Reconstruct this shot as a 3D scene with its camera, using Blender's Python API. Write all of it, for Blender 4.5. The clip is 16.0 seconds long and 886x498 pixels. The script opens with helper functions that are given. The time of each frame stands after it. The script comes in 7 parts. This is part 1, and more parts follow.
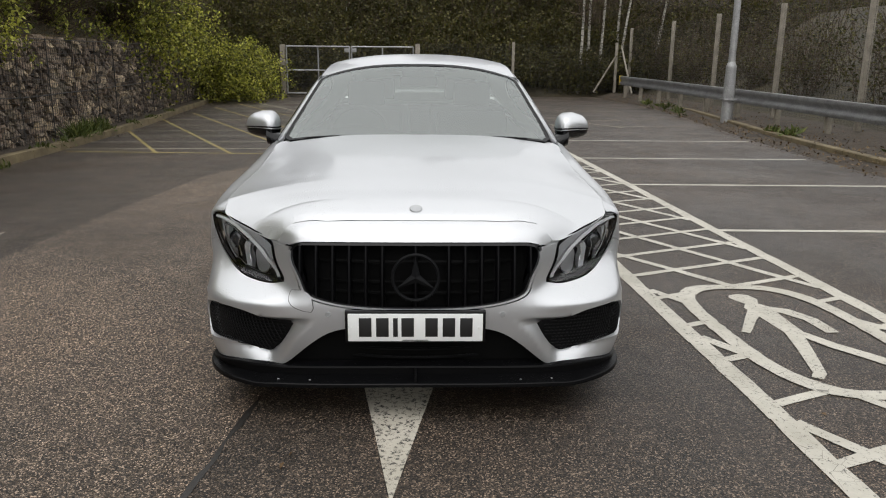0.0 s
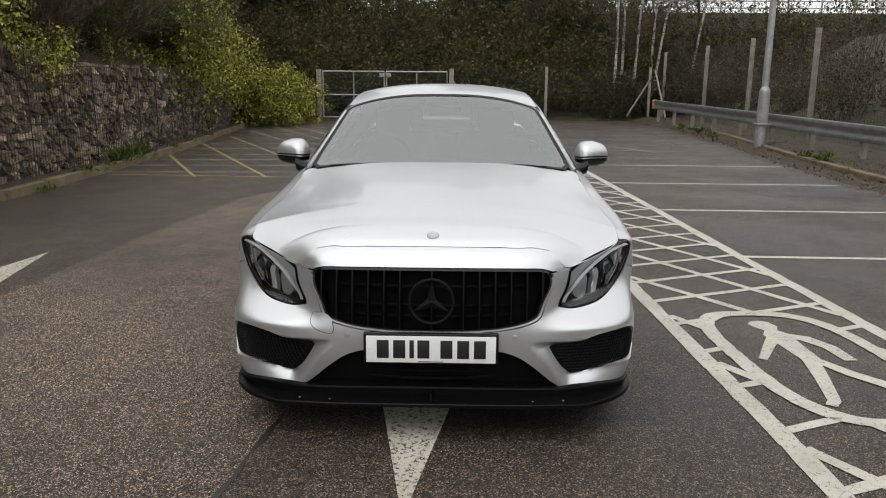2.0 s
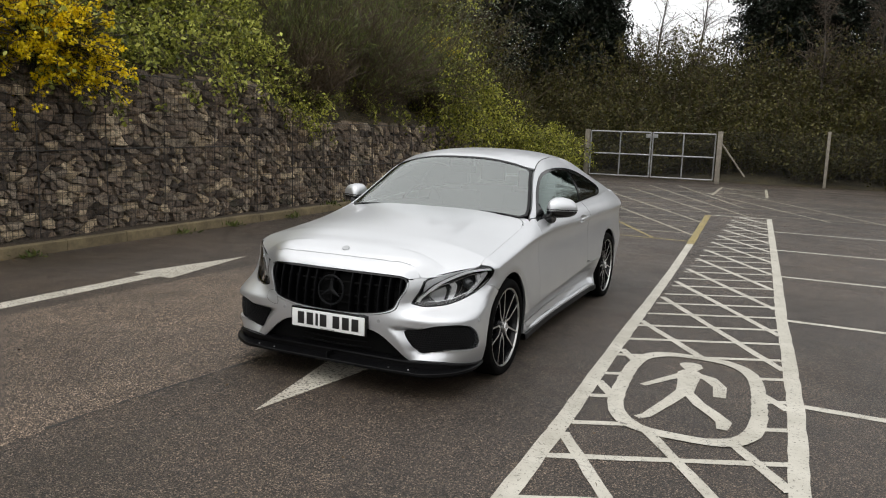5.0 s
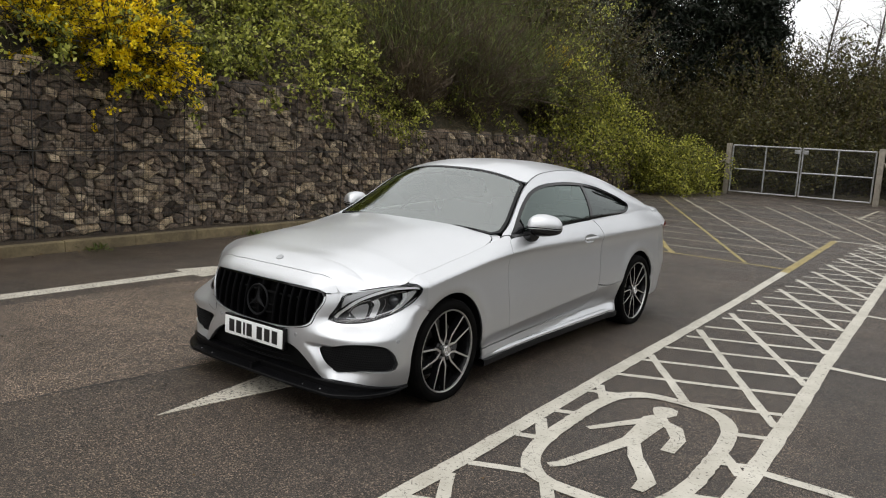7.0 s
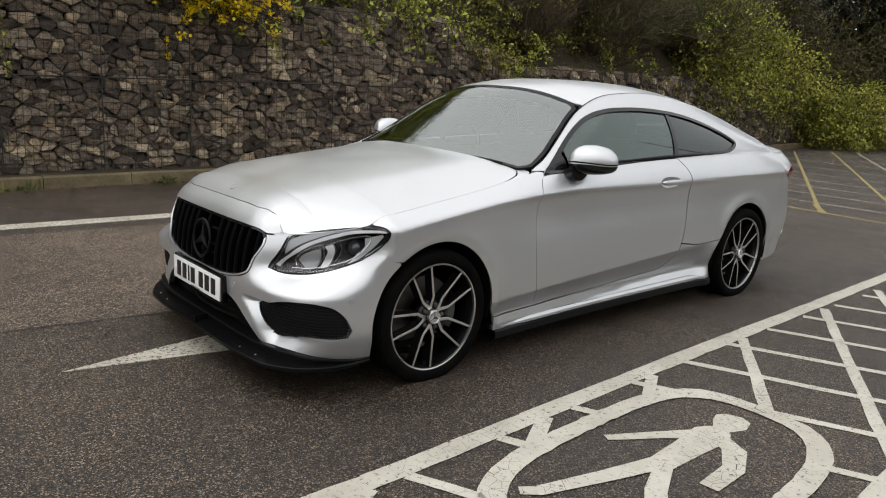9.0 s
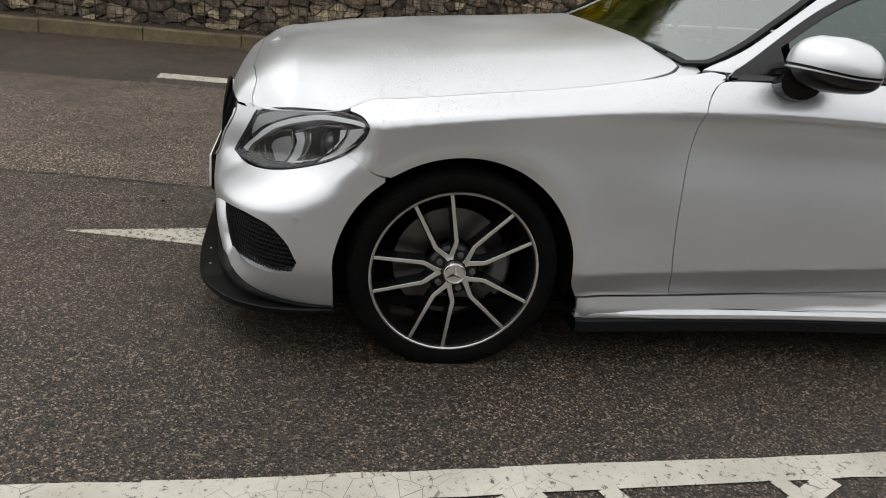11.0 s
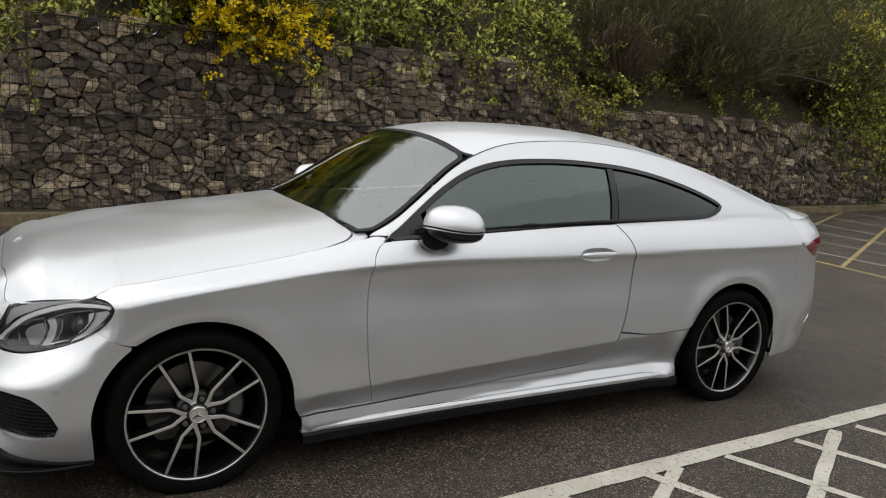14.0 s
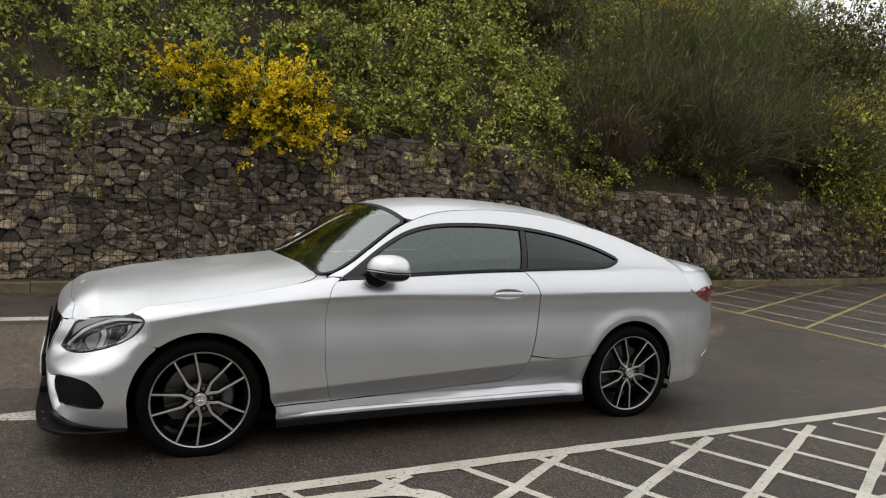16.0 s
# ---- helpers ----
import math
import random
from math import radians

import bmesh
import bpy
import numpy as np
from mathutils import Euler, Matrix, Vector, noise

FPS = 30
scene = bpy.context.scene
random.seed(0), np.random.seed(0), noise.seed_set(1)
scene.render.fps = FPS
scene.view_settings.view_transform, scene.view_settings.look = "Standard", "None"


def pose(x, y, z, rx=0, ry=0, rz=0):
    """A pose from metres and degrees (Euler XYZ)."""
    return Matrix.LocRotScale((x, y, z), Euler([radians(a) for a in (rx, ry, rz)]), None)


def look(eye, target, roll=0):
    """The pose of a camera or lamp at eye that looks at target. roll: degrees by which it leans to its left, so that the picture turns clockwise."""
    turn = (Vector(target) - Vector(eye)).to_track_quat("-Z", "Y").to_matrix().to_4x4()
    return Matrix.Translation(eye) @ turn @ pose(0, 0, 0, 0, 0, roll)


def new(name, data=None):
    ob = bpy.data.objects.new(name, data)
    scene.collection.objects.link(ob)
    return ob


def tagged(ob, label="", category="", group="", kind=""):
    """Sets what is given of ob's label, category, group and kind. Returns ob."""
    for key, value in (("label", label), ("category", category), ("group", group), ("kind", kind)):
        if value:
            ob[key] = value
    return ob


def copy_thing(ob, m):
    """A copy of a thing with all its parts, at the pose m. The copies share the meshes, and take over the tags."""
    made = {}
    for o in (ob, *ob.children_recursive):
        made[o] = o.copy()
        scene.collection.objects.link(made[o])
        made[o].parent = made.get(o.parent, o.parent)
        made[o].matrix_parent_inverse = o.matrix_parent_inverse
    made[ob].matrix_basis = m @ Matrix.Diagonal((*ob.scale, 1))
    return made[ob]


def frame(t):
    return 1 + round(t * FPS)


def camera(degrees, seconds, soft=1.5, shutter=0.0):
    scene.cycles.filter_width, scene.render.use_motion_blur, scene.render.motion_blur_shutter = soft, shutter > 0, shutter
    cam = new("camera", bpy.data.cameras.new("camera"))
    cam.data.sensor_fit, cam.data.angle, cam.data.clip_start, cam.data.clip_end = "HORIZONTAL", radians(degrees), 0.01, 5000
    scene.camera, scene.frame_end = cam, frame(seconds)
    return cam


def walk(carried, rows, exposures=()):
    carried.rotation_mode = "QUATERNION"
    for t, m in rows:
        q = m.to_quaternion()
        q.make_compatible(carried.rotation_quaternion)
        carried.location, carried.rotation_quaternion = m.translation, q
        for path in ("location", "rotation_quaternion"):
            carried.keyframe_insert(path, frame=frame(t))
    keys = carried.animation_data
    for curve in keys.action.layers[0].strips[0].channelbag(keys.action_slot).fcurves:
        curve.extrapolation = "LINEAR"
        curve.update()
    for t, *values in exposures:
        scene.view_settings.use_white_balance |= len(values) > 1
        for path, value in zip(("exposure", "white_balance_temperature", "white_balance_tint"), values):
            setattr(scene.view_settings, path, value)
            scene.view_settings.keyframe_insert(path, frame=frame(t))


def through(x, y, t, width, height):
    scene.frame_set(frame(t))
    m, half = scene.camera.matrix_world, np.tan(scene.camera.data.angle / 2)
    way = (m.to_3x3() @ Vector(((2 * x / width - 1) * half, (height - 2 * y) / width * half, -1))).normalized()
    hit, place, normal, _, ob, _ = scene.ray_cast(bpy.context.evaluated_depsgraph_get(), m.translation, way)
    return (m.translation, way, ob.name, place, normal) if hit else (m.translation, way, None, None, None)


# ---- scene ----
cam = camera(60.6, 16.0, 1.1)
PATH = [
    (0, (0.028, -2.748, 1.391), (0.081, -0.809, 0.905), 0.5),
    (0.5, (0.049, -2.369, 1.305), (0.088, -0.424, 0.841), 0.4),
    (1, (0.049, -2.246, 1.27), (0.075, -0.296, 0.826), 0.4),
    (1.5, (0.057, -2.396, 1.305), (0.057, -0.443, 0.875), 0.4),
    (2, (0.1, -2.863, 1.433), (0.063, -0.91, 1.003), 0.4),
    (2.5, (0.315, -3.215, 1.505), (0.235, -1.267, 1.06), 0.2),
    (3, (0.715, -3.464, 1.545), (0.524, -1.526, 1.088), 0.7),
    (3.5, (1.136, -3.682, 1.575), (0.816, -1.755, 1.149), 1.4),
    (4, (1.625, -3.747, 1.563), (1.124, -1.844, 1.203), 2.2),
    (4.5, (2.095, -3.768, 1.555), (1.407, -1.918, 1.233), 2.1),
    (4.7, (2.268, -3.797, 1.548), (1.519, -1.969, 1.235), 2.0),
    (6.8, (3.418, -2.949, 1.593), (2.269, -1.34, 1.288), 3.2),
    (7, (3.486, -2.827, 1.601), (2.304, -1.241, 1.302), 3.2),
    (7.5, (3.521, -2.574, 1.573), (2.279, -1.035, 1.273), 3.0),
    (8, (3.507, -2.314, 1.577), (2.204, -0.831, 1.258), 2.8),
    (8.5, (3.476, -1.906, 1.492), (2.119, -0.48, 1.142), 2.7),
    (9, (3.393, -1.436, 1.393), (1.936, -0.139, 0.95), 3.6),
    (9.5, (3.317, -0.939, 1.325), (1.722, 0.146, 0.797), 4.2),
    (9.7, (3.305, -0.724, 1.289), (1.658, 0.258, 0.719), 4.6),
    (11.8, (2.71, 0.576, 1.189), (0.881, 0.773, 0.402), 6.4),
    (12, (2.712, 0.586, 1.182), (0.885, 0.775, 0.39), 6.0),
    (12.5, (2.783, 0.548, 1.198), (0.961, 0.802, 0.413), 5.0),
    (13, (2.972, 0.418, 1.272), (1.204, 0.989, 0.533), 4.0),
    (13.5, (3.221, 0.351, 1.426), (1.506, 1.222, 0.88), 3.7),
    (14, (3.588, 0.234, 1.48), (1.875, 1.202, 1.117), 4.2),
    (14.5, (3.937, 0.089, 1.476), (2.204, 1.047, 1.19), 4.0),
    (15, (4.28, -0.014, 1.477), (2.529, 0.922, 1.238), 3.7),
    (15.5, (4.697, 0.036, 1.47), (2.925, 0.943, 1.275), 3.6),
    (16, (4.923, 0.198, 1.467), (3.125, 1.061, 1.317), 3.4),
]
walk(cam, [(t, look(eye, target, roll)) for t, eye, target, roll in PATH], [(0.0, 0.42), (0.7, 0.43), (1.5, 0.34), (3.0, 0.35), (4.5, 0.43), (7.0, 0.44), (9.5, 0.45), (12.0, 0.36), (13.0, 0.30), (14.0, 0.38), (16.0, 0.38)])

# ---- light
world = bpy.data.worlds.new("overcast_sky")
scene.world = world
world.use_nodes = True
wn = world.node_tree
sky = wn.nodes.new("ShaderNodeTexSky")
sky.sky_type = "NISHITA"
sky.sun_disc = False
sky.sun_elevation, sky.sun_rotation = radians(65), radians(197)
sky.dust_density = 6.0
cloud = wn.nodes.new("ShaderNodeHueSaturation")
cloud.inputs["Saturation"].default_value = 0.16
wn.links.new(sky.outputs[0], cloud.inputs["Color"])
veil = wn.nodes.new("ShaderNodeMix")
veil.data_type = "RGBA"
veil.inputs[0].default_value = 0.72
veil.inputs[7].default_value = (6.6, 6.65, 6.7, 1)
wn.links.new(cloud.outputs[0], veil.inputs[6])
wn.links.new(veil.outputs[2], wn.nodes["Background"].inputs["Color"])
wn.nodes["Background"].inputs["Strength"].default_value = 0.15
sun_data = bpy.data.lights.new("sun", "SUN")
sun_data.energy, sun_data.angle, sun_data.color = 0.6, radians(150), (1.0, 0.97, 0.93)
sun = new("sun", sun_data)
sun.matrix_world = look((-5, -16, 36), (0, 0, 0))

# ---- materials
def material(name, col, rough=0.5, metal=0.0, coat=0.0, spec=0.5):
    m = bpy.data.materials.new(name)
    m.use_nodes = True
    b = m.node_tree.nodes["Principled BSDF"]
    b.inputs["Base Color"].default_value = (*col, 1)
    b.inputs["Roughness"].default_value = rough
    b.inputs["Metallic"].default_value = metal
    b.inputs["Coat Weight"].default_value = coat
    b.inputs["Coat Roughness"].default_value = 0.06
    b.inputs["Specular IOR Level"].default_value = spec
    return m


class Nodes:
    """Short-hand for one material's node tree."""

    def __init__(self, m):
        self.tree, self.bsdf = m.node_tree, m.node_tree.nodes["Principled BSDF"]
        self.coord = self.add("ShaderNodeTexCoord")

    def add(self, kind, **values):
        n = self.tree.nodes.new(kind)
        for key, value in values.items():
            n.inputs[key.replace("_", " ")].default_value = value
        return n

    def link(self, a, b):
        self.tree.links.new(a, b)

    def noise(self, scale, detail=4.0, rough=0.6, where=None):
        n = self.add("ShaderNodeTexNoise", Scale=scale, Detail=detail, Roughness=rough)
        self.link(where or self.coord.outputs["Object"], n.inputs["Vector"])
        return n.outputs["Fac"]

    def ramp(self, fac, *stops):
        n = self.add("ShaderNodeValToRGB")
        while len(n.color_ramp.elements) < len(stops):
            n.color_ramp.elements.new(0.5)
        for e, (at, col) in zip(n.color_ramp.elements, stops):
            e.position, e.color = at, (*col, 1) if len(col) == 3 else col
        self.link(fac, n.inputs["Fac"])
        return n.outputs["Color"]

    def mix(self, fac, a, b, how="MIX"):
        n = self.tree.nodes.new("ShaderNodeMix")
        n.data_type, n.blend_type = "RGBA", how
        for key, value in ((0, fac), (6, a), (7, b)):
            if hasattr(value, "default_value"):
                self.link(value, n.inputs[key])
            else:
                n.inputs[key].default_value = value if key == 0 else (*value, 1)
        return n.outputs[2]

    def bump(self, height, strength, distance=0.01):
        n = self.add("ShaderNodeBump", Strength=strength, Distance=distance)
        self.link(height, n.inputs["Height"])
        self.link(n.outputs[0], self.bsdf.inputs["Normal"])

    def colour(self, socket):
        self.link(socket, self.bsdf.inputs["Base Color"])

    def rough(self, socket):
        self.link(socket, self.bsdf.inputs["Roughness"])


def clear_glass(name, tint, ior=1.5, rough=0.02, sheen=(1, 1, 1)):
    """A thin tinted pane: see-through, with gloss by Fresnel."""
    m = bpy.data.materials.new(name)
    m.use_nodes = True
    t = m.node_tree
    t.nodes.clear()
    out, mix, see, gloss, fr = (t.nodes.new("ShaderNode" + k) for k in ("OutputMaterial", "MixShader", "BsdfTransparent", "BsdfGlossy", "Fresnel"))
    see.inputs["Color"].default_value = (*tint, 1)
    gloss.inputs["Roughness"].default_value = rough
    gloss.inputs["Color"].default_value = (*sheen, 1)
    fr.inputs["IOR"].default_value = ior
    t.links.new(fr.outputs[0], mix.inputs[0])
    t.links.new(see.outputs[0], mix.inputs[1])
    t.links.new(gloss.outputs[0], mix.inputs[2])
    t.links.new(mix.outputs[0], out.inputs[0])
    return m


def wet_paint(name, col, metal, rough):
    """Car lacquer with fine flake and rain beads."""
    m = material(name, col, rough, metal, coat=0.4)
    n = Nodes(m)
    n.bsdf.inputs["Coat Roughness"].default_value = 0.05
    n.bsdf.inputs["Coat IOR"].default_value = 1.5
    beads = n.add("ShaderNodeTexVoronoi", Scale=95.0, Randomness=1.0)
    n.link(n.coord.outputs["Object"], beads.inputs["Vector"])
    drops = n.ramp(beads.outputs["Distance"], (0.0, (1, 1, 1)), (0.34, (0, 0, 0)))
    some = n.ramp(n.noise(9.0, 3.0), (0.42, (0, 0, 0)), (0.56, (1, 1, 1)))
    geo, axes = n.add("ShaderNodeNewGeometry"), n.add("ShaderNodeSeparateXYZ")
    n.link(geo.outputs["Normal"], axes.inputs[0])
    level = n.ramp(axes.outputs["Z"], (0.35, (0.06, 0.06, 0.06)), (0.8, (1, 1, 1)))
    n.bump(n.mix(1.0, n.mix(1.0, drops, some, "MULTIPLY"), level, "MULTIPLY"), 0.6, 0.003)
    haze = n.ramp(n.noise(2.2, 6.0), (0.3, (rough - 0.05,) * 3), (0.7, (rough + 0.08,) * 3))
    n.rough(haze)
    return m


SILVER = wet_paint("silver_paint", (0.595, 0.606, 0.622), 0.80, 0.36)
BLACK_GLOSS = material("gloss_black_plastic", (0.004, 0.004, 0.0045), 0.14, spec=0.4)
BLACK_SATIN = material("satin_black_plastic", (0.004, 0.004, 0.0045), 0.45, spec=0.18)
WET_BLACK = wet_paint("wet_black_plastic", (0.004, 0.004, 0.0045), 0.0, 0.35)
WET_BLACK.node_tree.nodes["Principled BSDF"].inputs["Coat Weight"].default_value = 0.05
WET_BLACK.node_tree.nodes["Principled BSDF"].inputs["Specular IOR Level"].default_value = 0.10
GRILLE_BLACK = material("grille_black", (0.0025, 0.0025, 0.003), 0.4, spec=0.10)
# car liners; also the black that stands for shade between gabion stones
BLACK_MATT = material("matt_black_liner_and_shade", (0.004, 0.004, 0.004), 0.9, spec=0.1)
CHROME = material("bright_metal", (0.75, 0.75, 0.76), 0.12, 1.0)
LAMP_SILVER = material("lamp_reflector", (0.85, 0.86, 0.87), 0.28, 0.35)
LAMP_DARK = material("lamp_housing", (0.05, 0.051, 0.053), 0.25, 0.3)
LAMP_GREY = material("lamp_grey_trim", (0.46, 0.465, 0.475), 0.35, 0.3)
DRL = material("lamp_light_guide", (0.93, 0.94, 0.95), 0.3, 0.0, coat=0.6)
LENS = material("projector_lens", (0.05, 0.055, 0.06), 0.03, 0.1, coat=1.0)
SCREEN = clear_glass("windscreen_glass", (0.46, 0.51, 0.47), 2.75, 0.05, (0.95, 1.0, 0.98))
SIDE_GLASS = clear_glass("side_glass", (0.16, 0.22, 0.20), 1.95, 0.02, (0.86, 1.0, 0.95))
DARK_GLASS = clear_glass("privacy_glass", (0.035, 0.04, 0.04), 1.58, 0.02, (0.92, 1.0, 0.98))
LAMP_COVER = clear_glass("lamp_cover", (0.96, 0.965, 0.97), 1.45)
TAIL_RED = material("tail_lamp_red", (0.16, 0.004, 0.010), 0.12, coat=1.0)
PLATE_WHITE = material("plate_white", (0.82, 0.83, 0.82), 0.3, coat=0.4)
PLATE_BLACK = material("plate_black", (0.01, 0.01, 0.01), 0.45)
MACHINED = material("machined_alloy", (0.62, 0.61, 0.60), 0.30, 1.0)
RIM_BLACK = material("gloss_black_alloy", (0.005, 0.005, 0.0055), 0.25, spec=0.3)
DISC = material("brake_disc_iron", (0.13, 0.125, 0.12), 0.42, 1.0)
CALIPER = material("caliper_grey", (0.10, 0.10, 0.10), 0.5, 0.4)
CABIN = material("cabin_trim", (0.03, 0.03, 0.031), 0.8)
SEAT = material("seat_leather", (0.025, 0.025, 0.026), 0.6)
GREY_EMBLEM = material("dark_grey_emblem", (0.006, 0.0063, 0.007), 0.45, spec=0.10)
SENSOR = material("sensor_grey", (0.40, 0.41, 0.42), 0.4, 0.5)


def rubber():
    m = material("tyre_rubber", (0.004, 0.004, 0.004), 0.8, spec=0.05)
    n = Nodes(m)
    n.colour(n.ramp(n.noise(14.0, 5.0), (0.35, (0.0025, 0.0025, 0.0025)), (0.75, (0.006, 0.0055, 0.005))))
    return m


TYRE = rubber()


# ---- mesh helpers
def link_mesh(name, verts, faces, mat, parent=None, normals=None, smooth=True, label=""):
    me = bpy.data.meshes.new(name)
    me.from_pydata([tuple(map(float, v)) for v in verts], [], [tuple(map(int, f)) for f in faces])
    me.materials.append(mat)
    if smooth:
        me.shade_smooth()
    me.update()
    if normals is not None:
        me.normals_split_custom_set_from_vertices([tuple(map(float, v)) for v in normals])
    ob = new(name, me)
    ob.parent = parent
    if label:
        ob["label"] = label
    return ob


def part(name, bm, mat, parent=None, label="", smooth=0.6):
    """One bmesh as one mesh object under its thing; edges sharper than smooth (radians) stay crisp."""
    bm.normal_update()
    for f in bm.faces:
        f.smooth = smooth > 0
    for e in bm.edges:
        if len(e.link_faces) == 2 and e.calc_face_angle(0) > smooth:
            e.smooth = False
    me = bpy.data.meshes.new(name)
    bm.to_mesh(me)
    bm.free()
    me.materials.append(mat)
    ob = new(name, me)
    ob.parent = parent
    if label:
        ob["label"] = label
    return ob


def thing(name, label, category, group="", kind="", at=(0, 0, 0)):
    ob = new(name)
    ob.empty_display_size = 0.1
    ob.location = at
    return tagged(ob, label, category, group, kind)


def add_box(bm, lo, hi, bevel=0.0, turn=None):
    c, s = [(a + b) / 2 for a, b in zip(lo, hi)], [abs(b - a) for a, b in zip(lo, hi)]
    m = Matrix.LocRotScale(c, turn, s)
    made = bmesh.ops.create_cube(bm, size=1, matrix=m)["verts"]
    if bevel:
        edges = list({e for v in made for e in v.link_edges})
        bmesh.ops.bevel(bm, geom=edges, offset=bevel, segments=2, profile=0.6, affect="EDGES")
    return bm


def add_tube(bm, path, radii, sides=10, caps=True):
    """A round bar along a path of points, with a radius at each."""
    path = [Vector(p) for p in path]
    radii = [radii] * len(path) if isinstance(radii, (int, float)) else list(radii)
    rings, up = [], None
    for i, p in enumerate(path):
        d = (path[min(i + 1, len(path) - 1)] - path[max(i - 1, 0)]).normalized()
        if up is None:
            up = d.orthogonal().normalized()
        a = (up - d * up.dot(d))
        a = a.normalized() if a.length > 1e-6 else d.orthogonal().normalized()
        up, b = a, d.cross(a)
        rings.append([bm.verts.new(p + (a * math.cos(2 * math.pi * k / sides) + b * math.sin(2 * math.pi * k / sides)) * radii[i]) for k in range(sides)])
    for r, s in zip(rings, rings[1:]):
        for k in range(sides):
            bm.faces.new((r[k], r[(k + 1) % sides], s[(k + 1) % sides], s[k]))
    if caps:
        bm.faces.new(rings[0][::-1])
        bm.faces.new(rings[-1])
    return bm


def add_lathe(bm, profile, axis="x", at=(0, 0, 0), steps=48, flip=1):
    """Turn a profile of (along, radius) round the x or z axis."""
    rings = []
    for a, r in profile:
        ring = []
        for k in range(steps):
            c, s = math.cos(2 * math.pi * k / steps) * r, math.sin(2 * math.pi * k / steps) * r
            p = (a * flip, c, s) if axis == "x" else (c, s, a)
            ring.append(bm.verts.new(Vector(p) + Vector(at)))
        rings.append(ring)
    for r, s in zip(rings, rings[1:]):
        for k in range(steps):
            q = (r[k], s[k], s[(k + 1) % steps], r[(k + 1) % steps])
            bm.faces.new(q if flip > 0 else q[::-1])
    return bm


def inside(pts, loops):
    """Which points lie in the area of the closed loops, holes left out."""
    res = np.zeros(len(pts), bool)
    for loop in loops:
        a, b = loop, np.roll(loop, -1, 0)
        for (x0, y0), (x1, y1) in zip(a, b):
            if y0 != y1:
                hit = ((y0 > pts[:, 1]) != (y1 > pts[:, 1])) & (pts[:, 0] < (x1 - x0) * (pts[:, 1] - y0) / (y1 - y0) + x0)
                res ^= hit
    return res


def nearest(pts, loops):
    best, where = np.full(len(pts), 1e9), np.zeros_like(pts)
    for loop in loops:
        for a, b in zip(loop, np.roll(loop, -1, 0)):
            d = b - a
            t = np.clip(((pts - a) @ d) / max(d @ d, 1e-12), 0, 1)[:, None]
            p = a + t * d
            r = np.hypot(*(pts - p).T)
            closer = r < best
            best[closer], where[closer] = r[closer], p[closer]
    return best, where


def smooth_loop(pts, step=0.012, sharp=0.6):
    """A closed outline through the points, rounded where it turns gently and kept sharp at corners."""
    p = np.array(pts, float)
    n = len(p)
    prev, nxt = p - np.roll(p, 1, 0), np.roll(p, -1, 0) - p
    turn = np.abs((np.arctan2(nxt[:, 1], nxt[:, 0]) - np.arctan2(prev[:, 1], prev[:, 0]) + np.pi) % (2 * np.pi) - np.pi)
    out = []
    for i in range(n):
        a, b, c, d = p[i - 1], p[i], p[(i + 1) % n], p[(i + 2) % n]
        h = np.hypot(*(c - b))
        m0 = (c - b) if turn[i] > sharp else (c - a) * h / (np.hypot(*(b - a)) + h)
        m1 = (c - b) if turn[(i + 1) % n] > sharp else (d - b) * h / (h + np.hypot(*(d - c)))
        for t in np.arange(0, 1, 1 / max(1, round(h / step))):
            out.append((2 * t**3 - 3 * t**2 + 1) * b + (t**3 - 2 * t**2 + t) * m0 + (3 * t**2 - 2 * t**3) * c + (t**3 - t**2) * m1)
    return np.array(out)


def shrink(loop, by):
    """The outline moved inwards by a distance (outwards: minus)."""
    area = np.sum(loop[:, 0] * np.roll(loop[:, 1], -1) - np.roll(loop[:, 0], -1) * loop[:, 1])
    d = np.roll(loop, -1, 0) - np.roll(loop, 1, 0)
    n = np.stack([-d[:, 1], d[:, 0]], 1) / np.maximum(np.hypot(d[:, 0], d[:, 1]), 1e-9)[:, None]
    return loop + n * by * np.sign(area)


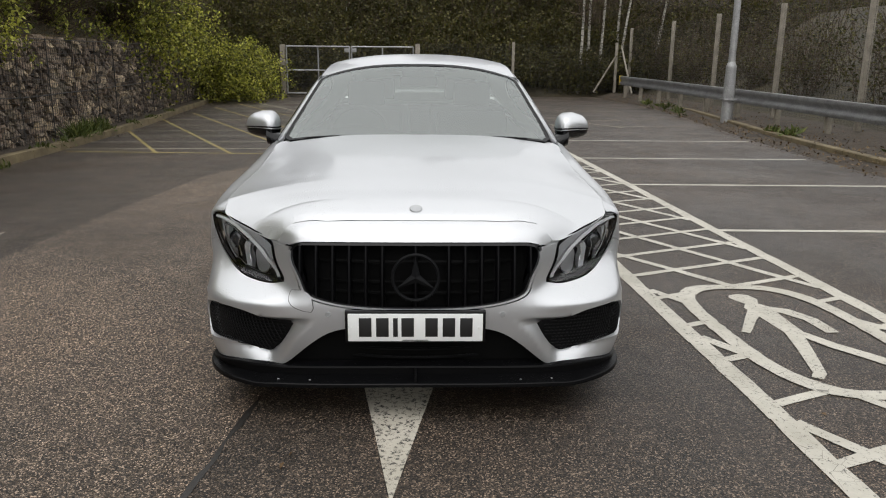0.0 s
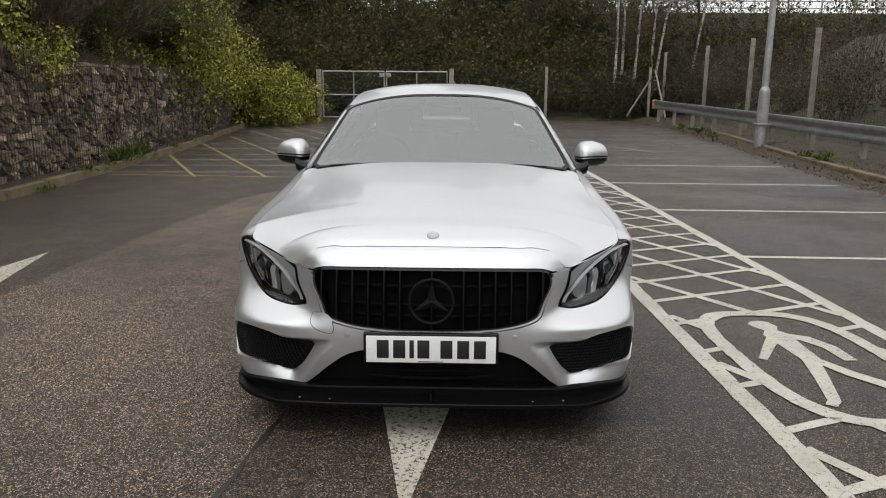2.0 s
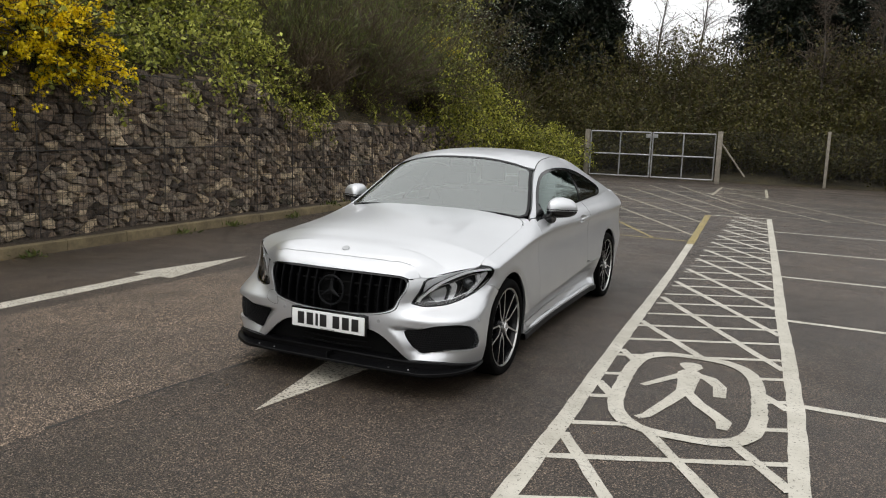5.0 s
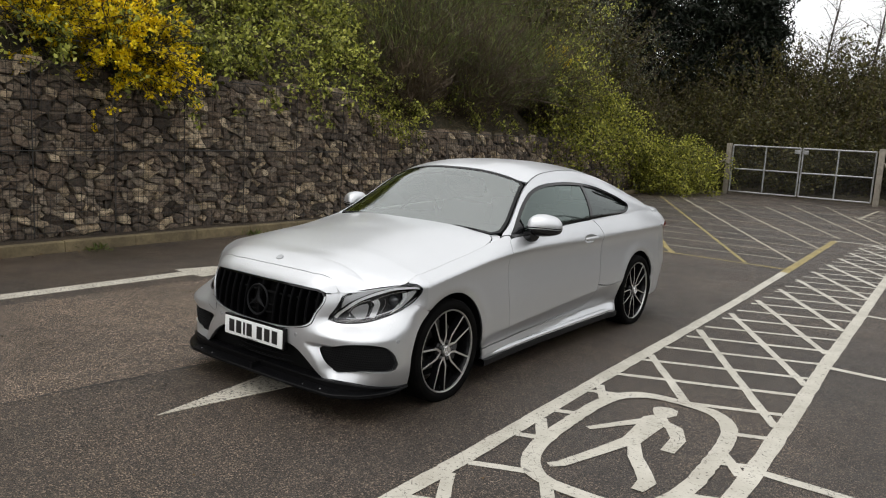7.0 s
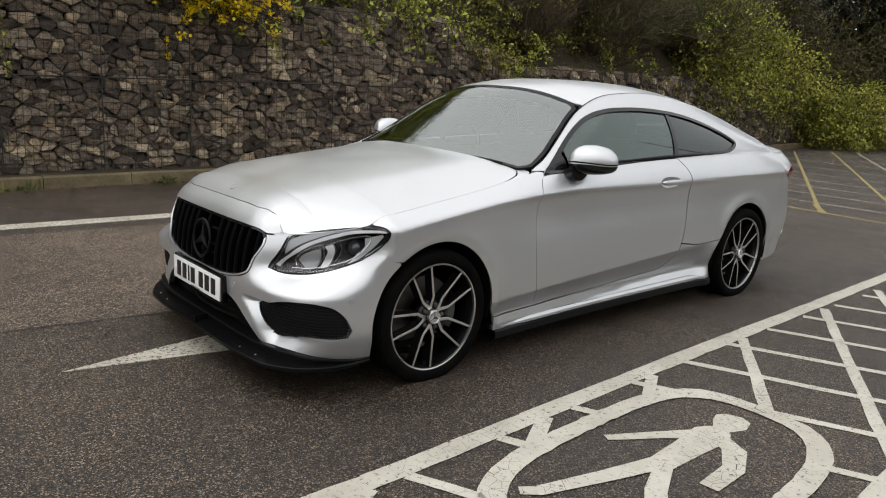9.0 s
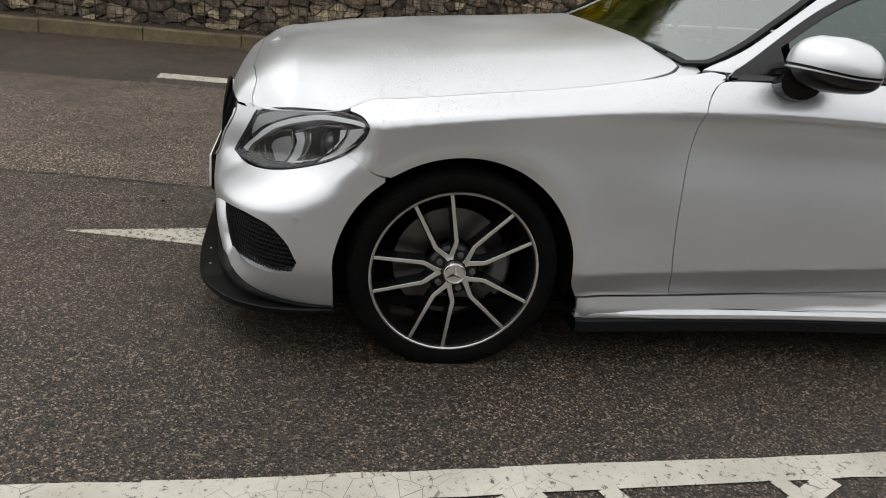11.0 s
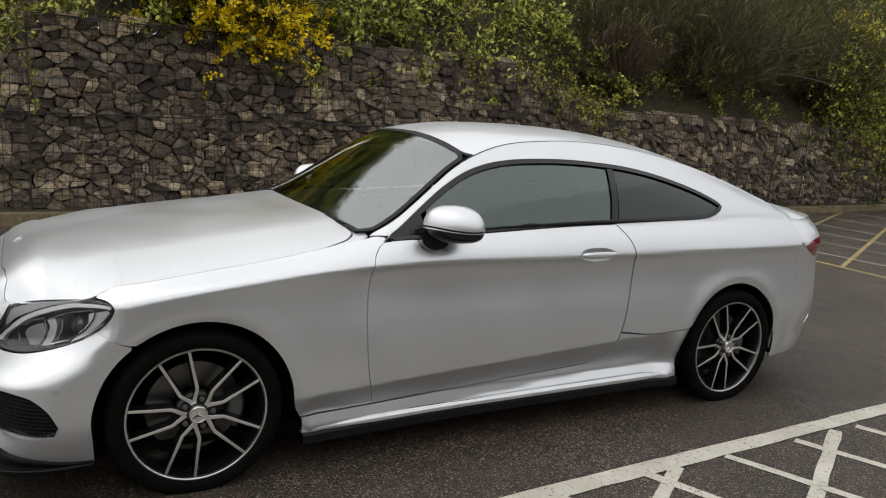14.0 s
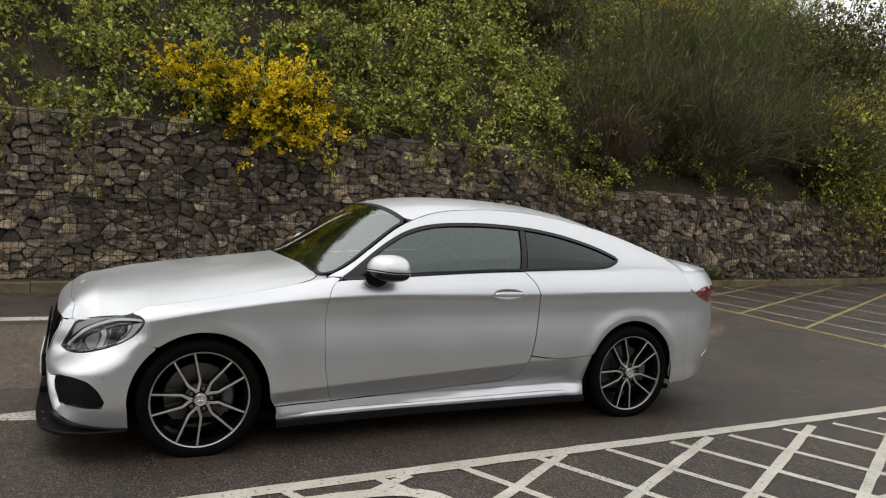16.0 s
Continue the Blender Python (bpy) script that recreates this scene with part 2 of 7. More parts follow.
def fill(loops, step):
    """Quads that cover the area of the loops, with their border drawn onto the outline."""
    lo, hi = loops[0].min(0), loops[0].max(0)
    nx, ny = (max(2, int(math.ceil(v))) for v in (hi - lo) / step)
    gx, gy = np.meshgrid(np.linspace(lo[0], hi[0], nx + 1), np.linspace(lo[1], hi[1], ny + 1), indexing="ij")
    pts = np.stack([gx.ravel(), gy.ravel()], 1)
    ins = inside(pts, loops)
    dist, near = nearest(pts, loops)
    on = (~ins) | (dist < 0.35 * step)
    idx = np.arange(len(pts)).reshape(nx + 1, ny + 1)
    quads = np.stack([idx[:-1, :-1], idx[1:, :-1], idx[1:, 1:], idx[:-1, 1:]], -1).reshape(-1, 4)
    moved = np.where(on[:, None], near, pts)
    quads = quads[ins[quads].any(1)]
    edge = on[quads].all(1)
    centres = moved[quads].mean(1)
    good = ~edge | (inside(centres, loops) & (nearest(centres, loops)[0] > 0.04 * step))
    quads = quads[good]
    used = np.unique(quads)
    for loop in loops:
        d0, d1 = loop - np.roll(loop, 1, 0), np.roll(loop, -1, 0) - loop
        turn = np.abs((np.arctan2(d1[:, 1], d1[:, 0]) - np.arctan2(d0[:, 1], d0[:, 0]) + np.pi) % (2 * np.pi) - np.pi)
        for c in loop[turn > 0.5]:
            cand = used[on[used]]
            k = cand[np.argmin(((moved[cand] - c) ** 2).sum(1))]
            if np.hypot(*(moved[k] - c)) < step:
                moved[k] = c
    keys, verts, faces = {}, [], []
    for q in quads:
        f = []
        for v in q:
            key = (round(moved[v][0], 5), round(moved[v][1], 5))
            if key not in keys:
                keys[key] = len(verts)
                verts.append(moved[v])
            if keys[key] not in f:
                f.append(keys[key])
        if len(f) > 2:
            p = np.array([verts[i] for i in f])
            a = np.sum(p[:, 0] * np.roll(p[:, 1], -1) - np.roll(p[:, 0], -1) * p[:, 1]) / 2
            if a > 1e-9:
                faces.append(f)
    return np.array(verts), faces


def skin(name, loops, surf, mat, parent, step=0.02, gap=0.0, flange=0.012, out=0.0, mirror=False, turn=False, label=""):
    """A panel: the area of the loops laid on a surface, with its edge turned inwards. out: how far it stands off the surface."""
    loops = [np.array(l, float) for l in loops]
    loops = [shrink(loops[0], gap)] + [shrink(l, -gap) for l in loops[1:]]
    uv, faces = fill(loops, step)
    e = 2.5e-3
    pts = surf(uv[:, 0], uv[:, 1])
    nor = np.cross(surf(uv[:, 0] + e, uv[:, 1]) - surf(uv[:, 0] - e, uv[:, 1]), surf(uv[:, 0], uv[:, 1] + e) - surf(uv[:, 0], uv[:, 1] - e))
    nor /= np.maximum(np.linalg.norm(nor, axis=1), 1e-12)[:, None]
    if turn:
        nor, faces = -nor, [f[::-1] for f in faces]
    pts = pts + nor * out
    if flange:
        count = {}
        for f in faces:
            for a, b in zip(f, f[1:] + f[:1]):
                count[(a, b)] = count.get((a, b), 0) + 1
        rim = [(a, b) for a, b in count if (b, a) not in count]
        base = len(pts)
        extra, en, ef = [], [], []
        for a, b in rim:
            s = np.cross(pts[b] - pts[a], nor[a])
            s = s / max(np.linalg.norm(s), 1e-9)
            i = base + len(extra)
            extra += [pts[a], pts[b], pts[b] - nor[b] * flange, pts[a] - nor[a] * flange]
            en += [s, s, s, s]
            ef.append([i + 1, i, i + 3, i + 2])
        if extra:
            pts, nor, faces = np.concatenate([pts, extra]), np.concatenate([nor, en]), faces + ef
    if mirror:
        pts, nor, faces = pts * [-1, 1, 1], nor * [-1, 1, 1], [f[::-1] for f in faces]
    return link_mesh(name, pts, faces, mat, parent, nor, label=label)


# ---- materials of the place
def asphalt(name, lift):
    m = material(name, (0.05, 0.048, 0.045), 0.6)
    n = Nodes(m)
    grain = n.add("ShaderNodeTexVoronoi", Scale=190.0)
    n.link(n.coord.outputs["Object"], grain.inputs["Vector"])
    chips = n.ramp(grain.outputs["Color"], (0.25, (0.004, 0.0030, 0.0021)), (0.44, (0.0155, 0.0113, 0.0079)), (0.60, (0.042, 0.0315, 0.0225)), (0.74, (0.080, 0.062, 0.045)), (0.86, (0.24, 0.19, 0.145)))
    broad = n.ramp(n.noise(0.45, 6.0), (0.32, (0.62 * lift, 0.60 * lift, 0.59 * lift)), (0.5, (0.95 * lift, 0.92 * lift, 0.90 * lift)), (0.72, (1.35 * lift, 1.27 * lift, 1.18 * lift)))
    mid = n.ramp(n.noise(5.0, 5.0), (0.3, (0.82, 0.82, 0.82)), (0.7, (1.15, 1.14, 1.13)))
    n.colour(n.mix(1.0, n.mix(1.0, chips, broad, "MULTIPLY"), mid, "MULTIPLY"))
    n.rough(n.ramp(n.noise(0.8, 5.0), (0.35, (0.36, 0.36, 0.36)), (0.65, (0.62, 0.62, 0.62))))
    fine = n.add("ShaderNodeTexVoronoi", Scale=190.0)
    n.link(n.coord.outputs["Object"], fine.inputs["Vector"])
    n.bump(fine.outputs["Distance"], 0.8, 0.005)
    return m


def worn_paint(name, col, wear):
    m = material(name, col, 0.6)
    n = Nodes(m)
    chips = n.ramp(n.noise(46.0, 6.0, 0.75), (wear - 0.05, (0, 0, 0)), (wear + 0.03, (1, 1, 1)))
    big = n.ramp(n.noise(3.2, 5.0), (0.3, (0.74, 0.73, 0.70)), (0.7, (1.05, 1.05, 1.05)))
    paint = n.mix(1.0, n.mix(n.noise(160.0, 2.0), tuple(c * 0.82 for c in col), col), big, "MULTIPLY")
    cracks = n.add("ShaderNodeTexVoronoi", Scale=16.0)
    cracks.feature = "DISTANCE_TO_EDGE"
    n.link(n.coord.outputs["Object"], cracks.inputs["Vector"])
    line = n.ramp(cracks.outputs["Distance"], (0.004, (0, 0, 0)), (0.014, (1, 1, 1)))
    whole = n.ramp(n.noise(1.3, 3.0), (0.42, (0, 0, 0)), (0.5, (1, 1, 1)))
    line = n.mix(1.0, line, whole, "LIGHTEN")
    n.colour(n.mix(n.mix(1.0, chips, line, "MULTIPLY"), (0.05, 0.047, 0.043), paint))
    n.bump(chips, 0.3, 0.002)
    return m


def stone_material():
    m = material("gabion_stone", (0.2, 0.19, 0.18), 0.8)
    n = Nodes(m)
    info, geo = n.add("ShaderNodeObjectInfo"), n.add("ShaderNodeNewGeometry")
    add = n.tree.nodes.new("ShaderNodeMath")
    add.operation = "ADD"
    wrap = n.tree.nodes.new("ShaderNodeMath")
    wrap.operation = "FRACT"
    n.link(info.outputs["Random"], add.inputs[0])
    n.link(geo.outputs["Random Per Island"], add.inputs[1])
    n.link(add.outputs[0], wrap.inputs[0])
    tone = n.ramp(wrap.outputs[0], (0.0, (0.05, 0.038, 0.029)), (0.25, (0.13, 0.101, 0.077)), (0.5, (0.20, 0.150, 0.108)), (0.7, (0.24, 0.200, 0.156)), (0.9, (0.38, 0.30, 0.20)), (1.0, (0.54, 0.45, 0.32)))
    veins = n.ramp(n.noise(22.0, 8.0, 0.75), (0.34, (0.26, 0.26, 0.26)), (0.66, (1.82, 1.77, 1.70)))
    moss = n.ramp(n.noise(2.6, 6.0), (0.56, (0, 0, 0)), (0.72, (0.6, 0.6, 0.6)))
    n.colour(n.mix(moss, n.mix(1.0, tone, veins, "MULTIPLY"), (0.055, 0.058, 0.022)))
    n.bump(n.noise(38.0, 8.0, 0.75), 1.0, 0.03)
    return m


def leaf_material(name, *cols, through=0.25):
    m = material(name, cols[0], 0.5)
    n = Nodes(m)
    geo = n.add("ShaderNodeNewGeometry")
    stops = [(k / (len(cols) - 1), c) for k, c in enumerate(cols)]
    tone = n.ramp(geo.outputs["Random Per Island"], *stops)
    shade = n.ramp(n.noise(0.9, 3.0), (0.3, (0.6, 0.6, 0.6)), (0.7, (1.2, 1.2, 1.2)))
    col = n.mix(1.0, tone, shade, "MULTIPLY")
    n.colour(col)
    trans = n.add("ShaderNodeBsdfTranslucent")
    n.link(col, trans.inputs["Color"])
    mixer = n.tree.nodes.new("ShaderNodeMixShader")
    mixer.inputs[0].default_value = through
    n.link(n.bsdf.outputs[0], mixer.inputs[1])
    n.link(trans.outputs[0], mixer.inputs[2])
    n.link(mixer.outputs[0], n.tree.nodes["Material Output"].inputs["Surface"])
    n.bsdf.inputs["Specular IOR Level"].default_value = 0.25
    return m


def mottled(name, a, b, scale, rough=0.8, bump=0.4, metal=0.0, dist=0.01):
    m = material(name, a, rough, metal)
    n = Nodes(m)
    n.colour(n.mix(1.0, n.ramp(n.noise(scale, 7.0, 0.65), (0.3, a), (0.7, b)), n.ramp(n.noise(scale * 9, 4.0), (0.3, (0.8, 0.8, 0.8)), (0.7, (1.15, 1.15, 1.15))), "MULTIPLY"))
    n.bump(n.noise(scale * 6, 6.0), bump, dist)
    return m


def birch():
    m = material("birch_bark", (0.5, 0.48, 0.43), 0.8)
    n = Nodes(m)
    stretch = n.add("ShaderNodeMapping")
    stretch.inputs["Scale"].default_value = (2.0, 2.0, 9.0)
    n.link(n.coord.outputs["Object"], stretch.inputs["Vector"])
    n.colour(n.ramp(n.noise(2.2, 5.0, 0.7, stretch.outputs[0]), (0.38, (0.05, 0.045, 0.04)), (0.5, (0.30, 0.28, 0.24)), (0.7, (0.50, 0.47, 0.40))))
    return m


ASPHALT = asphalt("wet_asphalt", 1.10)
# lifted colour stands in for the sky's sheen on wet asphalt
SHEEN_ASPHALT = asphalt("pale_sheen_asphalt", 2.2)
WHITE_LINE = worn_paint("worn_white_road_paint", (0.55, 0.525, 0.455), 0.40)
FAINT_LINE = worn_paint("faded_white_road_paint", (0.44, 0.40, 0.31), 0.455)
ARROW_PAINT = worn_paint("badly_worn_road_paint", (0.57, 0.535, 0.455), 0.455)
YELLOW_LINE = worn_paint("worn_yellow_road_paint", (0.38, 0.30, 0.10), 0.455)
STONE = stone_material()
KERB = mottled("mossy_concrete", (0.075, 0.057, 0.030), (0.19, 0.148, 0.078), 3.0)
SOIL = mottled("leaf_strewn_soil", (0.020, 0.014, 0.009), (0.060, 0.042, 0.024), 2.0, bump=0.8, dist=0.05)
BANK = mottled("overgrown_bank_earth", (0.016, 0.013, 0.005), (0.055, 0.042, 0.015), 1.2, bump=1.0, dist=0.08)
WIRE = material("galvanised_wire", (0.040, 0.038, 0.036), 0.6, 0.3)
STEEL = mottled("weathered_galvanised_steel", (0.26, 0.26, 0.26), (0.42, 0.42, 0.42), 4.0, 0.5, 0.1, 0.55)
POST = mottled("weathered_concrete_post", (0.16, 0.14, 0.11), (0.30, 0.27, 0.22), 5.0)
BARK = mottled("dark_bark", (0.028, 0.022, 0.016), (0.075, 0.060, 0.045), 7.0, bump=0.8)
TWIG = mottled("brown_twigs", (0.035, 0.024, 0.015), (0.10, 0.068, 0.042), 5.0, bump=0.2)
DRY = leaf_material("dry_stalks", (0.16, 0.115, 0.060), (0.26, 0.20, 0.11), (0.10, 0.07, 0.04))
BIRCH = birch()
BRAMBLE = leaf_material("bramble_leaves", (0.040, 0.048, 0.010), (0.12, 0.14, 0.024), (0.27, 0.29, 0.050), (0.46, 0.48, 0.09), (0.58, 0.57, 0.14))
IVY = leaf_material("hanging_ivy_leaves", (0.035, 0.042, 0.009), (0.15, 0.165, 0.024), (0.36, 0.37, 0.055), (0.56, 0.54, 0.10))
BROOM = leaf_material("broom_strands", (0.052, 0.074, 0.018), (0.115, 0.14, 0.034), (0.20, 0.21, 0.060))
BROOM_DRY = leaf_material("dry_broom_strands", (0.055, 0.038, 0.022), (0.10, 0.070, 0.042), (0.075, 0.066, 0.030))
GORSE_GREEN = leaf_material("gorse_spines", (0.012, 0.020, 0.006), (0.035, 0.045, 0.011))
GORSE_YELLOW = leaf_material("gorse_blossom", (0.74, 0.53, 0.004), (0.85, 0.65, 0.008), (0.93, 0.76, 0.03), through=0.3)
HEDGE = leaf_material("olive_shrub_leaves", (0.030, 0.032, 0.009), (0.070, 0.066, 0.018), (0.125, 0.11, 0.030))
PALE = leaf_material("pale_willow_leaves", (0.10, 0.12, 0.07), (0.20, 0.22, 0.15), (0.30, 0.31, 0.24))
CONIFER = leaf_material("dark_conifer_needles", (0.006, 0.010, 0.006), (0.013, 0.019, 0.010), (0.020, 0.026, 0.013), through=0.05)
LITTER = leaf_material("fallen_leaves", (0.07, 0.04, 0.018), (0.14, 0.085, 0.035), (0.20, 0.14, 0.06), through=0.0)
WEED = leaf_material("kerb_weeds", (0.045, 0.062, 0.014), (0.09, 0.115, 0.026), (0.16, 0.17, 0.05))
BRIDGE = mottled("stained_concrete", (0.045, 0.038, 0.032), (0.090, 0.079, 0.068), 0.6)
SHED = mottled("pale_cladding", (0.50, 0.50, 0.50), (0.62, 0.62, 0.62), 1.5, bump=0.05)
YELLOW_CAP = mottled("yellow_rail_end", (0.45, 0.34, 0.05), (0.55, 0.42, 0.08), 8.0)
# ---- the car's skin: its half-width, nose, bonnet and roof as smooth functions; the nose is at y = 0, the car's length runs along +y
def curve(*pts):
    """A smooth function through (at, value) pairs, held at its ends."""
    xs, ys = np.array([p[0] for p in pts], float), np.array([p[1] for p in pts], float)
    ms = np.gradient(ys, xs)

    def f(x):
        x = np.clip(np.asarray(x, float), xs[0], xs[-1])
        i = np.clip(np.searchsorted(xs, x) - 1, 0, len(xs) - 2)
        h = xs[i + 1] - xs[i]
        t = (x - xs[i]) / h
        return (2 * t**3 - 3 * t**2 + 1) * ys[i] + (t**3 - 2 * t**2 + t) * h * ms[i] + (3 * t**2 - 2 * t**3) * ys[i + 1] + (t**3 - t**2) * h * ms[i + 1]

    return f


AXLE_F, AXLE_R, HUB_Z, ARCH = 0.785, 3.625, 0.303, 0.362
plan_width = curve((0.3, 0.885), (0.54, 0.908), (0.79, 0.913), (1.2, 0.895), (1.6, 0.886), (2.3, 0.887), (3.0, 0.893), (3.6, 0.903), (4.0, 0.888), (4.3, 0.86))
shoulder_z = curve((0.3, 0.70), (0.54, 0.755), (0.9, 0.795), (1.5, 0.84), (2.6, 0.845), (4.06, 0.86), (4.5, 0.855))
crest_z = curve((0.3, 0.765), (0.54, 0.795), (0.8, 0.828), (1.1, 0.868), (1.35, 0.915), (1.5, 0.943), (1.7, 0.953), (2.0, 0.963), (2.74, 0.985), (3.36, 1.0), (3.8, 1.01), (4.3, 0.99))
crest_x = curve((0.3, 0.79), (0.54, 0.795), (0.8, 0.785), (1.1, 0.775), (1.4, 0.775), (1.7, 0.795), (2.3, 0.80), (3.0, 0.80), (3.5, 0.795), (4.0, 0.76), (4.4, 0.70))
rail_z = curve((1.25, 0.905), (1.4, 0.935), (1.5, 0.960), (1.6, 1.008), (1.75, 1.105), (1.95, 1.235), (2.15, 1.315), (2.5, 1.362), (2.9, 1.355), (3.3, 1.30), (3.7, 1.205), (3.92, 1.125), (4.05, 1.06), (4.12, 1.003), (4.3, 1.0))
rail_x = curve((1.25, 0.765), (1.4, 0.76), (1.5, 0.755), (1.6, 0.738), (1.75, 0.69), (1.95, 0.625), (2.15, 0.585), (2.5, 0.56), (2.9, 0.55), (3.3, 0.545), (3.7, 0.565), (3.92, 0.62), (4.05, 0.69), (4.12, 0.752), (4.3, 0.752))
tuck = curve((-0.5, 0.075), (-0.15, 0.028), (0.0, 0.016), (0.15, 0.010), (0.30, 0.007), (0.45, 0.009), (0.6, 0.019), (0.72, 0.029), (0.82, 0.0345), (0.89, 0.0330), (0.945, 0.0265), (0.98, 0.0165), (1.0, 0.0090))
nose_y = curve((0.10, 0.10), (0.2, 0.07), (0.3, 0.05), (0.38, 0.042), (0.46, 0.038), (0.56, 0.045), (0.64, 0.062), (0.70, 0.085), (0.74, 0.112), (0.775, 0.155), (0.80, 0.20))
centre_z = curve((0.14, 0.762), (0.158, 0.777), (0.185, 0.799), (0.23, 0.822), (0.4, 0.860), (0.8, 0.922), (1.2, 0.968), (1.45, 0.995))
roof_z = curve((1.36, 0.965), (1.42, 1.002), (1.67, 1.18), (1.95, 1.356), (2.17, 1.400), (2.52, 1.421), (2.88, 1.414), (3.25, 1.370), (3.6, 1.282), (4.0, 1.145), (4.1, 1.112), (4.4, 1.05), (4.6, 1.015), (4.68, 0.999))
CORNER_Y, POWER = 0.54, 2.6


def raw_x(y, z):
    """Half-width of the skin with its creases sharp."""
    y, z = np.broadcast_arrays(np.asarray(y, float), np.asarray(z, float))
    zs, zc, zr = shoulder_z(y), crest_z(y), np.maximum(rail_z(y), crest_z(y) + 1e-3)
    level = (z - 0.25) / (zs - 0.25)
    under = np.interp(y, [0.55, 1.0, 1.45], [0.0, 0.30, 1.0])
    low = plan_width(y) - tuck(level) + (1 - under) * np.clip(tuck(level) - 0.009, 0, 1) * (level > 0.45)
    fold = 0.34 + 0.062 * (y - 1.5)
    low = low - 0.055 * np.clip((fold - z) / 0.13, 0, 1.3) * np.interp(y, [1.0, 1.25, 3.1, 3.35], [0.25, 1, 1, 0.3])
    low = low + 0.054 * np.clip((0.252 - z) / 0.07, 0, 1) * np.interp(y, [1.15, 1.22, 3.18, 3.28], [0, 1, 1, 0])
    for at in (AXLE_F, AXLE_R):
        r = np.hypot(y - at, z - HUB_Z)
        fade = np.clip((zs - z) / 0.12, 0, 1)
        low = low + 0.006 * np.exp(-(((r - ARCH - 0.034) / 0.055) ** 2)) * fade - 0.013 * np.clip((ARCH + 0.034 - r) / 0.034, 0, 1.2) * fade
    xs, k = plan_width(y) - 0.009, np.clip((z - zs) / (zc - zs), 0, 1)
    band = xs + (crest_x(y) - xs) * k**1.25 + 0.008 * np.sin(np.pi * k)
    g = np.clip((z - zc) / (zr - zc), 0, 1)
    glass = crest_x(y) + (rail_x(y) - crest_x(y)) * g**1.55
    return np.where(z <= zs, low, np.where(z <= zc, band, glass))


def side_x(y, z):
    """Half-width of the skin at length y and height z, its creases rounded as pressed steel is."""
    y, z = np.asarray(y, float), np.asarray(z, float)
    soft = np.interp(y, [0.5, 0.9, 1.5, 3.8, 4.1], [0.040, 0.018, 0.006, 0.006, 0.014])
    return sum(0.25 * (1 - abs(k)) * raw_x(y, z + 1.25 * k * soft) for k in (-0.75, -0.5, -0.25, 0, 0.25, 0.5, 0.75))


def side_point(y, z):
    return np.stack([side_x(y, z), y + 0 * z, z + 0 * y], -1)


lamp_plan = curve((0, 0), (0.3, 0.008), (0.45, 0.030), (0.52, 0.070), (0.58, 0.155), (0.64, 0.250), (0.75, 0.415), (0.85, 0.590), (0.92, 0.745), (0.955, 0.835), (0.985, 0.915), (0.996, 0.960), (0.9995, 0.988), (1.0, 1.0))
bonnet_bow = curve((0, 0), (0.2, 0.001), (0.345, 0.008), (0.45, 0.025), (0.52, 0.045), (0.575, 0.07), (0.7, 0.16), (0.85, 0.35), (1.0, 0.60))
corner_power = curve((0.15, 4.0), (0.38, 4.0), (0.47, 3.5), (0.56, 2.75), (0.62, POWER), (0.8, POWER))


def nose_point(q, z):
    """q runs from the middle of the nose (0) round the corner (1) and on along the flank (metres past 1)."""
    q, z = np.broadcast_arrays(np.asarray(q, float), np.asarray(z, float))
    side, q = np.where(q < 0, -1.0, 1.0), np.abs(q)
    a, p = np.clip(q, 0, 1) * np.pi / 2, 2 / corner_power(z)
    y0 = nose_y(z)
    back, out = 1 - np.maximum(np.cos(a), 1e-9) ** p, np.maximum(np.sin(a), 1e-9) ** p
    set_in = np.clip((z - 0.45) / (np.interp(out, [0.5, 0.65, 0.9, 1.0], [0.56, 0.57, 0.635, 0.68]) - 0.45), 0, 1)
    set_in = set_in * set_in * (3 - 2 * set_in)
    back = back + (lamp_plan(out) - back) * set_in
    y = np.where(q > 1, CORNER_Y + q - 1, y0 + (CORNER_Y - y0) * back)
    w = side_x(np.maximum(y, CORNER_Y), z)
    return np.stack([side * np.where(q > 1, w, w * out), y, z], -1)


def nose_q(y, z):
    """The q at which the nose's corner has come back to y at height z."""
    if y > CORNER_Y:
        return 1 + y - CORNER_Y
    qs = np.linspace(0, 1, 1500)
    return float(np.interp(y, nose_point(qs, z)[:, 1], qs))


_knots = [(0.0, 0.777), (0.19, 0.774), (0.28, 0.768), (0.315, 0.752), (0.335, 0.722), (0.352, 0.694), (0.39, 0.692), (0.5, 0.712), (0.6, 0.733), (0.70, 0.754)]
_x0, _x1, _z = float(nose_point(0.70, 0.754)[0]), float(side_x(CORNER_Y, crest_z(CORNER_Y))), np.linspace(0.745, 0.80, 120)
for _k in (0.78, 0.86, 0.94, 1.0):
    _along = nose_point(np.full(120, _k), _z)[:, 0]
    _knots.append((_k, float(_z[np.argmin(np.abs(_along - _x0 - (_x1 - _x0) * (_k - 0.70) / 0.30))])))
bonnet_edge = curve(*_knots)
_q = np.linspace(0.34, 1.0, 60)
_e = nose_point(_q, bonnet_edge(_q))
_e = _e[np.argsort(_e[:, 1])]


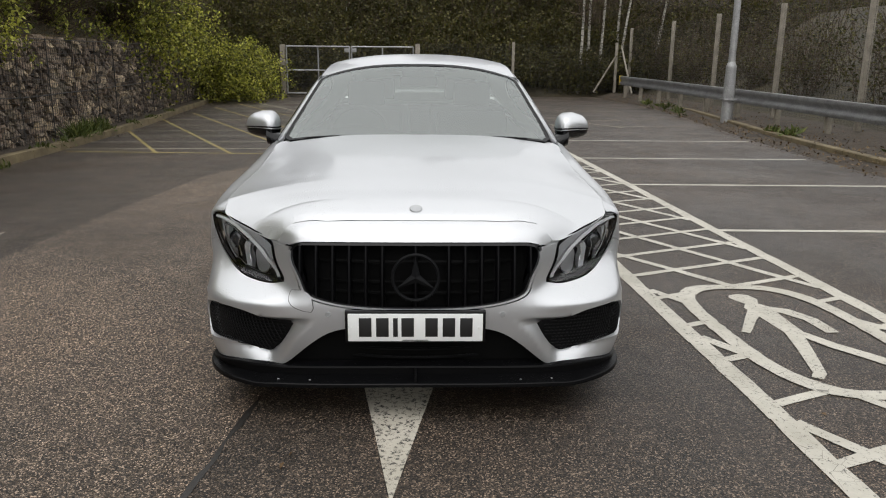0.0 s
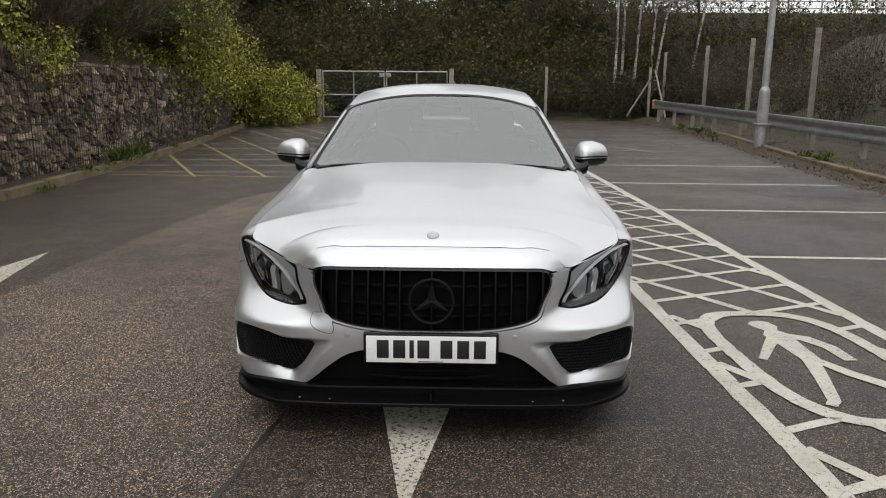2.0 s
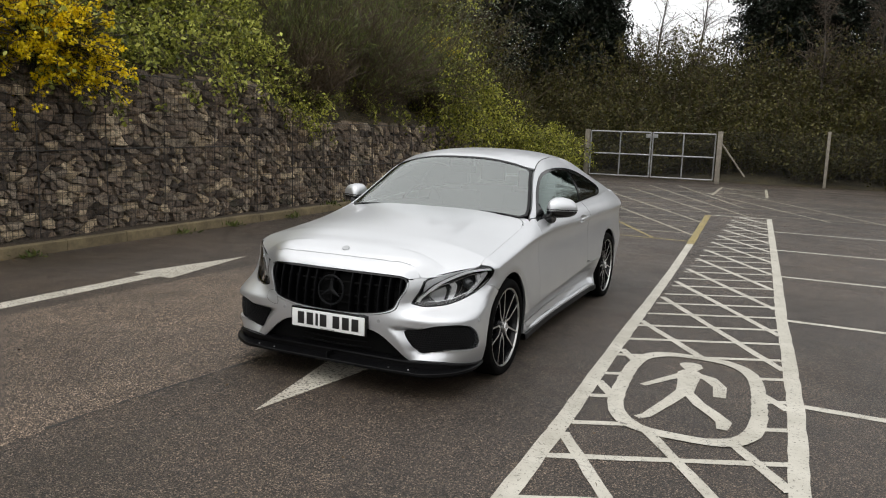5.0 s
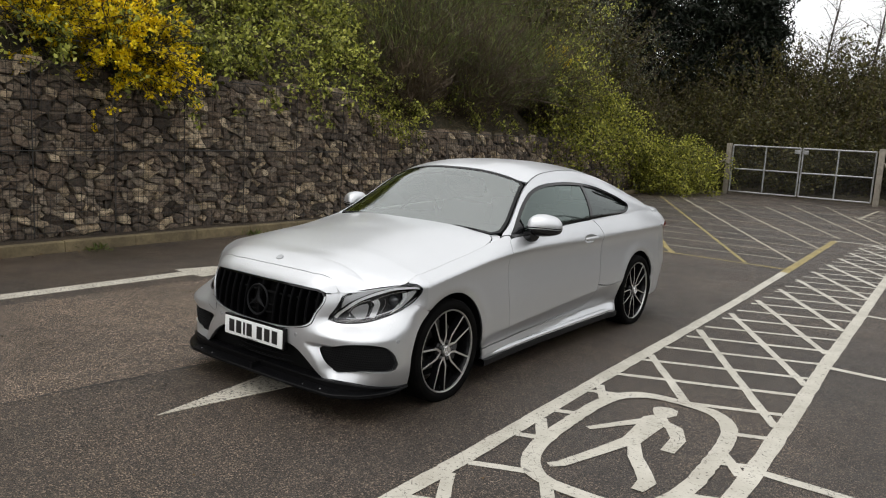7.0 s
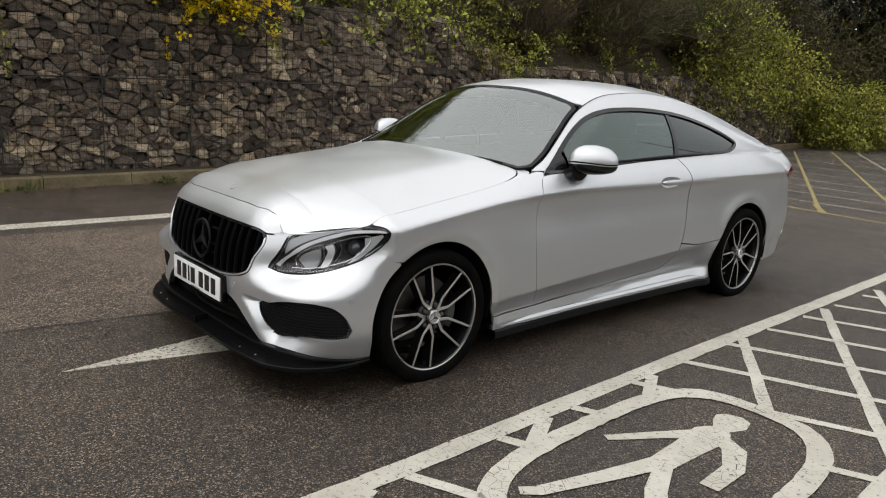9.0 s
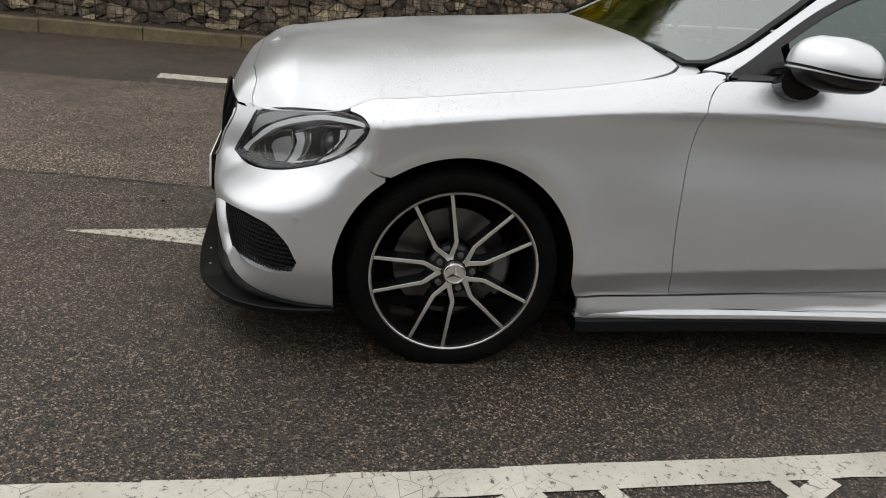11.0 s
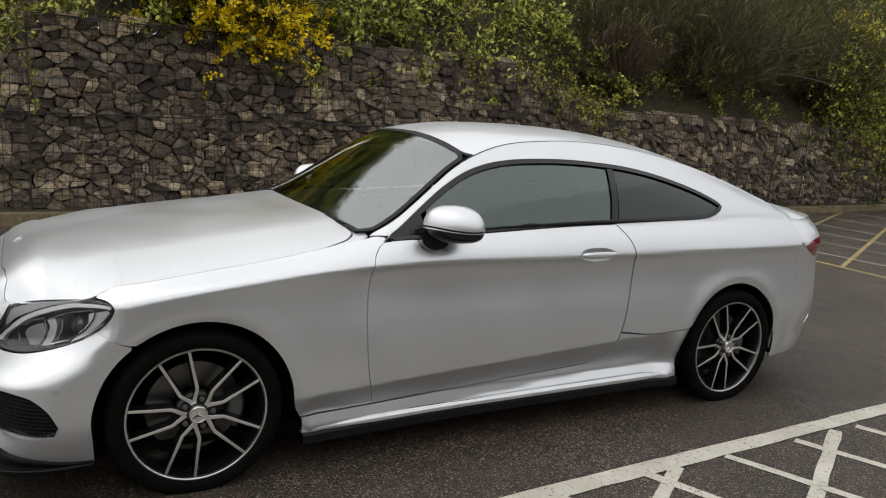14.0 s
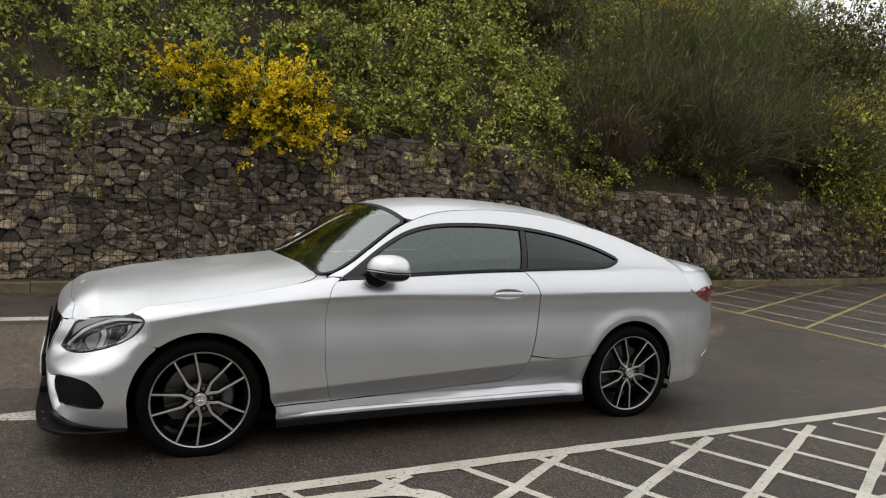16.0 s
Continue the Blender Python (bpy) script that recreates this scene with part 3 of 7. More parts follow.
def bonnet_point(x, y):
    """The bonnet's height over the plan, down to the line where it meets lamps and wings."""
    x, y = np.broadcast_arrays(np.asarray(x, float), np.asarray(y, float))
    xe = np.where(y < CORNER_Y, np.interp(y, _e[:, 1], _e[:, 0]), side_x(y, crest_z(y)))
    ze = np.where(y < CORNER_Y, np.interp(y, _e[:, 1], _e[:, 2]), crest_z(y))
    p = np.interp(y, [0.15, 0.3, 0.6, 1.4], [14, 4.2, 3.0, 2.6])
    k = np.minimum(np.abs(x) / xe, 1.0)
    bow = (CORNER_Y - 0.16) * bonnet_bow(np.minimum(np.abs(x) / 0.87, 1))
    zc = centre_z(y - bow * np.clip(1 - (y - 0.16) / 0.6, 0, 1))
    rib = np.interp(y, [0.2, 0.5, 1.3], [0.0, 0.007, 0.010]) * (1 - k**4) / (1 + np.exp((k - 0.70) / 0.035))
    return np.stack([x, y, zc + rib * 0.6 - (zc - ze) * k**p], -1)


TAIL_Y = 4.12


def top_point(x, y):
    """Windscreen, roof, rear window and boot lid over the plan, between the two roof rails."""
    x, y = np.broadcast_arrays(np.asarray(x, float), np.asarray(y, float))
    xe = np.where(y > TAIL_Y, side_x(TAIL_Y, 0.998) * np.maximum(1 - np.clip((y - TAIL_Y) / 0.525, 0, 1) ** 2.4, 1e-3) ** (1 / 2.4), rail_x(y))
    k = np.minimum(np.abs(x) / np.maximum(xe, 0.05), 1.0)
    p = np.interp(y, [1.4, 2.0, 3.2, 4.2], [2.1, 2.5, 2.6, 3.0])
    zc, ze = roof_z(y), np.minimum(rail_z(y), roof_z(y))
    return np.stack([x, y, zc - (zc - ze) * k**p], -1)


tail_end = curve((0.15, 4.50), (0.3, 4.60), (0.5, 4.66), (0.7, 4.675), (0.85, 4.65), (0.95, 4.66), (1.0, 4.64))


def tail_point(q, z):
    """q runs from the flank (0) round the tail's corner to the middle (1)."""
    q, z = np.broadcast_arrays(np.asarray(q, float), np.asarray(z, float))
    a, p = (1 - np.clip(q, 0, 1)) * np.pi / 2, 2 / 2.4
    w, y1 = side_x(TAIL_Y, z), tail_end(z)
    return np.stack([w * np.maximum(np.sin(a), 1e-9) ** p, TAIL_Y + (y1 - TAIL_Y) * np.maximum(np.cos(a), 1e-9) ** p, z], -1)

# ---- the car
CAR = thing("coupe_car", "silver two-door coupe with black grille, wet with rain, parked on asphalt", "car")


def both(name, loops, surf, mat, parent=CAR, **kw):
    return [skin(name, loops, surf, mat, parent, mirror=m, **kw) for m in (False, True)]


def arch(axle, z0, z1, side):
    """Points along a wheel arch from height z0 up over the top to z1; side -1: seen from its front foot on."""
    a0, a1 = math.asin((z0 - HUB_Z) / ARCH), math.asin((z1 - HUB_Z) / ARCH)
    return [(axle + side * ARCH * math.cos(a), HUB_Z + ARCH * math.sin(a)) for a in np.linspace(a0, math.pi - a1, 34)]


def mirrored(pts):
    """An outline closed through its own mirror image about the car's middle."""
    return pts + [(-a, b) for a, b in reversed(pts) if a > 1e-6]


# bonnet: front edge across the nose, flanks along lamps and wings, back edge under the windscreen
front = [tuple(nose_point(q, bonnet_edge(q))[:2]) for q in np.linspace(0, 0.352, 20)]
lampside = [tuple(nose_point(q, bonnet_edge(q))[:2]) for q in np.linspace(0.375, 0.99, 14)]
wing = [(float(side_x(y, crest_z(y))), y) for y in np.linspace(0.6, 1.27, 10)]
back = [(0.766, 1.32), (0.745, 1.385), (0.705, 1.425), (0.60, 1.432), (0.45, 1.415), (0.25, 1.392), (0.0, 1.383)]
skin("bonnet", [smooth_loop(mirrored(front + lampside + wing + back))], bonnet_point, SILVER, CAR, step=0.018, gap=0.0010, flange=0.012)

both("wing_corner", [smooth_loop([(0.772, 1.30), (0.775, 1.38), (0.774, 1.44), (0.755, 1.475), (0.70, 1.478), (0.66, 1.455), (0.66, 1.431), (0.705, 1.431), (0.750, 1.389)], 0.01, 0.9)], lambda x, y: bonnet_point(x, y) - np.array([0, 0, 0.003]), SILVER, step=0.014, flange=0.012)
skin("cowl", [smooth_loop([(-0.71, 1.40), (-0.3, 1.34), (0, 1.33), (0.3, 1.34), (0.71, 1.40), (0.70, 1.60), (0, 1.46), (-0.70, 1.60)], 0.03)], bonnet_point, BLACK_SATIN, CAR, step=0.04, flange=0, out=-0.014)

# nose panel above the grille
GRILLE = [(0, 0.705), (0.12, 0.705), (0.26, 0.702), (0.293, 0.692), (0.306, 0.668), (0.303, 0.64), (0.28, 0.592), (0.246, 0.541), (0.20, 0.503), (0.11, 0.469), (0.03, 0.450), (0, 0.447)]
edge = [(q, float(bonnet_edge(q))) for q in np.linspace(0.0, 0.352, 24)]
nose_outline = edge + [(0.380, 0.691), (0.304, 0.6855), (0.293, 0.692), (0.26, 0.702), (0.12, 0.705), (0, 0.705)]
skin("nose_panel", [smooth_loop(mirrored(nose_outline), 0.008)], nose_point, SILVER, CAR, step=0.012, gap=0.001, flange=0.02)

# front bumper
LAMP = [(0.309, 0.541), (0.345, 0.531), (0.426, 0.534), (0.515, 0.546), (0.60, 0.570), (0.70, 0.616), (0.772, 0.655), (0.845, 0.700), (0.868, 0.727), (0.815, 0.745), (0.70, 0.751), (0.565, 0.737), (0.47, 0.718), (0.384, 0.687), (0.366, 0.64), (0.342, 0.588)]
INTAKE = [(0.192, 0.376), (0.215, 0.380), (0.30, 0.404), (0.425, 0.431), (0.60, 0.440), (0.70, 0.432), (0.765, 0.418), (0.84, 0.375), (0.88, 0.32), (0.86, 0.287), (0.77, 0.280), (0.69, 0.282), (0.51, 0.281), (0.385, 0.265), (0.285, 0.253), (0.245, 0.280), (0.218, 0.315), (0.20, 0.35)]
arch_front = [(nose_q(y, z), z) for y, z in arch(AXLE_F, 0.33, 0.33, -1) if y < 0.563]
bumper = [(0, 0.444)] + [(q, z - 0.003) for q, z in reversed(GRILLE[5:-1])] + [(0.3065, 0.668), (0.303, 0.681), (0.374, 0.684), (0.360, 0.638), (0.336, 0.587), (0.304, 0.541)]
bumper += [(0.345, 0.527), (0.426, 0.530), (0.515, 0.542), (0.60, 0.566), (0.70, 0.612), (0.752, 0.640), (0.855, 0.627), (1.026, 0.5915)]
bumper += [p for p in reversed(arch_front)] + [(nose_q(0.430, 0.25), 0.25), (nose_q(0.435, 0.170), 0.170)]
bumper += [(0.90, 0.178), (0.81, 0.188), (0.62, 0.203), (0.46, 0.212), (0.31, 0.205), (0.24, 0.208), (0.184, 0.248), (0.13, 0.305), (0.095, 0.345), (0.065, 0.367), (0.04, 0.372), (0, 0.372)]
mirror_intake = [(-a, b) for a, b in INTAKE]


def bumper_point(q, z):
    """The nose, with the scoop that runs into the side intakes and the blade under them."""
    p = nose_point(q, z)
    a = np.abs(np.asarray(q, float))
    ridge = np.clip((a - 0.135 - (0.379 - z) * 0.57) / 0.09, 0, 1)
    funnel = ridge * ridge * (3 - 2 * ridge) * np.interp(a, [0.28, 0.5, 0.75], [1, 0.45, 0]) * np.interp(z, [0.200, 0.262, 0.380, 0.412], [0, 1, 1, 0])
    brow = np.exp(-(((z - 0.465) / 0.03) ** 2)) * np.interp(a, [0.2, 0.32, 0.7, 0.9], [0, 1, 1, 0])
    p = p.copy()
    p[..., 1] += 0.062 * funnel - 0.008 * brow
    return p


skin("front_bumper", [smooth_loop(mirrored(bumper), 0.01), smooth_loop(INTAKE), smooth_loop(mirror_intake)], bumper_point, SILVER, CAR, step=0.013, gap=0.0015, flange=0.03)
for s in (1, -1):
    net = skin("intake_grille", [shrink(smooth_loop([(s * a, b) for a, b in INTAKE]), -0.02)], nose_point, BLACK_SATIN, CAR, step=0.03, flange=0, out=-0.045)
    bm = bmesh.new()
    for k in range(-4, 40):
        path = []
        for t in np.linspace(0, 1, 9):
            q, z = 0.19 + 0.018 * k + 0.09 * t, 0.26 + 0.18 * t
            if inside(np.array([[q, z]]), [np.array(INTAKE)])[0]:
                v = nose_point(q, z)
                path.append((s * v[0], v[1] + 0.035, v[2]))
        if len(path) > 1:
            add_tube(bm, path, 0.0022, 5)
    for z in np.arange(0.262, 0.44, 0.0135):
        path = []
        for q in np.linspace(0.19, 0.90, 30):
            if inside(np.array([[q, z]]), [np.array(INTAKE)])[0]:
                v = nose_point(q, z)
                path.append((s * v[0], v[1] + 0.036, v[2]))
        if len(path) > 1:
            add_tube(bm, path, 0.0022, 5)
    part("mesh_wire", bm, BLACK_SATIN, net)

# grille: black back, bars, emblem
grille = skin("grille", [shrink(smooth_loop(mirrored(GRILLE), 0.01), -0.012)], nose_point, BLACK_MATT, CAR, step=0.03, flange=0, out=-0.075, label="black vertical-bar grille")
skin("grille_frame", [shrink(smooth_loop(mirrored(GRILLE), 0.01), 0.001), shrink(smooth_loop(mirrored(GRILLE), 0.01), 0.010)], nose_point, BLACK_GLOSS, grille, step=0.006, flange=0.03, out=-0.006)
gl = smooth_loop(mirrored(GRILLE), 0.01)
rim_path = GRILLE[4:] + [(-q, z) for q, z in reversed(GRILLE[4:-1])]
skin("grille_trim", [smooth_loop(rim_path + [(q * 0.980, 0.58 + (z - 0.58) * 0.955) for q, z in reversed(rim_path)], 0.006)], bumper_point, SILVER, grille, step=0.003, flange=0.006, out=0.002)
gx = nose_point(gl[:, 0], gl[:, 1])
for k in range(-7, 8):
    x = k * 0.064
    zs = gx[np.abs(gx[:, 0] - x) < 0.012, 2]
    if len(zs) < 2:
        continue
    lo_z, hi_z = zs.min() + 0.004, zs.max() - 0.004
    bm = bmesh.new()
    for z0, z1 in zip(np.linspace(lo_z, hi_z, 6), np.linspace(lo_z, hi_z, 6)[1:]):
        y0, y1 = (float(np.interp(abs(x), nose_point(np.linspace(0, 0.5, 40), z)[:, 0], nose_point(np.linspace(0, 0.5, 40), z)[:, 1])) for z in (z0, z1))
        vs = [bm.verts.new(p) for p in ((x - 0.0075, y0 + 0.016, z0), (x - 0.003, y0 + 0.007, z0), (x + 0.003, y0 + 0.007, z0), (x + 0.0075, y0 + 0.016, z0), (x - 0.0075, y1 + 0.016, z1), (x - 0.003, y1 + 0.007, z1), (x + 0.003, y1 + 0.007, z1), (x + 0.0075, y1 + 0.016, z1), (x - 0.006, y0 + 0.07, z0), (x + 0.006, y0 + 0.07, z0), (x - 0.006, y1 + 0.07, z1), (x + 0.006, y1 + 0.07, z1))]
        for f in ((0, 1, 5, 4), (1, 2, 6, 5), (2, 3, 7, 6), (8, 0, 4, 10), (3, 9, 11, 7)):
            bm.faces.new([vs[i] for i in f])
    bmesh.ops.remove_doubles(bm, verts=bm.verts, dist=1e-4)
    part("grille_bar", bm, GRILLE_BLACK, grille, smooth=0.3)
bm = bmesh.new()
for z in (0.625, 0.545, 0.50):
    add_tube(bm, [(x, 0.095 + 0.20 * (x / 0.5) ** 2 * 0.35, z) for x in np.linspace(-0.40, 0.40, 17)], 0.008, 6)
part("grille_crossbar", bm, BLACK_MATT, grille)


def emblem(parent, centre, radius, mat, facing, depth=0.008):
    """A ring with three tapering arms, facing along -y (a pose turns it)."""
    bm = bmesh.new()
    n = 48
    add_tube(bm, [(radius * math.cos(2 * math.pi * k / n), 0, radius * math.sin(2 * math.pi * k / n)) for k in range(n + 1)], radius * 0.075, 8, caps=False)
    for k in range(3):
        a = math.pi / 2 + k * 2 * math.pi / 3
        tip = Vector((math.cos(a), 0, math.sin(a))) * radius * 0.97
        left, right = (Vector((math.cos(a + d), 0, math.sin(a + d))) * radius * 0.22 for d in (math.pi / 3, -math.pi / 3))
        mid = Vector((0, -depth, 0))
        v = [bm.verts.new(p) for p in (mid, left, tip, right, left + Vector((0, depth, 0)), right + Vector((0, depth, 0)))]
        bm.faces.new((v[0], v[1], v[2]))
        bm.faces.new((v[0], v[2], v[3]))
        bm.faces.new((v[1], v[4], v[2]))
        bm.faces.new((v[3], v[2], v[5]))
    bmesh.ops.transform(bm, matrix=Matrix.Translation(centre) @ facing, verts=bm.verts)
    return part("emblem", bm, mat, parent, smooth=0.5)


emblem(grille, (0, 0.045, 0.577), 0.088, GREY_EMBLEM, pose(0, 0, 0, -6))
bm = bmesh.new()
add_lathe(bm, [(-0.01, 0.0005), (-0.012, 0.02), (-0.010, 0.0225), (-0.004, 0.023), (0.004, 0.023)], "z", steps=32)
bmesh.ops.reverse_faces(bm, faces=bm.faces)
bmesh.ops.transform(bm, matrix=pose(0, 0.213, 0.808, 34) @ pose(0, 0, 0, 180) @ Matrix.Diagonal((1.12, 0.9, 1, 1)), verts=bm.verts)
part("bonnet_badge", bm, SENSOR, CAR, "small round grey bonnet badge")

# lower intake, splitter
skin("lower_intake", [smooth_loop(mirrored([(0, 0.40), (0.11, 0.40), (0.19, 0.32), (0.30, 0.22), (0.30, 0.15), (0, 0.15)]))], nose_point, BLACK_MATT, CAR, step=0.03, flange=0, out=-0.05)
bm = bmesh.new()
for z in (0.235, 0.27, 0.305):
    add_tube(bm, [(x, 0.085 + 0.12 * (abs(x) / 0.45) ** 2.2, z) for x in np.linspace(-0.40, 0.40, 15) if abs(x) < 0.62 - z], 0.006, 6)
part("intake_bar", bm, BLACK_SATIN, CAR)


def splitter():
    """Black lip under the bumper: an upright band and a thin blade that stands forward and turns up at its ends."""
    bm = bmesh.new()
    prev = None
    qs = np.concatenate([-np.linspace(0.965, 0, 60), np.linspace(0, 0.965, 60)[1:]])
    for q in qs:
        a = abs(q)
        top = float(np.interp(a, [0, 0.13, 0.24, 0.46, 0.7, 0.9, 0.965], [0.214, 0.212, 0.210, 0.214, 0.199, 0.180, 0.176]))
        b = nose_point(q, 0.19)
        e = 2e-3
        d = nose_point(q + e, 0.19) - nose_point(q - e, 0.19)
        nrm = np.array([d[1], -d[0], 0]) / max(np.hypot(d[0], d[1]), 1e-9)
        fwd = float(np.interp(a, [0, 0.30, 0.45, 0.6, 0.75, 0.9, 0.965], [0.078, 0.078, 0.058, 0.044, 0.030, 0.016, 0.006]))
        rim = float(np.interp(a, [0, 0.25, 0.34, 0.5, 0.7, 0.88, 0.965], [0.160, 0.158, 0.152, 0.158, 0.166, 0.168, 0.168]))
        low = rim - float(np.interp(a, [0, 0.5, 0.8, 0.965], [0.016, 0.022, 0.022, 0.010]))
        ring = []
        lip, drop = min(1.0, fwd / 0.04), min(1.0, max(0.0, (top - rim) / 0.045))
        for o, z in ((-0.03, top + 0.004), (0.003, top), (0.019 * lip, top - 0.003), (0.021 * lip, top - 0.004 - 0.007 * drop), (0.004 * lip, top - 0.005 - 0.011 * drop), (0.004 * lip, min(rim + 0.010, top - 0.008 - 0.012 * drop)), (fwd * 0.6, rim + 0.002), (fwd - 0.003, rim), (fwd, rim - 0.003), (fwd, low + 0.003), (fwd - 0.004, low), (-0.10, low + 0.004)):
            p = b + nrm * o
            ring.append(bm.verts.new((p[0], p[1], z)))
        if prev:
            for i in range(len(ring) - 1):
                bm.faces.new((prev[i], prev[i + 1], ring[i + 1], ring[i]))
        prev = ring
    lip = part("splitter", bm, WET_BLACK, CAR, "gloss black front splitter beaded with rain", smooth=0.5)
    bm = bmesh.new()
    add_box(bm, (-0.004, 0.004, 0.145), (0.004, 0.08, 0.196), 0.001)
    part("splitter_fin", bm, BLACK_SATIN, lip)
    for s in (-1, 1):
        for x in (0.30, 0.52):
            q = x / 2.0
            b = nose_point(q, 0.19)
            bm = bmesh.new()
            add_lathe(bm, [(0.0, 0.0045), (0.003, 0.004), (0.0035, 0.0005)], "z", at=(s * b[0], b[1] - 0.045, 0.160), steps=8)
            part("bolt", bm, SENSOR, lip)


splitter()

# number plate: characters stand as plain bars
plate = new("number_plate")
plate.parent = CAR
bm = bmesh.new()
add_box(bm, (-0.272, 0.018, 0.323), (0.272, 0.05, 0.452), 0.006)
part("plate_holder", bm, BLACK_GLOSS, plate)
bm = bmesh.new()
add_box(bm, (-0.260, 0.0105, 0.331), (0.260, 0.0175, 0.442), 0.0028)
part("plate_face", bm, PLATE_WHITE, plate, "white number plate with black bars")
for x in (-0.193, -0.127, -0.077, -0.030, 0.062, 0.129, 0.196):
    w = 0.009 if abs(x + 0.077) < 0.01 else 0.024
    bm = bmesh.new()
    add_box(bm, (x - w, 0.0088, 0.350), (x + w, 0.0103, 0.426), 0.001)
    part("bar", bm, PLATE_BLACK, plate)
bm = bmesh.new()
add_box(bm, (-0.05, 0.0090, 0.3345), (0.05, 0.0103, 0.3375))
part("bar", bm, PLATE_BLACK, plate)
for x in (-0.246, 0.246):
    bm = bmesh.new()
    add_lathe(bm, [(0.0, 0.005), (0.002, 0.0042), (0.0025, 0.0004)], "z", steps=12)
    bmesh.ops.transform(bm, matrix=pose(x, 0.0105, 0.387, 90), verts=bm.verts)
    part("plate_screw", bm, PLATE_WHITE, plate)


def disc_on(name, surf, q, z, r, mat, parent, s=1, out=0.001):
    """A small round button lying on a surface."""
    e = 1e-3
    p = surf(q, z)
    n = np.cross(surf(q + e, z) - p, surf(q, z + e) - p)
    n = Vector(n / np.linalg.norm(n))
    p = Vector(p) + n * out
    if s < 0:
        p.x, n.x = -p.x, -n.x
    bm = bmesh.new()
    add_lathe(bm, [(-0.003, r), (0.0005, r), (0.001, r * 0.85), (0.0, r * 0.72), (0.0012, r * 0.68), (0.0015, r * 0.05)], "z", steps=20)
    bmesh.ops.reverse_faces(bm, faces=bm.faces)
    bmesh.ops.transform(bm, matrix=Matrix.Translation(p) @ n.to_track_quat("Z", "Y").to_matrix().to_4x4(), verts=bm.verts)
    bmesh.ops.recalc_face_normals(bm, faces=bm.faces)
    return part(name, bm, mat, parent)


for s in (1, -1):
    disc_on("parking_sensor", bumper_point, 0.105, 0.430, 0.0115, SENSOR, CAR, s)
    disc_on("parking_sensor", bumper_point, 0.850, 0.450, 0.0115, SENSOR, CAR, s)
tow = smooth_loop([(-0.241, 0.485), (-0.256, 0.517), (-0.219, 0.519), (-0.181, 0.499), (-0.151, 0.455), (-0.150, 0.438), (-0.176, 0.443), (-0.216, 0.461)], 0.004, 1.2)
skin("towing_cover", [tow], bumper_point, SILVER, CAR, step=0.008, flange=0.004, out=0.0014)
skin("towing_cover_joint", [shrink(tow, -0.002)], bumper_point, BLACK_SATIN, CAR, step=0.008, flange=0, out=0.0005)

# flanks
door_front = [(1.503, 0.243), (1.470, 0.348), (1.450, 0.48), (1.446, 0.611), (1.449, 0.74), (1.465, 0.861), (1.495, 0.905), (1.53, 0.926)]
door_back = [(2.764, 0.988), (2.820, 0.92), (2.852, 0.821), (2.857, 0.75), (2.849, 0.676), (2.829, 0.56), (2.802, 0.461), (2.782, 0.405), (2.745, 0.352), (2.664, 0.307), (2.50, 0.292), (2.27, 0.28), (1.9, 0.258)]
belt = [(1.53, 0.926), (1.694, 0.937), (1.993, 0.955), (2.245, 0.968), (2.5, 0.980), (2.764, 0.988)]
back_q = [(1 + y - CORNER_Y, z) for y, z in door_front]
wing_arch = [(nose_q(y, z), z) for y, z in arch(AXLE_F, 0.33, 0.33, -1) if y > 0.570]
wing_top = [(0, 0), (1.50 + 0.46, 0.946)]
wing_top += [(y + 0.46, float(crest_z(y)) + 0.001) for y in np.linspace(1.46, 0.56, 12)]
wing_outline = [(0.756, 0.643), (0.855, 0.630), (1.026, 0.5945)] + wing_arch + [(nose_q(1.155, 0.28), 0.28), (nose_q(1.178, 0.238), 0.238)]
wing_outline += back_q + [(1.555 + 0.46, 0.94)] + wing_top[1:] + [(q, float(bonnet_edge(q)) + 0.001) for q in (0.98, 0.92, 0.86, 0.8, 0.75, 0.712)] + [(0.817, 0.748), (0.871, 0.729), (0.848, 0.698), (0.776, 0.652)]
both("front_wing", [smooth_loop(wing_outline, 0.01)], nose_point, SILVER, step=0.010, gap=0.0012, flange=0.02)
HANDLE = [(2.505, 0.852), (2.53, 0.878), (2.60, 0.886), (2.68, 0.880), (2.725, 0.858), (2.70, 0.836), (2.62, 0.822), (2.54, 0.832)]
doors = both("door", [smooth_loop(door_front[:-1] + belt + door_back[1:], 0.012), smooth_loop(HANDLE, 0.008, 3)], side_point, SILVER, step=0.010, gap=0.0014, flange=0.02)

DLO = [(1.523, 0.928), (1.60, 0.975), (1.722, 1.059), (1.80, 1.112), (1.874, 1.158), (1.97, 1.207), (2.074, 1.242), (2.18, 1.263), (2.307, 1.275), (2.55, 1.280), (2.826, 1.266), (3.0, 1.245), (3.149, 1.217), (3.30, 1.178), (3.42, 1.138), (3.52, 1.092), (3.535, 1.072), (3.51, 1.05), (3.44, 1.022), (3.36, 1.010), (3.05, 1.0), (2.764, 0.991), (2.5, 0.983), (2.245, 0.971), (1.993, 0.958), (1.694, 0.940)]
rear_arch = [(y, z) for y, z in arch(AXLE_R, 0.34, 0.34, -1)]
side_frame = [(2.768, 0.989), (2.824, 0.92), (2.856, 0.821), (2.861, 0.75), (2.853, 0.676), (2.833, 0.56), (2.808, 0.462), (3.0, 0.478), (3.25, 0.468)]
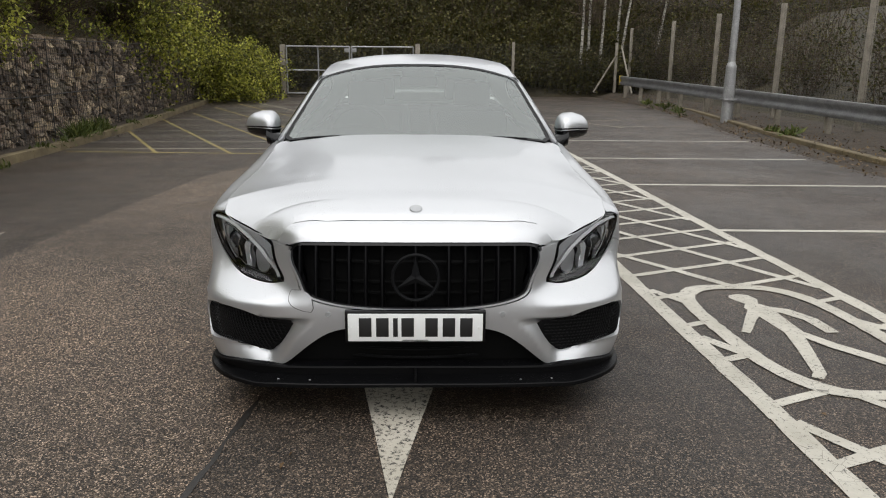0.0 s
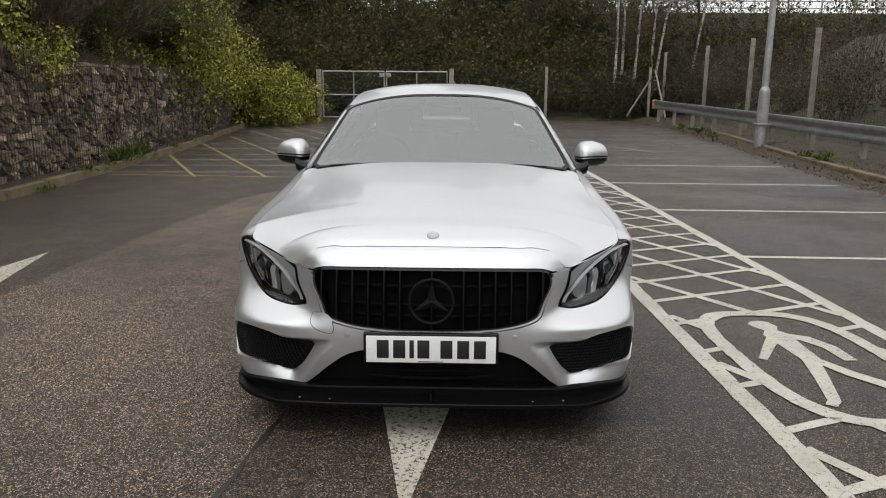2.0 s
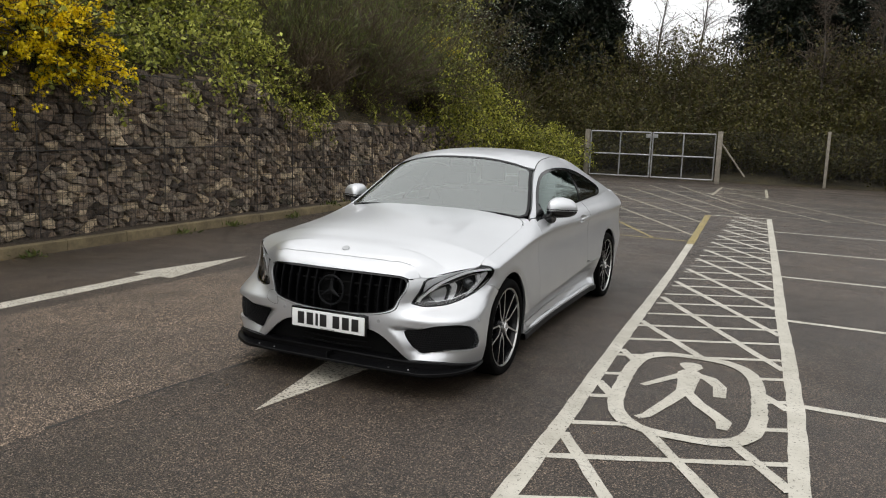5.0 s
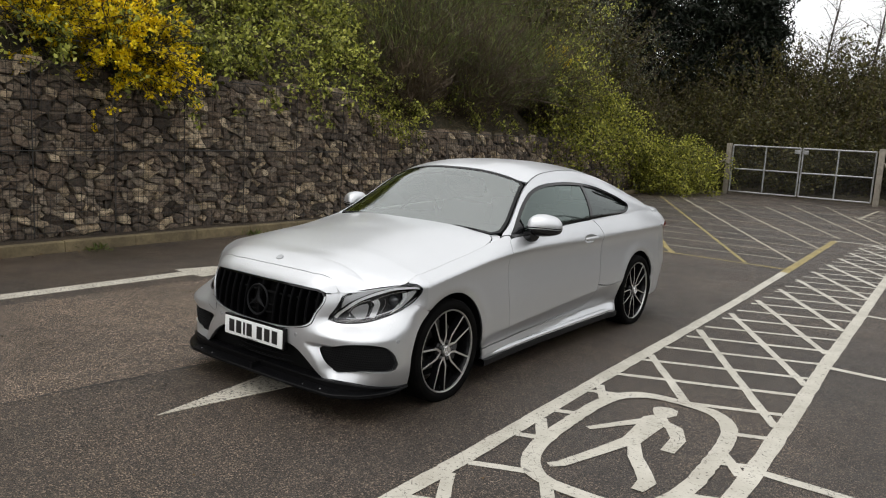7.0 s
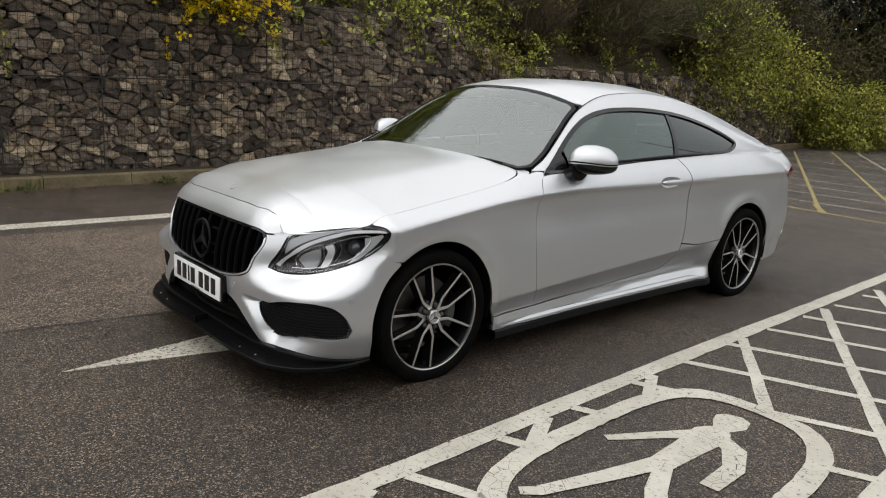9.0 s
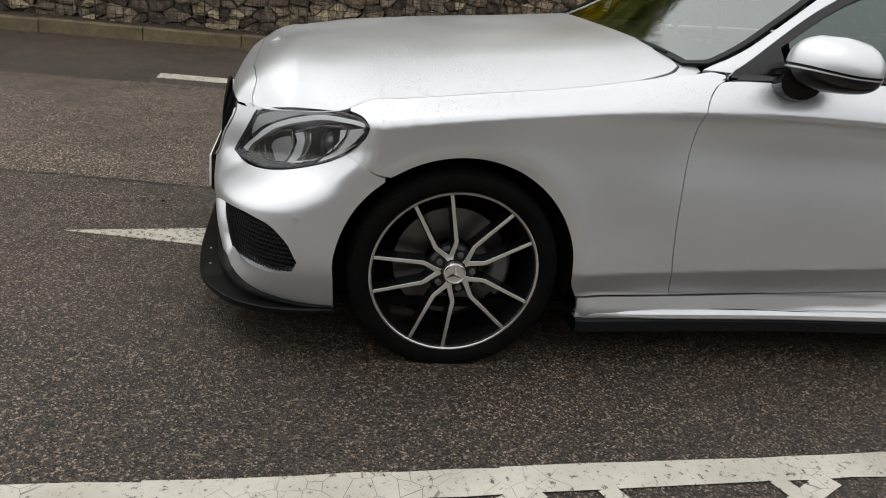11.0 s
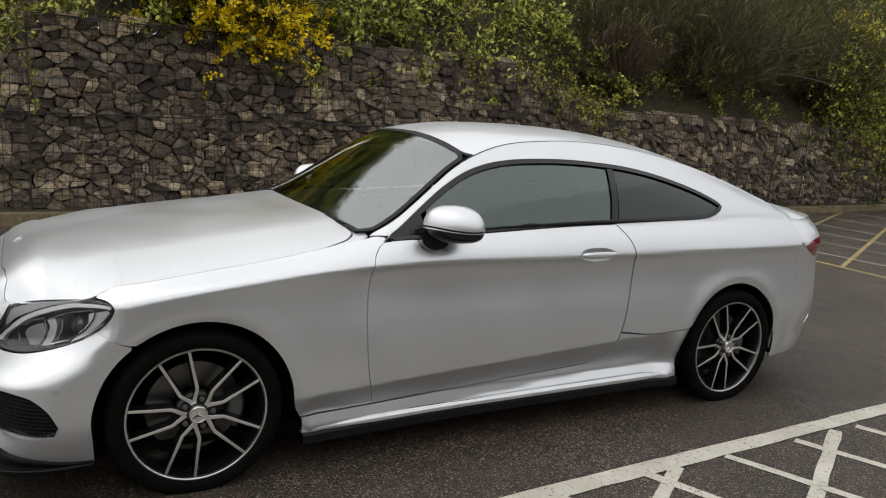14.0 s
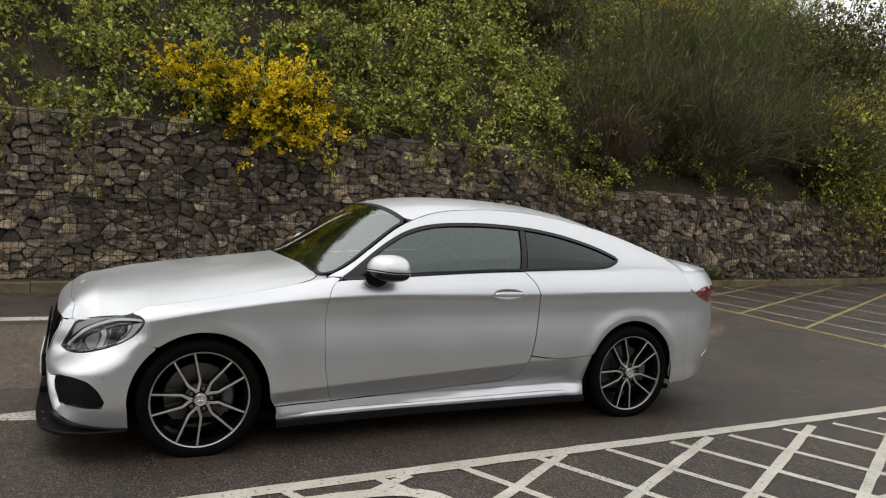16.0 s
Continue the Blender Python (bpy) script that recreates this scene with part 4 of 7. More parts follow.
side_frame = side_frame[:7] + [(3.02, 0.436), (3.282, 0.452)] + [p for p in rear_arch if p[0] > 3.29 or p[1] > 0.47] + [(3.985, 0.27), (4.0, 0.21), (TAIL_Y, 0.215), (TAIL_Y, 0.6), (TAIL_Y, 0.9), (TAIL_Y, 1.0), (TAIL_Y, float(rail_z(TAIL_Y)))]
side_frame += [(y, float(rail_z(y))) for y in np.linspace(4.0, 1.50, 40)] + [(1.475, 0.948), (1.56, 0.948)]
side_frame += [(1.525, 0.931)] + [p for p in DLO[1:22]]
both("side_frame", [smooth_loop(side_frame, 0.012)], side_point, SILVER, step=0.015, gap=0.0012, flange=0.02)
sill = [(1.185, 0.234), (1.503, 0.240), (1.9, 0.255), (2.27, 0.277), (2.50, 0.289), (2.664, 0.304), (2.745, 0.348), (2.782, 0.400), (2.806, 0.456), (3.02, 0.432), (3.276, 0.446), (3.262, 0.36), (3.25, 0.28), (3.246, 0.178), (2.2, 0.170), (1.192, 0.163)]
both("sill", [smooth_loop(sill, 0.012)], side_point, SILVER, step=0.02, gap=0.0015, flange=0.02)


def ledge(s):
    """The silver blade along the sill and the black skirt under it."""
    for name, mat, prof in (("sill_blade", SILVER, ((-0.02, 0.026), (0.009, 0.021), (0.020, 0.010), (0.021, -0.002), (0.015, -0.008), (-0.03, -0.008))), ("side_skirt", BLACK_SATIN, ((-0.03, -0.0085), (0.012, -0.0085), (0.019, -0.014), (0.023, -0.046), (0.012, -0.056), (-0.12, -0.057)))):
        bm = bmesh.new()
        prev = None
        for y in np.linspace(1.19, 3.25, 46):
            t = (y - 1.19) / 2.06
            taper = min(1, max(0.0, (y - 1.24) / 0.25)) * min(1, max(0.0, (3.22 - y) / 0.2)) if name == "sill_blade" else 1.0
            zz = 0.172 + 0.012 * t
            x = float(side_x(y, 0.20)) - 0.003
            ring = [bm.verts.new((s * (x + (o if o < 0 else o * (0.1 + 0.9 * taper))), y, zz + h * ((0.4 + 0.6 * taper) if h > 0 else 1) * (1 + 0.35 * t if h > 0 else 1))) for o, h in prof]
            if prev:
                for i in range(len(ring) - 1):
                    q = (prev[i], ring[i], ring[i + 1], prev[i + 1])
                    bm.faces.new(q if s > 0 else q[::-1])
            prev = ring
        bmesh.ops.recalc_face_normals(bm, faces=bm.faces)
        part(name, bm, mat, CAR, smooth=0.5)


ledge(1), ledge(-1)

ledge_line = [(nose_q(y, 0.79), float(crest_z(y)) if y > 0.52 else 0.782) for y in np.linspace(0.44, 1.42, 14)]
both("wing_ledge", [smooth_loop([(q, z - 0.020) for q, z in ledge_line] + [(q, z + 0.005) for q, z in reversed(ledge_line)], 0.012)], nose_point, SILVER, step=0.014, flange=0, out=-0.010)
both("lamp_ledge", [smooth_loop([(0.70, 0.600), (0.745, 0.628), (0.855, 0.614), (1.02, 0.595), (1.03, 0.622), (0.88, 0.646), (0.88, 0.70), (0.78, 0.672), (0.70, 0.630)], 0.008)], nose_point, SILVER, step=0.012, flange=0, out=-0.007)
both("nose_ledge", [smooth_loop([(0.26, 0.772), (0.31, 0.760), (0.345, 0.73), (0.375, 0.70), (0.40, 0.695), (0.385, 0.676), (0.35, 0.672), (0.30, 0.70), (0.27, 0.745)], 0.008)], nose_point, SILVER, step=0.010, flange=0, out=-0.008)

# side windows: black surround, door glass, rear quarter glass
D = smooth_loop(DLO, 0.012)
front_sail = [(1.53, 0.932), (1.60, 0.978), (1.715, 1.052), (1.735, 0.943), (1.694, 0.940)]
upper = [(1.735, 1.066), (1.80, 1.112), (1.874, 1.158), (1.97, 1.207), (2.074, 1.242), (2.18, 1.263), (2.307, 1.275), (2.55, 1.280), (2.800, 1.268)]
lower = [(2.742, 0.990), (2.5, 0.983), (2.245, 0.971), (1.993, 0.958), (1.735, 0.943)]
quarter = [(2.828, 1.266), (3.0, 1.245), (3.149, 1.217), (3.30, 1.178), (3.42, 1.138), (3.52, 1.092), (3.535, 1.072), (3.51, 1.05), (3.44, 1.022), (3.36, 1.010), (3.05, 1.0), (2.775, 0.991)]
both("window_surround", [shrink(D, 0.0005), shrink(D, 0.019)], side_point, BLACK_GLOSS, step=0.007, flange=0.008, out=0.001)
both("window_sail", [shrink(smooth_loop(front_sail, 0.01), 0.004)], side_point, BLACK_GLOSS, step=0.02, flange=0.008, out=0.0)
both("window_pillar", [smooth_loop([(2.797, 1.262), (2.832, 1.262), (2.779, 0.997), (2.738, 0.997)], 0.01)], side_point, BLACK_GLOSS, step=0.014, flange=0.008, out=-0.003)
both("door_window", [shrink(smooth_loop(upper + lower, 0.012), 0.012)], side_point, SIDE_GLASS, step=0.03, flange=0, out=-0.008)
both("quarter_window", [shrink(smooth_loop(quarter, 0.012), 0.012)], side_point, DARK_GLASS, step=0.03, flange=0, out=-0.008)

# windscreen, roof, rear window, boot
def screen_edge(x, mid, bow):
    return mid + bow * (x / 0.7) ** 2


base = [(x, screen_edge(x, 1.378, 0.06)) for x in np.linspace(0, 0.70, 9)]
pillar = [(float(rail_x(y)) - 0.016, y) for y in np.linspace(1.50, 1.99, 10)]
brow_line = [(x, screen_edge(x, 1.955, 0.085)) for x in np.linspace(0.55, 0, 8)]
screen_outline = smooth_loop(mirrored(base + pillar + brow_line), 0.014)
screen = skin("windscreen", [shrink(screen_outline, 0.02)], top_point, SCREEN, CAR, step=0.03, flange=0, out=-0.002)
skin("windscreen_seal", [screen_outline, shrink(screen_outline, 0.021)], top_point, BLACK_SATIN, screen, step=0.010, flange=0.01)
roof_front = [(x, screen_edge(x, 1.963, 0.085)) for x in np.linspace(0, 0.55, 8)]
roof_side = [(float(rail_x(y)) - 0.004, y) for y in np.linspace(2.05, 3.42, 16)]
roof_back = [(x, 3.27 + 0.20 * (x / 0.55) ** 2) for x in np.linspace(0.54, 0, 7)]
skin("roof", [smooth_loop(mirrored(roof_front + roof_side + roof_back), 0.014)], top_point, SILVER, CAR, step=0.028, gap=0.002, flange=0.014)
both("roof_joint", [smooth_loop([(float(rail_x(y)) - o, y) for o, ys in ((-0.001, np.linspace(2.0, 3.55, 20)), (0.009, np.linspace(3.55, 2.0, 20))) for y in ys], 0.02)], top_point, BLACK_SATIN, step=0.008, flange=0, out=-0.001)
glass_out = [(x, 3.28 + 0.20 * (x / 0.55) ** 2) for x in np.linspace(0, 0.53, 7)] + [(float(rail_x(y)) - 0.03, y) for y in np.linspace(3.5, 4.02, 8)] + [(x, 4.06) for x in np.linspace(0.55, 0, 5)]
skin("rear_window", [smooth_loop(mirrored(glass_out), 0.02)], top_point, DARK_GLASS, CAR, step=0.03, flange=0)
both("rear_pillar", [smooth_loop([(float(rail_x(y)), y) for y in np.linspace(3.42, 4.08, 10)] + [(float(rail_x(y)) - 0.03, y) for y in np.linspace(4.06, 3.46, 10)], 0.02)], top_point, SILVER, step=0.02, flange=0)
boot = [(0, 4.07), (0.56, 4.07), (0.66, 4.06), (0.70, 4.085)] + [tuple(tail_point(q, 0.998)[:2]) for q in np.linspace(0.02, 1, 16)]
skin("boot_lid", [smooth_loop(mirrored(boot), 0.02)], top_point, SILVER, CAR, step=0.03, flange=0.02)
tail_lamp_outline = [(0.018, 0.857), (0.08, 0.885), (0.20, 0.900), (0.45, 0.895), (0.75, 0.86), (0.75, 0.79), (0.40, 0.775), (0.20, 0.785), (0.08, 0.822)]
rear = [(0, 0.215), (0.12, 0.235), (0.25, 0.275), (0.5, 0.335), (1, 0.36), (1, 0.998), (0.7, 0.998), (0.4, 0.998), (0, 0.998)]
both("rear_bumper", [smooth_loop(rear, 0.02), smooth_loop(tail_lamp_outline, 0.015)], tail_point, SILVER, step=0.022, flange=0.02)
both("tail_lamp", [shrink(smooth_loop(tail_lamp_outline, 0.015), 0.001)], tail_point, TAIL_RED, step=0.016, flange=0.02, out=0.002)
both("reflector", [smooth_loop([(0.20, 0.375), (0.31, 0.39), (0.32, 0.42), (0.21, 0.40)], 0.01, 3)], tail_point, CHROME, step=0.01, flange=0.004, out=0.003)
both("rear_valance", [smooth_loop([(0.0, 0.20), (0.25, 0.24), (1, 0.30), (1, 0.37), (0.5, 0.345), (0.25, 0.285), (0, 0.22)], 0.02)], tail_point, BLACK_SATIN, step=0.03, flange=0, out=-0.01)

# black underside and wheel housings
bm = bmesh.new()
add_box(bm, (-0.78, 0.40, 0.15), (0.78, 4.05, 0.18))
add_box(bm, (-0.84, 1.22, 0.155), (0.84, 3.20, 0.20))
part("underbody", bm, BLACK_MATT, CAR)
for axle in (AXLE_F, AXLE_R):
    for s in (1, -1):
        bm = bmesh.new()
        prev = None
        for a in np.linspace(-0.06 * math.pi, 1.06 * math.pi, 40):
            r = ARCH + 0.004
            ring = [bm.verts.new((s * x, axle + rr * math.cos(a), HUB_Z + rr * math.sin(a))) for x, rr in ((0.86 - (0.05 if a > 2.2 and axle == AXLE_F else 0), r), (0.80, r + 0.004), (0.60, r + 0.004), (0.58, 0.02))]
            if prev:
                for i in range(3):
                    bm.faces.new((prev[i], prev[i + 1], ring[i + 1], ring[i]))
            prev = ring
        part("wheel_housing", bm, BLACK_MATT, CAR)


# wheels
def wheel():
    """Nineteen-inch wheel with five pairs of machined arms, facing +x, its hub at the origin."""
    w = new("wheel")
    w.parent = CAR
    bm = bmesh.new()
    prof = [(0.0, 0.248), (-0.006, 0.2555), (0.004, 0.262), (0.010, 0.272), (0.0125, 0.287), (0.010, 0.300), (0.004, 0.3105), (-0.012, 0.3175), (-0.03, 0.320)]
    prof += [(x, 0.3205 - (0.006 if k % 2 else 0)) for k, x in enumerate(np.repeat(np.linspace(-0.045, -0.18, 6), 2))]
    prof += [(-0.20, 0.317), (-0.215, 0.30), (-0.213, 0.262), (-0.20, 0.25)]
    add_lathe(bm, prof, "x", steps=96)
    for k in range(64):
        a = 2 * math.pi * k / 64
        v = [bm.verts.new((x, r * math.cos(a + d), r * math.sin(a + d))) for x, r, d in ((0.0098, 0.3015, 0), (0.0098, 0.3015, 0.05), (-0.010, 0.3190, 0.07), (-0.010, 0.3190, 0.02))]
        bm.faces.new(v)
    tyre = part("tyre", bm, TYRE, w, smooth=0.5)
    bm = bmesh.new()
    add_lathe(bm, [(-0.006, 0.257), (0.0025, 0.2565), (0.003, 0.2525), (0.001, 0.2490), (-0.010, 0.2465)], "x", steps=96)
    part("rim_lip", bm, MACHINED, w, "bright machined rim edge")
    bm = bmesh.new()
    add_lathe(bm, [(-0.008, 0.2470), (-0.030, 0.238), (-0.06, 0.2325), (-0.17, 0.228), (-0.20, 0.245)], "x", steps=72)
    part("rim_barrel", bm, RIM_BLACK, w)
    bm = bmesh.new()
    add_lathe(bm, [(-0.055, 0.082), (-0.034, 0.080), (-0.024, 0.070), (-0.022, 0.040), (-0.020, 0.0385), (-0.016, 0.001)], "x", steps=48)
    part("hub", bm, RIM_BLACK, w)
    for k in range(5):
        c = math.radians(111 + 72 * k)
        for d in (-1, 1):
            knots = [(0.040, 0.03 * d, -0.020, 0.0085), (0.056, 0.15 * d, -0.018, 0.0082), (0.090, 0.315 * d, -0.014, 0.0072), (0.100, 0.330 * d, -0.013, 0.0070), (0.17, 0.255 * d, -0.008, 0.0060), (0.250, 0.222 * d, -0.002, 0.0058)]
            pts = [(Vector((x, r * math.cos(c + a), r * math.sin(c + a))), h) for r, a, x, h in knots]
            for name, mat in (("arm", RIM_BLACK), ("arm_face", MACHINED)):
                bm = bmesh.new()
                prev = None
                for i, (p, h) in enumerate(pts):
                    t = (pts[min(i + 1, 5)][0] - pts[max(i - 1, 0)][0]).normalized()
                    n = Vector((1, 0, 0)).cross(t).normalized()
                    if name == "arm":
                        ring = [bm.verts.new(p + n * (h + o) + Vector((x, 0, 0))) for o, x in ((0.0, -0.0005), (0.004, -0.045))] + [bm.verts.new(p - n * (h + o) + Vector((x, 0, 0))) for o, x in ((0.004, -0.045), (0.0, -0.0005))]
                    else:
                        ring = [bm.verts.new(p + n * h - Vector((0.001, 0, 0))), bm.verts.new(p + n * (h - 0.0012)), bm.verts.new(p - n * (h - 0.0012)), bm.verts.new(p - n * h - Vector((0.001, 0, 0)))]
                    if prev:
                        for j in range(len(ring) if name == "arm" else 3):
                            j2 = (j + 1) % len(ring)
                            bm.faces.new((prev[j], prev[j2], ring[j2], ring[j]))
                    prev = ring
                bmesh.ops.recalc_face_normals(bm, faces=bm.faces)
                if name == "arm_face":
                    for f in bm.faces:
                        if f.normal.x < -0.2:
                            f.normal_flip()
                part(name, bm, mat, w, smooth=0.4)
        b = math.radians(111 + 36 + 72 * k)
        bm = bmesh.new()
        add_lathe(bm, [(-0.03, 0.0095), (-0.012, 0.0090), (-0.010, 0.0075), (-0.0095, 0.005), (-0.013, 0.0045), (-0.013, 0.0005)], "x", at=(0, 0.056 * math.cos(b), 0.056 * math.sin(b)), steps=12)
        part("wheel_bolt", bm, CALIPER, w)
    bm = bmesh.new()
    add_lathe(bm, [(-0.02, 0.0345), (-0.002, 0.0340), (0.0, 0.0325), (-0.0015, 0.031), (-0.001, 0.0005)], "x", steps=40)
    cap = part("hub_cap", bm, MACHINED, w, "bright hub cap")
    emblem(cap, (0.0005, 0, 0), 0.0305, CHROME, pose(0, 0, 0, 0, 0, 90), 0.003)
    bm = bmesh.new()
    add_lathe(bm, [(-0.125, 0.060), (-0.105, 0.075), (-0.100, 0.080), (-0.098, 0.175), (-0.11, 0.176), (-0.125, 0.175)], "x", steps=64)
    disc = part("brake_disc", bm, DISC, w)
    bm = bmesh.new()
    prev = None
    for a in np.linspace(-0.55, 0.45, 14):
        fat = 0.006 * math.cos(a * 2)
        ring = [bm.verts.new((x, r * math.cos(a), r * math.sin(a))) for x, r in ((-0.13, 0.118), (-0.070 + fat, 0.120), (-0.062 + fat, 0.130), (-0.062 + fat, 0.172), (-0.075, 0.186), (-0.13, 0.19))]
        if prev:
            for i in range(5):
                bm.faces.new((prev[i], prev[i + 1], ring[i + 1], ring[i]))
        prev = ring
    bmesh.ops.recalc_face_normals(bm, faces=bm.faces)
    part("brake_caliper", bm, CALIPER, w)
    bm = bmesh.new()
    add_box(bm, (-0.035, -0.030, -0.238), (-0.028, 0.015, -0.222), 0.001)
    part("wheel_weight", bm, BLACK_SATIN, w)
    return w


FACE = 0.872
front_wheel = wheel()
front_wheel.matrix_basis = pose(FACE, AXLE_F, HUB_Z)
for x, y, turn, roll in ((FACE - 0.003, AXLE_R, 0, 6), (-FACE, AXLE_F, 180, 0), (-FACE, AXLE_R, 180, 20)):
    copy_thing(front_wheel, pose(x, y, HUB_Z, 0, 0, turn) @ pose(0, 0, 0, roll))


# headlamps
def headlamp(mirror):
    s = -1 if mirror else 1
    outline = smooth_loop(LAMP, 0.01, 0.9)
    cover = skin("headlamp", [shrink(outline, 0.001)], nose_point, LAMP_COVER, CAR, step=0.016, flange=0, out=-0.001, mirror=mirror, label="clear headlamp with projector and silver reflectors")
    skin("lamp_edge", [shrink(outline, 0.0005), shrink(outline, 0.007)], nose_point, BLACK_GLOSS, cover, step=0.006, flange=0.02, out=-0.0015, mirror=mirror)
    skin("lamp_back", [shrink(outline, -0.004)], nose_point, LAMP_DARK, cover, step=0.03, flange=0, out=-0.085, mirror=mirror)
    brow_l = [(0.332, 0.556), (0.375, 0.60), (0.41, 0.638), (0.46, 0.672), (0.53, 0.705), (0.62, 0.731), (0.72, 0.739), (0.815, 0.736), (0.828, 0.724), (0.727, 0.724), (0.62, 0.714), (0.53, 0.686), (0.455, 0.650), (0.41, 0.614), (0.37, 0.576), (0.345, 0.549)]
    skin("brow_light", [shrink(smooth_loop(brow_l, 0.01, 0.9), 0.001)], nose_point, DRL, cover, step=0.009, flange=0.02, out=-0.007, mirror=mirror)
    trim = [(0.386, 0.672), (0.47, 0.708), (0.565, 0.730), (0.69, 0.745), (0.62, 0.735), (0.53, 0.709), (0.46, 0.677), (0.405, 0.643), (0.368, 0.606), (0.372, 0.64)]
    skin("lamp_trim", [smooth_loop(trim, 0.01, 0.9)], nose_point, LAMP_GREY, cover, step=0.009, flange=0, out=-0.0045, mirror=mirror)
    sweep = [(0.685, 0.700), (0.79, 0.720), (0.80, 0.706), (0.745, 0.660), (0.66, 0.606), (0.615, 0.586), (0.642, 0.622), (0.69, 0.666)]
    skin("side_reflector", [shrink(smooth_loop(sweep, 0.01, 0.9), 0.003)], nose_point, LAMP_SILVER, cover, step=0.010, flange=0.02, out=-0.026, mirror=mirror)
    step_q = [(0.500, 0.572), (0.53, 0.575), (0.545, 0.60), (0.553, 0.642), (0.540, 0.664), (0.508, 0.652), (0.522, 0.63), (0.512, 0.60)]
    skin("upright_reflector", [smooth_loop(step_q, 0.008, 0.9)], nose_point, LAMP_SILVER, cover, step=0.008, flange=0.02, out=-0.030, mirror=mirror)
    cell = [(0.405, 0.575), (0.42, 0.60), (0.46, 0.628), (0.488, 0.636), (0.492, 0.60), (0.478, 0.573), (0.44, 0.562)]
    skin("inner_reflector", [smooth_loop(cell, 0.008, 0.9)], nose_point, LAMP_GREY, cover, step=0.008, flange=0.01, out=-0.040, mirror=mirror)
    lines = ([(0.515, 0.655), (0.56, 0.676), (0.62, 0.696), (0.69, 0.708), (0.712, 0.702), (0.708, 0.680), (0.675, 0.640), (0.61, 0.594), (0.53, 0.563), (0.44, 0.548), (0.365, 0.546)], [(0.40, 0.556), (0.395, 0.582), (0.415, 0.612), (0.455, 0.641), (0.50, 0.656), (0.506, 0.61), (0.495, 0.57)], [(0.56, 0.590), (0.580, 0.64), (0.572, 0.672)])
    for knots in lines:
        bm = bmesh.new()
        path = []
        for (q0, z0), (q1, z1) in zip(knots, knots[1:]):
            for t in (0, 0.25, 0.5, 0.75):
                v = nose_point(q0 + (q1 - q0) * t, z0 + (z1 - z0) * t)
                path.append((s * (v[0] - 0.012), v[1] + 0.020, v[2]))
        add_tube(bm, path, 0.0024, 6)
        part("chrome_line", bm, CHROME, cover)
    for q, z, r in ((0.625, 0.648, 0.034),):
        c = nose_point(q, z)
        bm = bmesh.new()
        add_lathe(bm, [(-0.05, r * 1.22), (0.0, r * 1.18), (0.004, r * 1.12), (0.0, r * 1.04), (-0.004, r)], "z", steps=32)
        n = Vector((0.45 * s, -0.89, 0.08)).normalized()
        m = Matrix.Translation(Vector((s * c[0], c[1], c[2])) - Vector((0.6 * s, -0.8, 0)) * 0.042) @ n.to_track_quat("Z", "Y").to_matrix().to_4x4()
        bmesh.ops.transform(bm, matrix=m, verts=bm.verts)
        bmesh.ops.recalc_face_normals(bm, faces=bm.faces)
        ring = part("lamp_ring", bm, LAMP_DARK, cover)
        bm = bmesh.new()
        add_lathe(bm, [(0.014, 0.0005), (0.0125, r * 0.4), (0.008, r * 0.75), (-0.002, r)], "z", steps=32)
        bmesh.ops.transform(bm, matrix=m, verts=bm.verts)
        bmesh.ops.recalc_face_normals(bm, faces=bm.faces)
        part("lens", bm, LENS, ring)


headlamp(False), headlamp(True)


